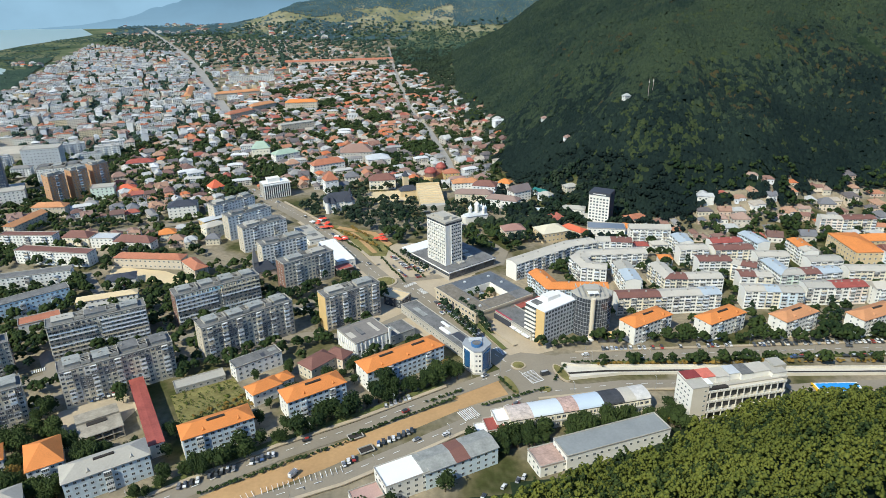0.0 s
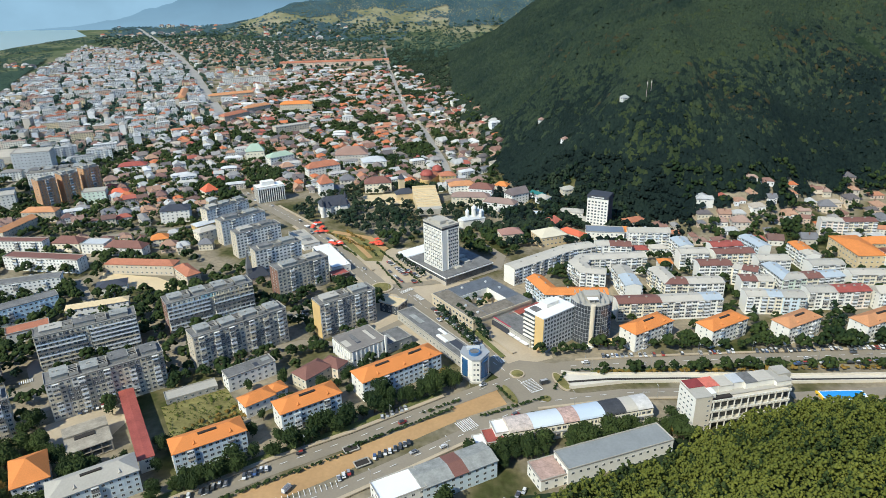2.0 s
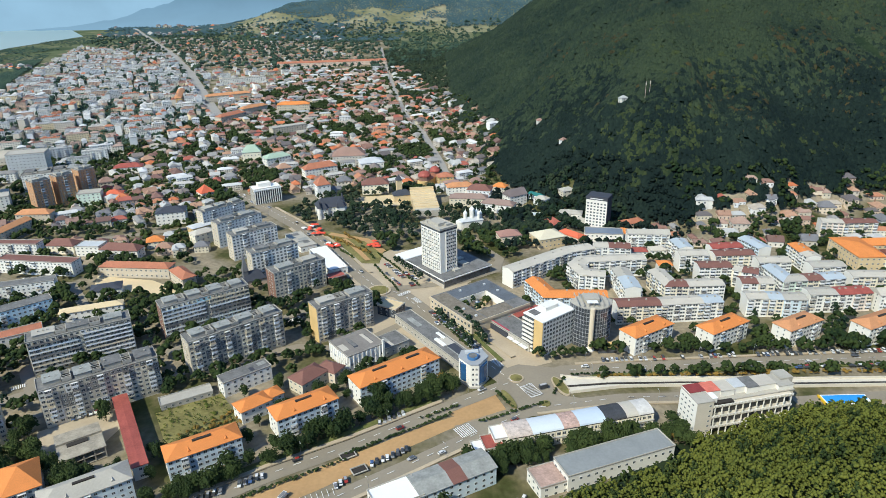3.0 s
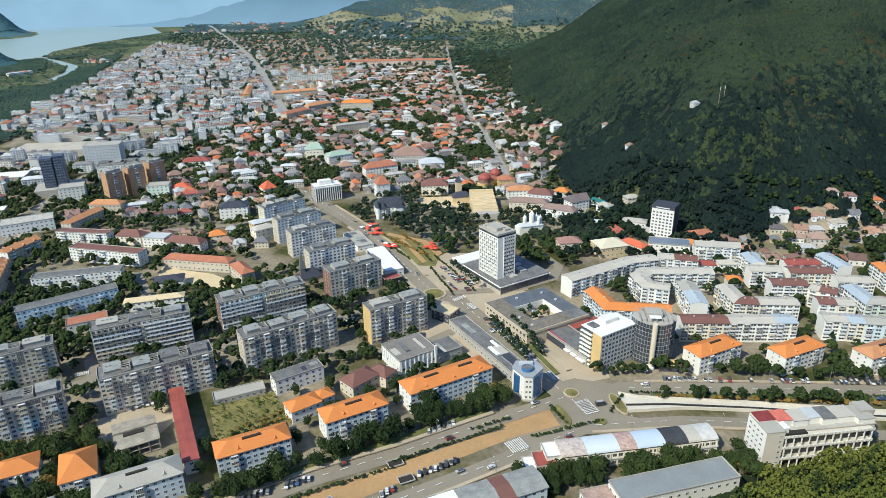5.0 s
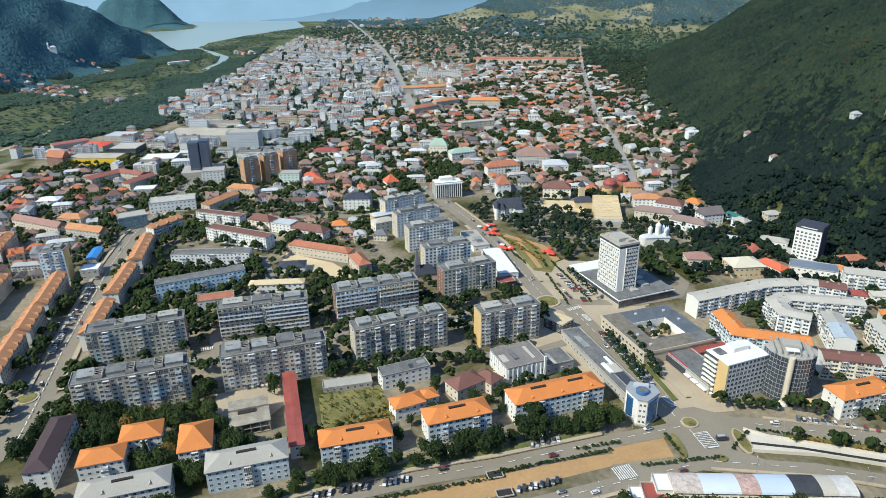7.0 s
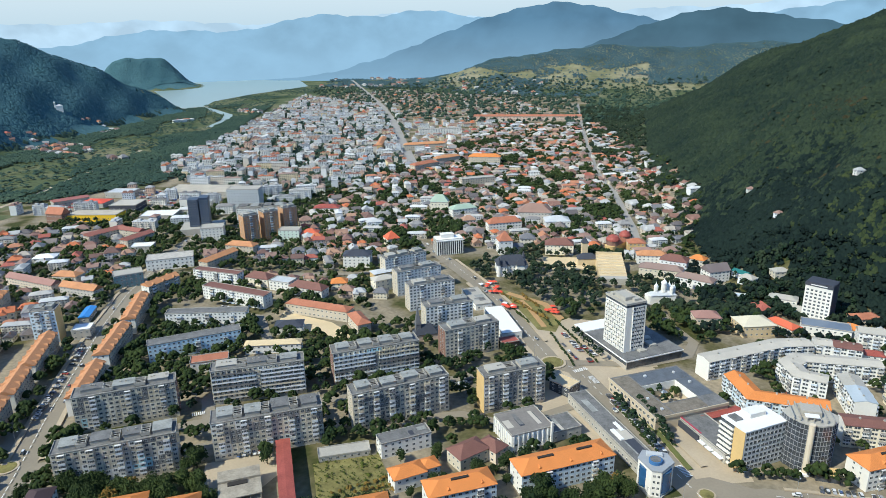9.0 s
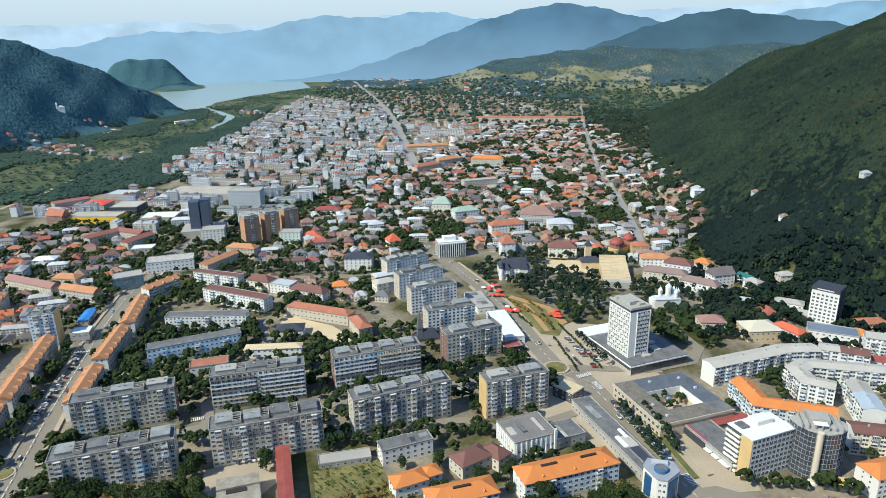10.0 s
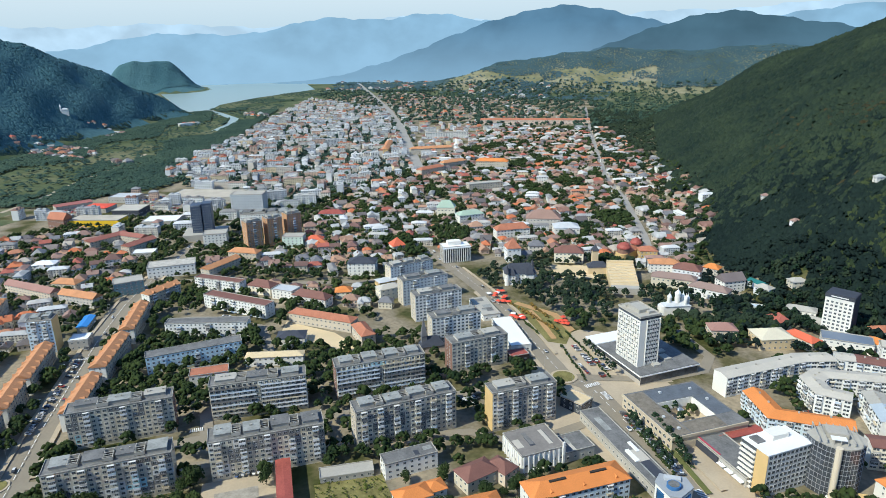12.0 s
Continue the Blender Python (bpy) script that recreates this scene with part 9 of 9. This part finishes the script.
bushes("hedges", [((-43, 42), (-16, -8)), ((-56, 36), (-32, -16)), ((-55, 62), (-44, 42)), ((10, -60), (32, -100)), ((-4, -58), (22, -108)), ((-120, -247), (-50, -208)), ((-50, -204), (5, -172)), ((-12, -176), (10, -164)), ((78, -136), (190, -133)), ((200, -132), (400, -126)), ((20, -180), (60, -163)), ((-100, 86), (-74, 50)), ((-70, 78), (-56, 48)), ((115, -106), (170, -104)), ((64, -156), (75, -138)), ((32, -152), (40, -168))], "low dark hedges and clipped bushes along the streets", 3)
bushes("bushes", [((-142, -186), (-104, -156)), ((-136, -194), (-100, -166)), ((-130, -182), (-112, -170)), ((95, -139), (330, -139)), ((-110, 110), (-60, 60)), ((-92, 112), (-70, 84))], "ragged green and yellowing bushes", 4, 3.0, (1.2, 2.6), LEAF_GOLD)
weeds, wr = Shape(), random.Random(61)
for _ in range(620):
    x, y = wr.uniform(-164, -112), wr.uniform(-202, -146)
    if inside(x, y, [(-163, -165), (-131, -147), (-113, -172), (-143, -200)]):
        clump(weeds, x, y, 0.9 + 0.15, wr.uniform(0.25, 0.8) * (2.2 if wr.random() < 0.05 else 1), wr)
tagged(new("weeds", weeds.mesh("weeds", LEAF_SUN)), "tall yellow-green weeds of an empty plot", "weeds", kind="stuff")
LAMP = mat("galvanised_steel", (0.42, 0.43, 0.44), 0.5, 0.1, metal=0.6)


def street_lamp(x, y, ang):
    o = new("street_lamp", shared("lamp pole", lambda: Shape().cyl(0, 0, 0.11, 0, 9, 6, 0, 0.06).box(0, 1.8, -0.05, 0.05, 8.9, 9.0, 0).mesh("street_lamp", [LAMP])))
    o.matrix_world = pose(x, y, gz(x, y), 0, 0, ang)
    tagged(o, "slim grey steel street lamp beside the road", "street lamp", "street lamps")
    part("lamp_head", shared("lamp head", lambda: Shape().box(1.5, 2.3, -0.16, 0.16, 8.8, 8.95, 0).mesh("lamp_head", [FRAME])), None, o)


for pts, off, turn in ((NORTH_LANE, 6.5, -90), (SOUTH_LANE, -6, 90), (LEFT_BOUL, 9.5, -90), (BOULEVARD, 9, -90), ([(76, -131), (185, -126), (420, -120)], 8, -90), ([(76, -131), (185, -126), (420, -120)], -8, 90)):
    for (ax, ay), (bx, by) in zip(pts, pts[1:]):
        l = math.hypot(bx - ax, by - ay)
        d = math.atan2(by - ay, bx - ax)
        for i in range(max(1, int(l / 30))):
            f = (i + 0.4) / max(1, int(l / 30))
            street_lamp(ax + (bx - ax) * f - math.sin(d) * off, ay + (by - ay) * f + math.cos(d) * off, math.degrees(d) + turn)


def parasol(x, y, m):
    o = new("parasol", shared("parasol pole", lambda: Shape().cyl(0, 0, 0.08, 0, 2.7, 6).mesh("parasol", [FRAME])))
    o.matrix_world = pose(x, y, 0.5, 0, 0, (x * 31) % 90)
    tagged(o, "square red market parasol on a pole" if m is RED_FABRIC else "square white market parasol on a pole", "parasol", "market parasols")
    part("canopy", shared(("canopy", m.name), lambda: Shape().prism([(-2.2, -2.2), (2.2, -2.2), (2.2, 2.2), (-2.2, 2.2)], 2.3, 3.3, 0, taper=0.05).mesh("canopy", [m])), None, o)


pr = random.Random(9)
for cx, cy, n in ((-60, 81, 7), (-97, 83, 9), (-116, 116, 7), (-127, 127, 6)):
    for i in range(n):
        parasol(cx + pr.uniform(-6, 6), cy + pr.uniform(-7, 7), RED_FABRIC if pr.random() < 0.75 else SHINE)
for x, y in ((22, -55), (20, -58), (27, -40), (31, -57)):
    parasol(x, y, SHINE)
patch("ground_path", [(-104, 116), (-66, 98), (-48, 68), (-52, 62), (-70, 92), (-106, 110)], DIRT, 0.05, "orange gravel path in the park", "path")
patch("ground_path", [(-88, 100), (-78, 84), (-60, 48), (-64, 46), (-82, 82), (-92, 98)], DIRT, 0.05, "orange gravel path in the park", "path")


def mast(x, y, h):
    o = new("radio_mast", Shape().cyl(0, 0, 0.3, 0, h, 5, 0, 0.12).mesh("radio_mast", mat("red_white_steel", (0.42, 0.33, 0.31), 0.6, 0.1)))
    o.location = (x, y, gz(x, y))
    tagged(o, "slim radio mast standing in the forest", "mast")
    part("antenna", Shape().box(-0.5, 0.5, -0.3, 0.3, h - 4, h - 1.5, 0), CONCRETE, o)


mast(226, 243, 24), mast(234, 254, 18)
for x, y, a, l in HILL_HOUSES:
    z = gz(x, y)
    b = plain_building("hill_house", x, y, a, l * 0.8, 6, 5.0, "pale house standing alone in the forest", "house", HOUSE_WALL, FLAT_ROOF, "hip", 2.6, 2)
    b.location.z = z + 0.8
    part("footing", Shape().box(-l * 0.4 - 0.05, l * 0.4 + 0.05, -3.05, 3.05, -6, -0.01, 0), BARK, b, "dark stone footing on the slope")

# ---- valley: track, hamlet, chapel, pale river buildings ----
lay("road_track", TRACK, 8, PAVING, 0.6, "pale dusty track through the valley trees", "track")
vr = random.Random(41)
VALLEY_SITES = []
for cx, cy, n, w in ((-1290, 740, 26, 70), (-1180, 700, 14, 50), (-1284, 1238, 5, 25), (-1000, 650, 6, 20), (-1360, 1000, 10, 60), (-1230, 1500, 8, 60)):
    for i in range(n):
        x, y = cx + vr.uniform(-w, w), cy + vr.uniform(-w, w) * 0.6
        if gz(x, y) < 40:
            VALLEY_SITES.append((x, y, vr.uniform(0, 90), vr.randrange(900), 1.15))
joined("valley_houses", VALLEY_SITES, HOUSES, [WALL_MATS, ROOF_MATS, [GLASS]], "small houses between the trees of the valley", "houses")
c = thing("white_chapel", -1422, 937, gz(-1422, 937) + 7, 40, "white chapel standing on the wooded hillside", "church")
part("wall", Shape().box(-8, 8, -5, 5, -10, 6, 0), WHITE, c)
part("roof", Shape().hip(-8, 8, -5, 5, 6, 4, 0), ROOF_PALE, c)
part("tower", Shape().box(-11, -8.02, -2, 2, -10, 13, 0).hip(-11, -8.02, -2, 2, 13, 6, 0), SHINE, c)
plain_building("river_hall", -1284, 1238, 60, 60, 18, 7, "long white hall beside the river", "hall", WHITE, SHINE, "flat", 1, 1)

# ---- car parks of the western sheds ----
patch("ground_carpark", [(-771, 410), (-734, 428), (-673, 402), (-609, 323), (-650, 325), (-700, 345), (-732, 375)], ASPHALT, 0.05, "grey asphalt car park before the sheds", "car park")
patch("ground_carpark", [(-812, 300), (-789, 326), (-766, 308), (-752, 258)], ASPHALT, 0.05, "grey asphalt car park beside a maroon shed", "car park")
LOT_PAINTS = [mat("lot_car_%d" % i, c, 0.35, 0.05, spec=0.6) for i, c in enumerate([(0.70, 0.70, 0.70), (0.06, 0.06, 0.065), (0.32, 0.33, 0.35), (0.60, 0.61, 0.62), (0.40, 0.05, 0.04), (0.06, 0.12, 0.30)])]
lot = Shape()
for poly, gap in (([(-760, 408), (-735, 420), (-675, 396), (-620, 330), (-650, 330), (-700, 350), (-730, 380)], 6.0), ([(-806, 300), (-789, 320), (-768, 306), (-755, 268)], 6.0)):
    for i in range(40):
        for j in range(40):
            x, y = poly[0][0] - 60 + i * gap, 250 + j * gap
            if inside(x, y, poly) and free(x, y, 1.5) and j % 3 and cr.random() < 0.75:
                m, z = cr.randrange(6), TOPZ + 0.4
                lot.box(x - 1, x + 1, y - 2.2, y + 2.2, z, z + 0.75, m).prism([(x - 0.9, y - 1.5), (x + 0.9, y - 1.5), (x + 0.9, y + 1.1), (x - 0.9, y + 1.1)], z + 0.75, z + 1.35, m, taper=0.8)
tagged(new("parked_cars", lot.mesh("parked_cars", LOT_PAINTS)), "many far cars parked in rows before the sheds", "cars", kind="stuff")

# ---- hamlets and groves of the upper valley ----
UPPER = [(-1450, 2450), (-1050, 2550), (-500, 2150), (-150, 2150), (-100, 2560), (-1050, 2620), (-900, 3300), (-1500, 3700), (-1750, 3300)]
ux = random.Random(52)
SITES = []
for i in range(420):
    x, y = ux.uniform(-1750, 0), ux.uniform(2050, 3700)
    if inside(x, y, UPPER) and math.sin(x / 130) * math.sin(y / 170) > -0.15 and free(x, y, 5):
        SITES.append((x, y, ux.uniform(0, 90), ux.randrange(900), ux.uniform(1.1, 1.9)))
joined("upper_valley_houses", SITES, HOUSES, [WALL_MATS, ROOF_MATS, [GLASS]], "scattered houses of the upper valley", "houses")
stuff_trees("valley_trees", scatter(UPPER, 14, 81, lambda X, Y, Z, q: q < np.where(np.sin(X / 90 + 1) * np.sin(Y / 120) > 0.0, 0.9, 0.2)), LEAF_MEADOW_HAZE, "groves of trees in the upper valley", 3, (9, 14), 82, 0.6, 0.6)
stuff_trees("valley_trees", scatter([(-1490, 1620), (-1400, 1640), (-1380, 2400), (-1540, 2700), (-1600, 2680), (-1600, 2150), (-1560, 1840)], 12, 83, lambda X, Y, Z, q: q < np.where(np.sin(Y / 60) > 0.1, 0.6, 0.12)), LEAF_VALLEY, "bushes along the lake shore", 3, (6, 10), 84, 0.6, 0.5)
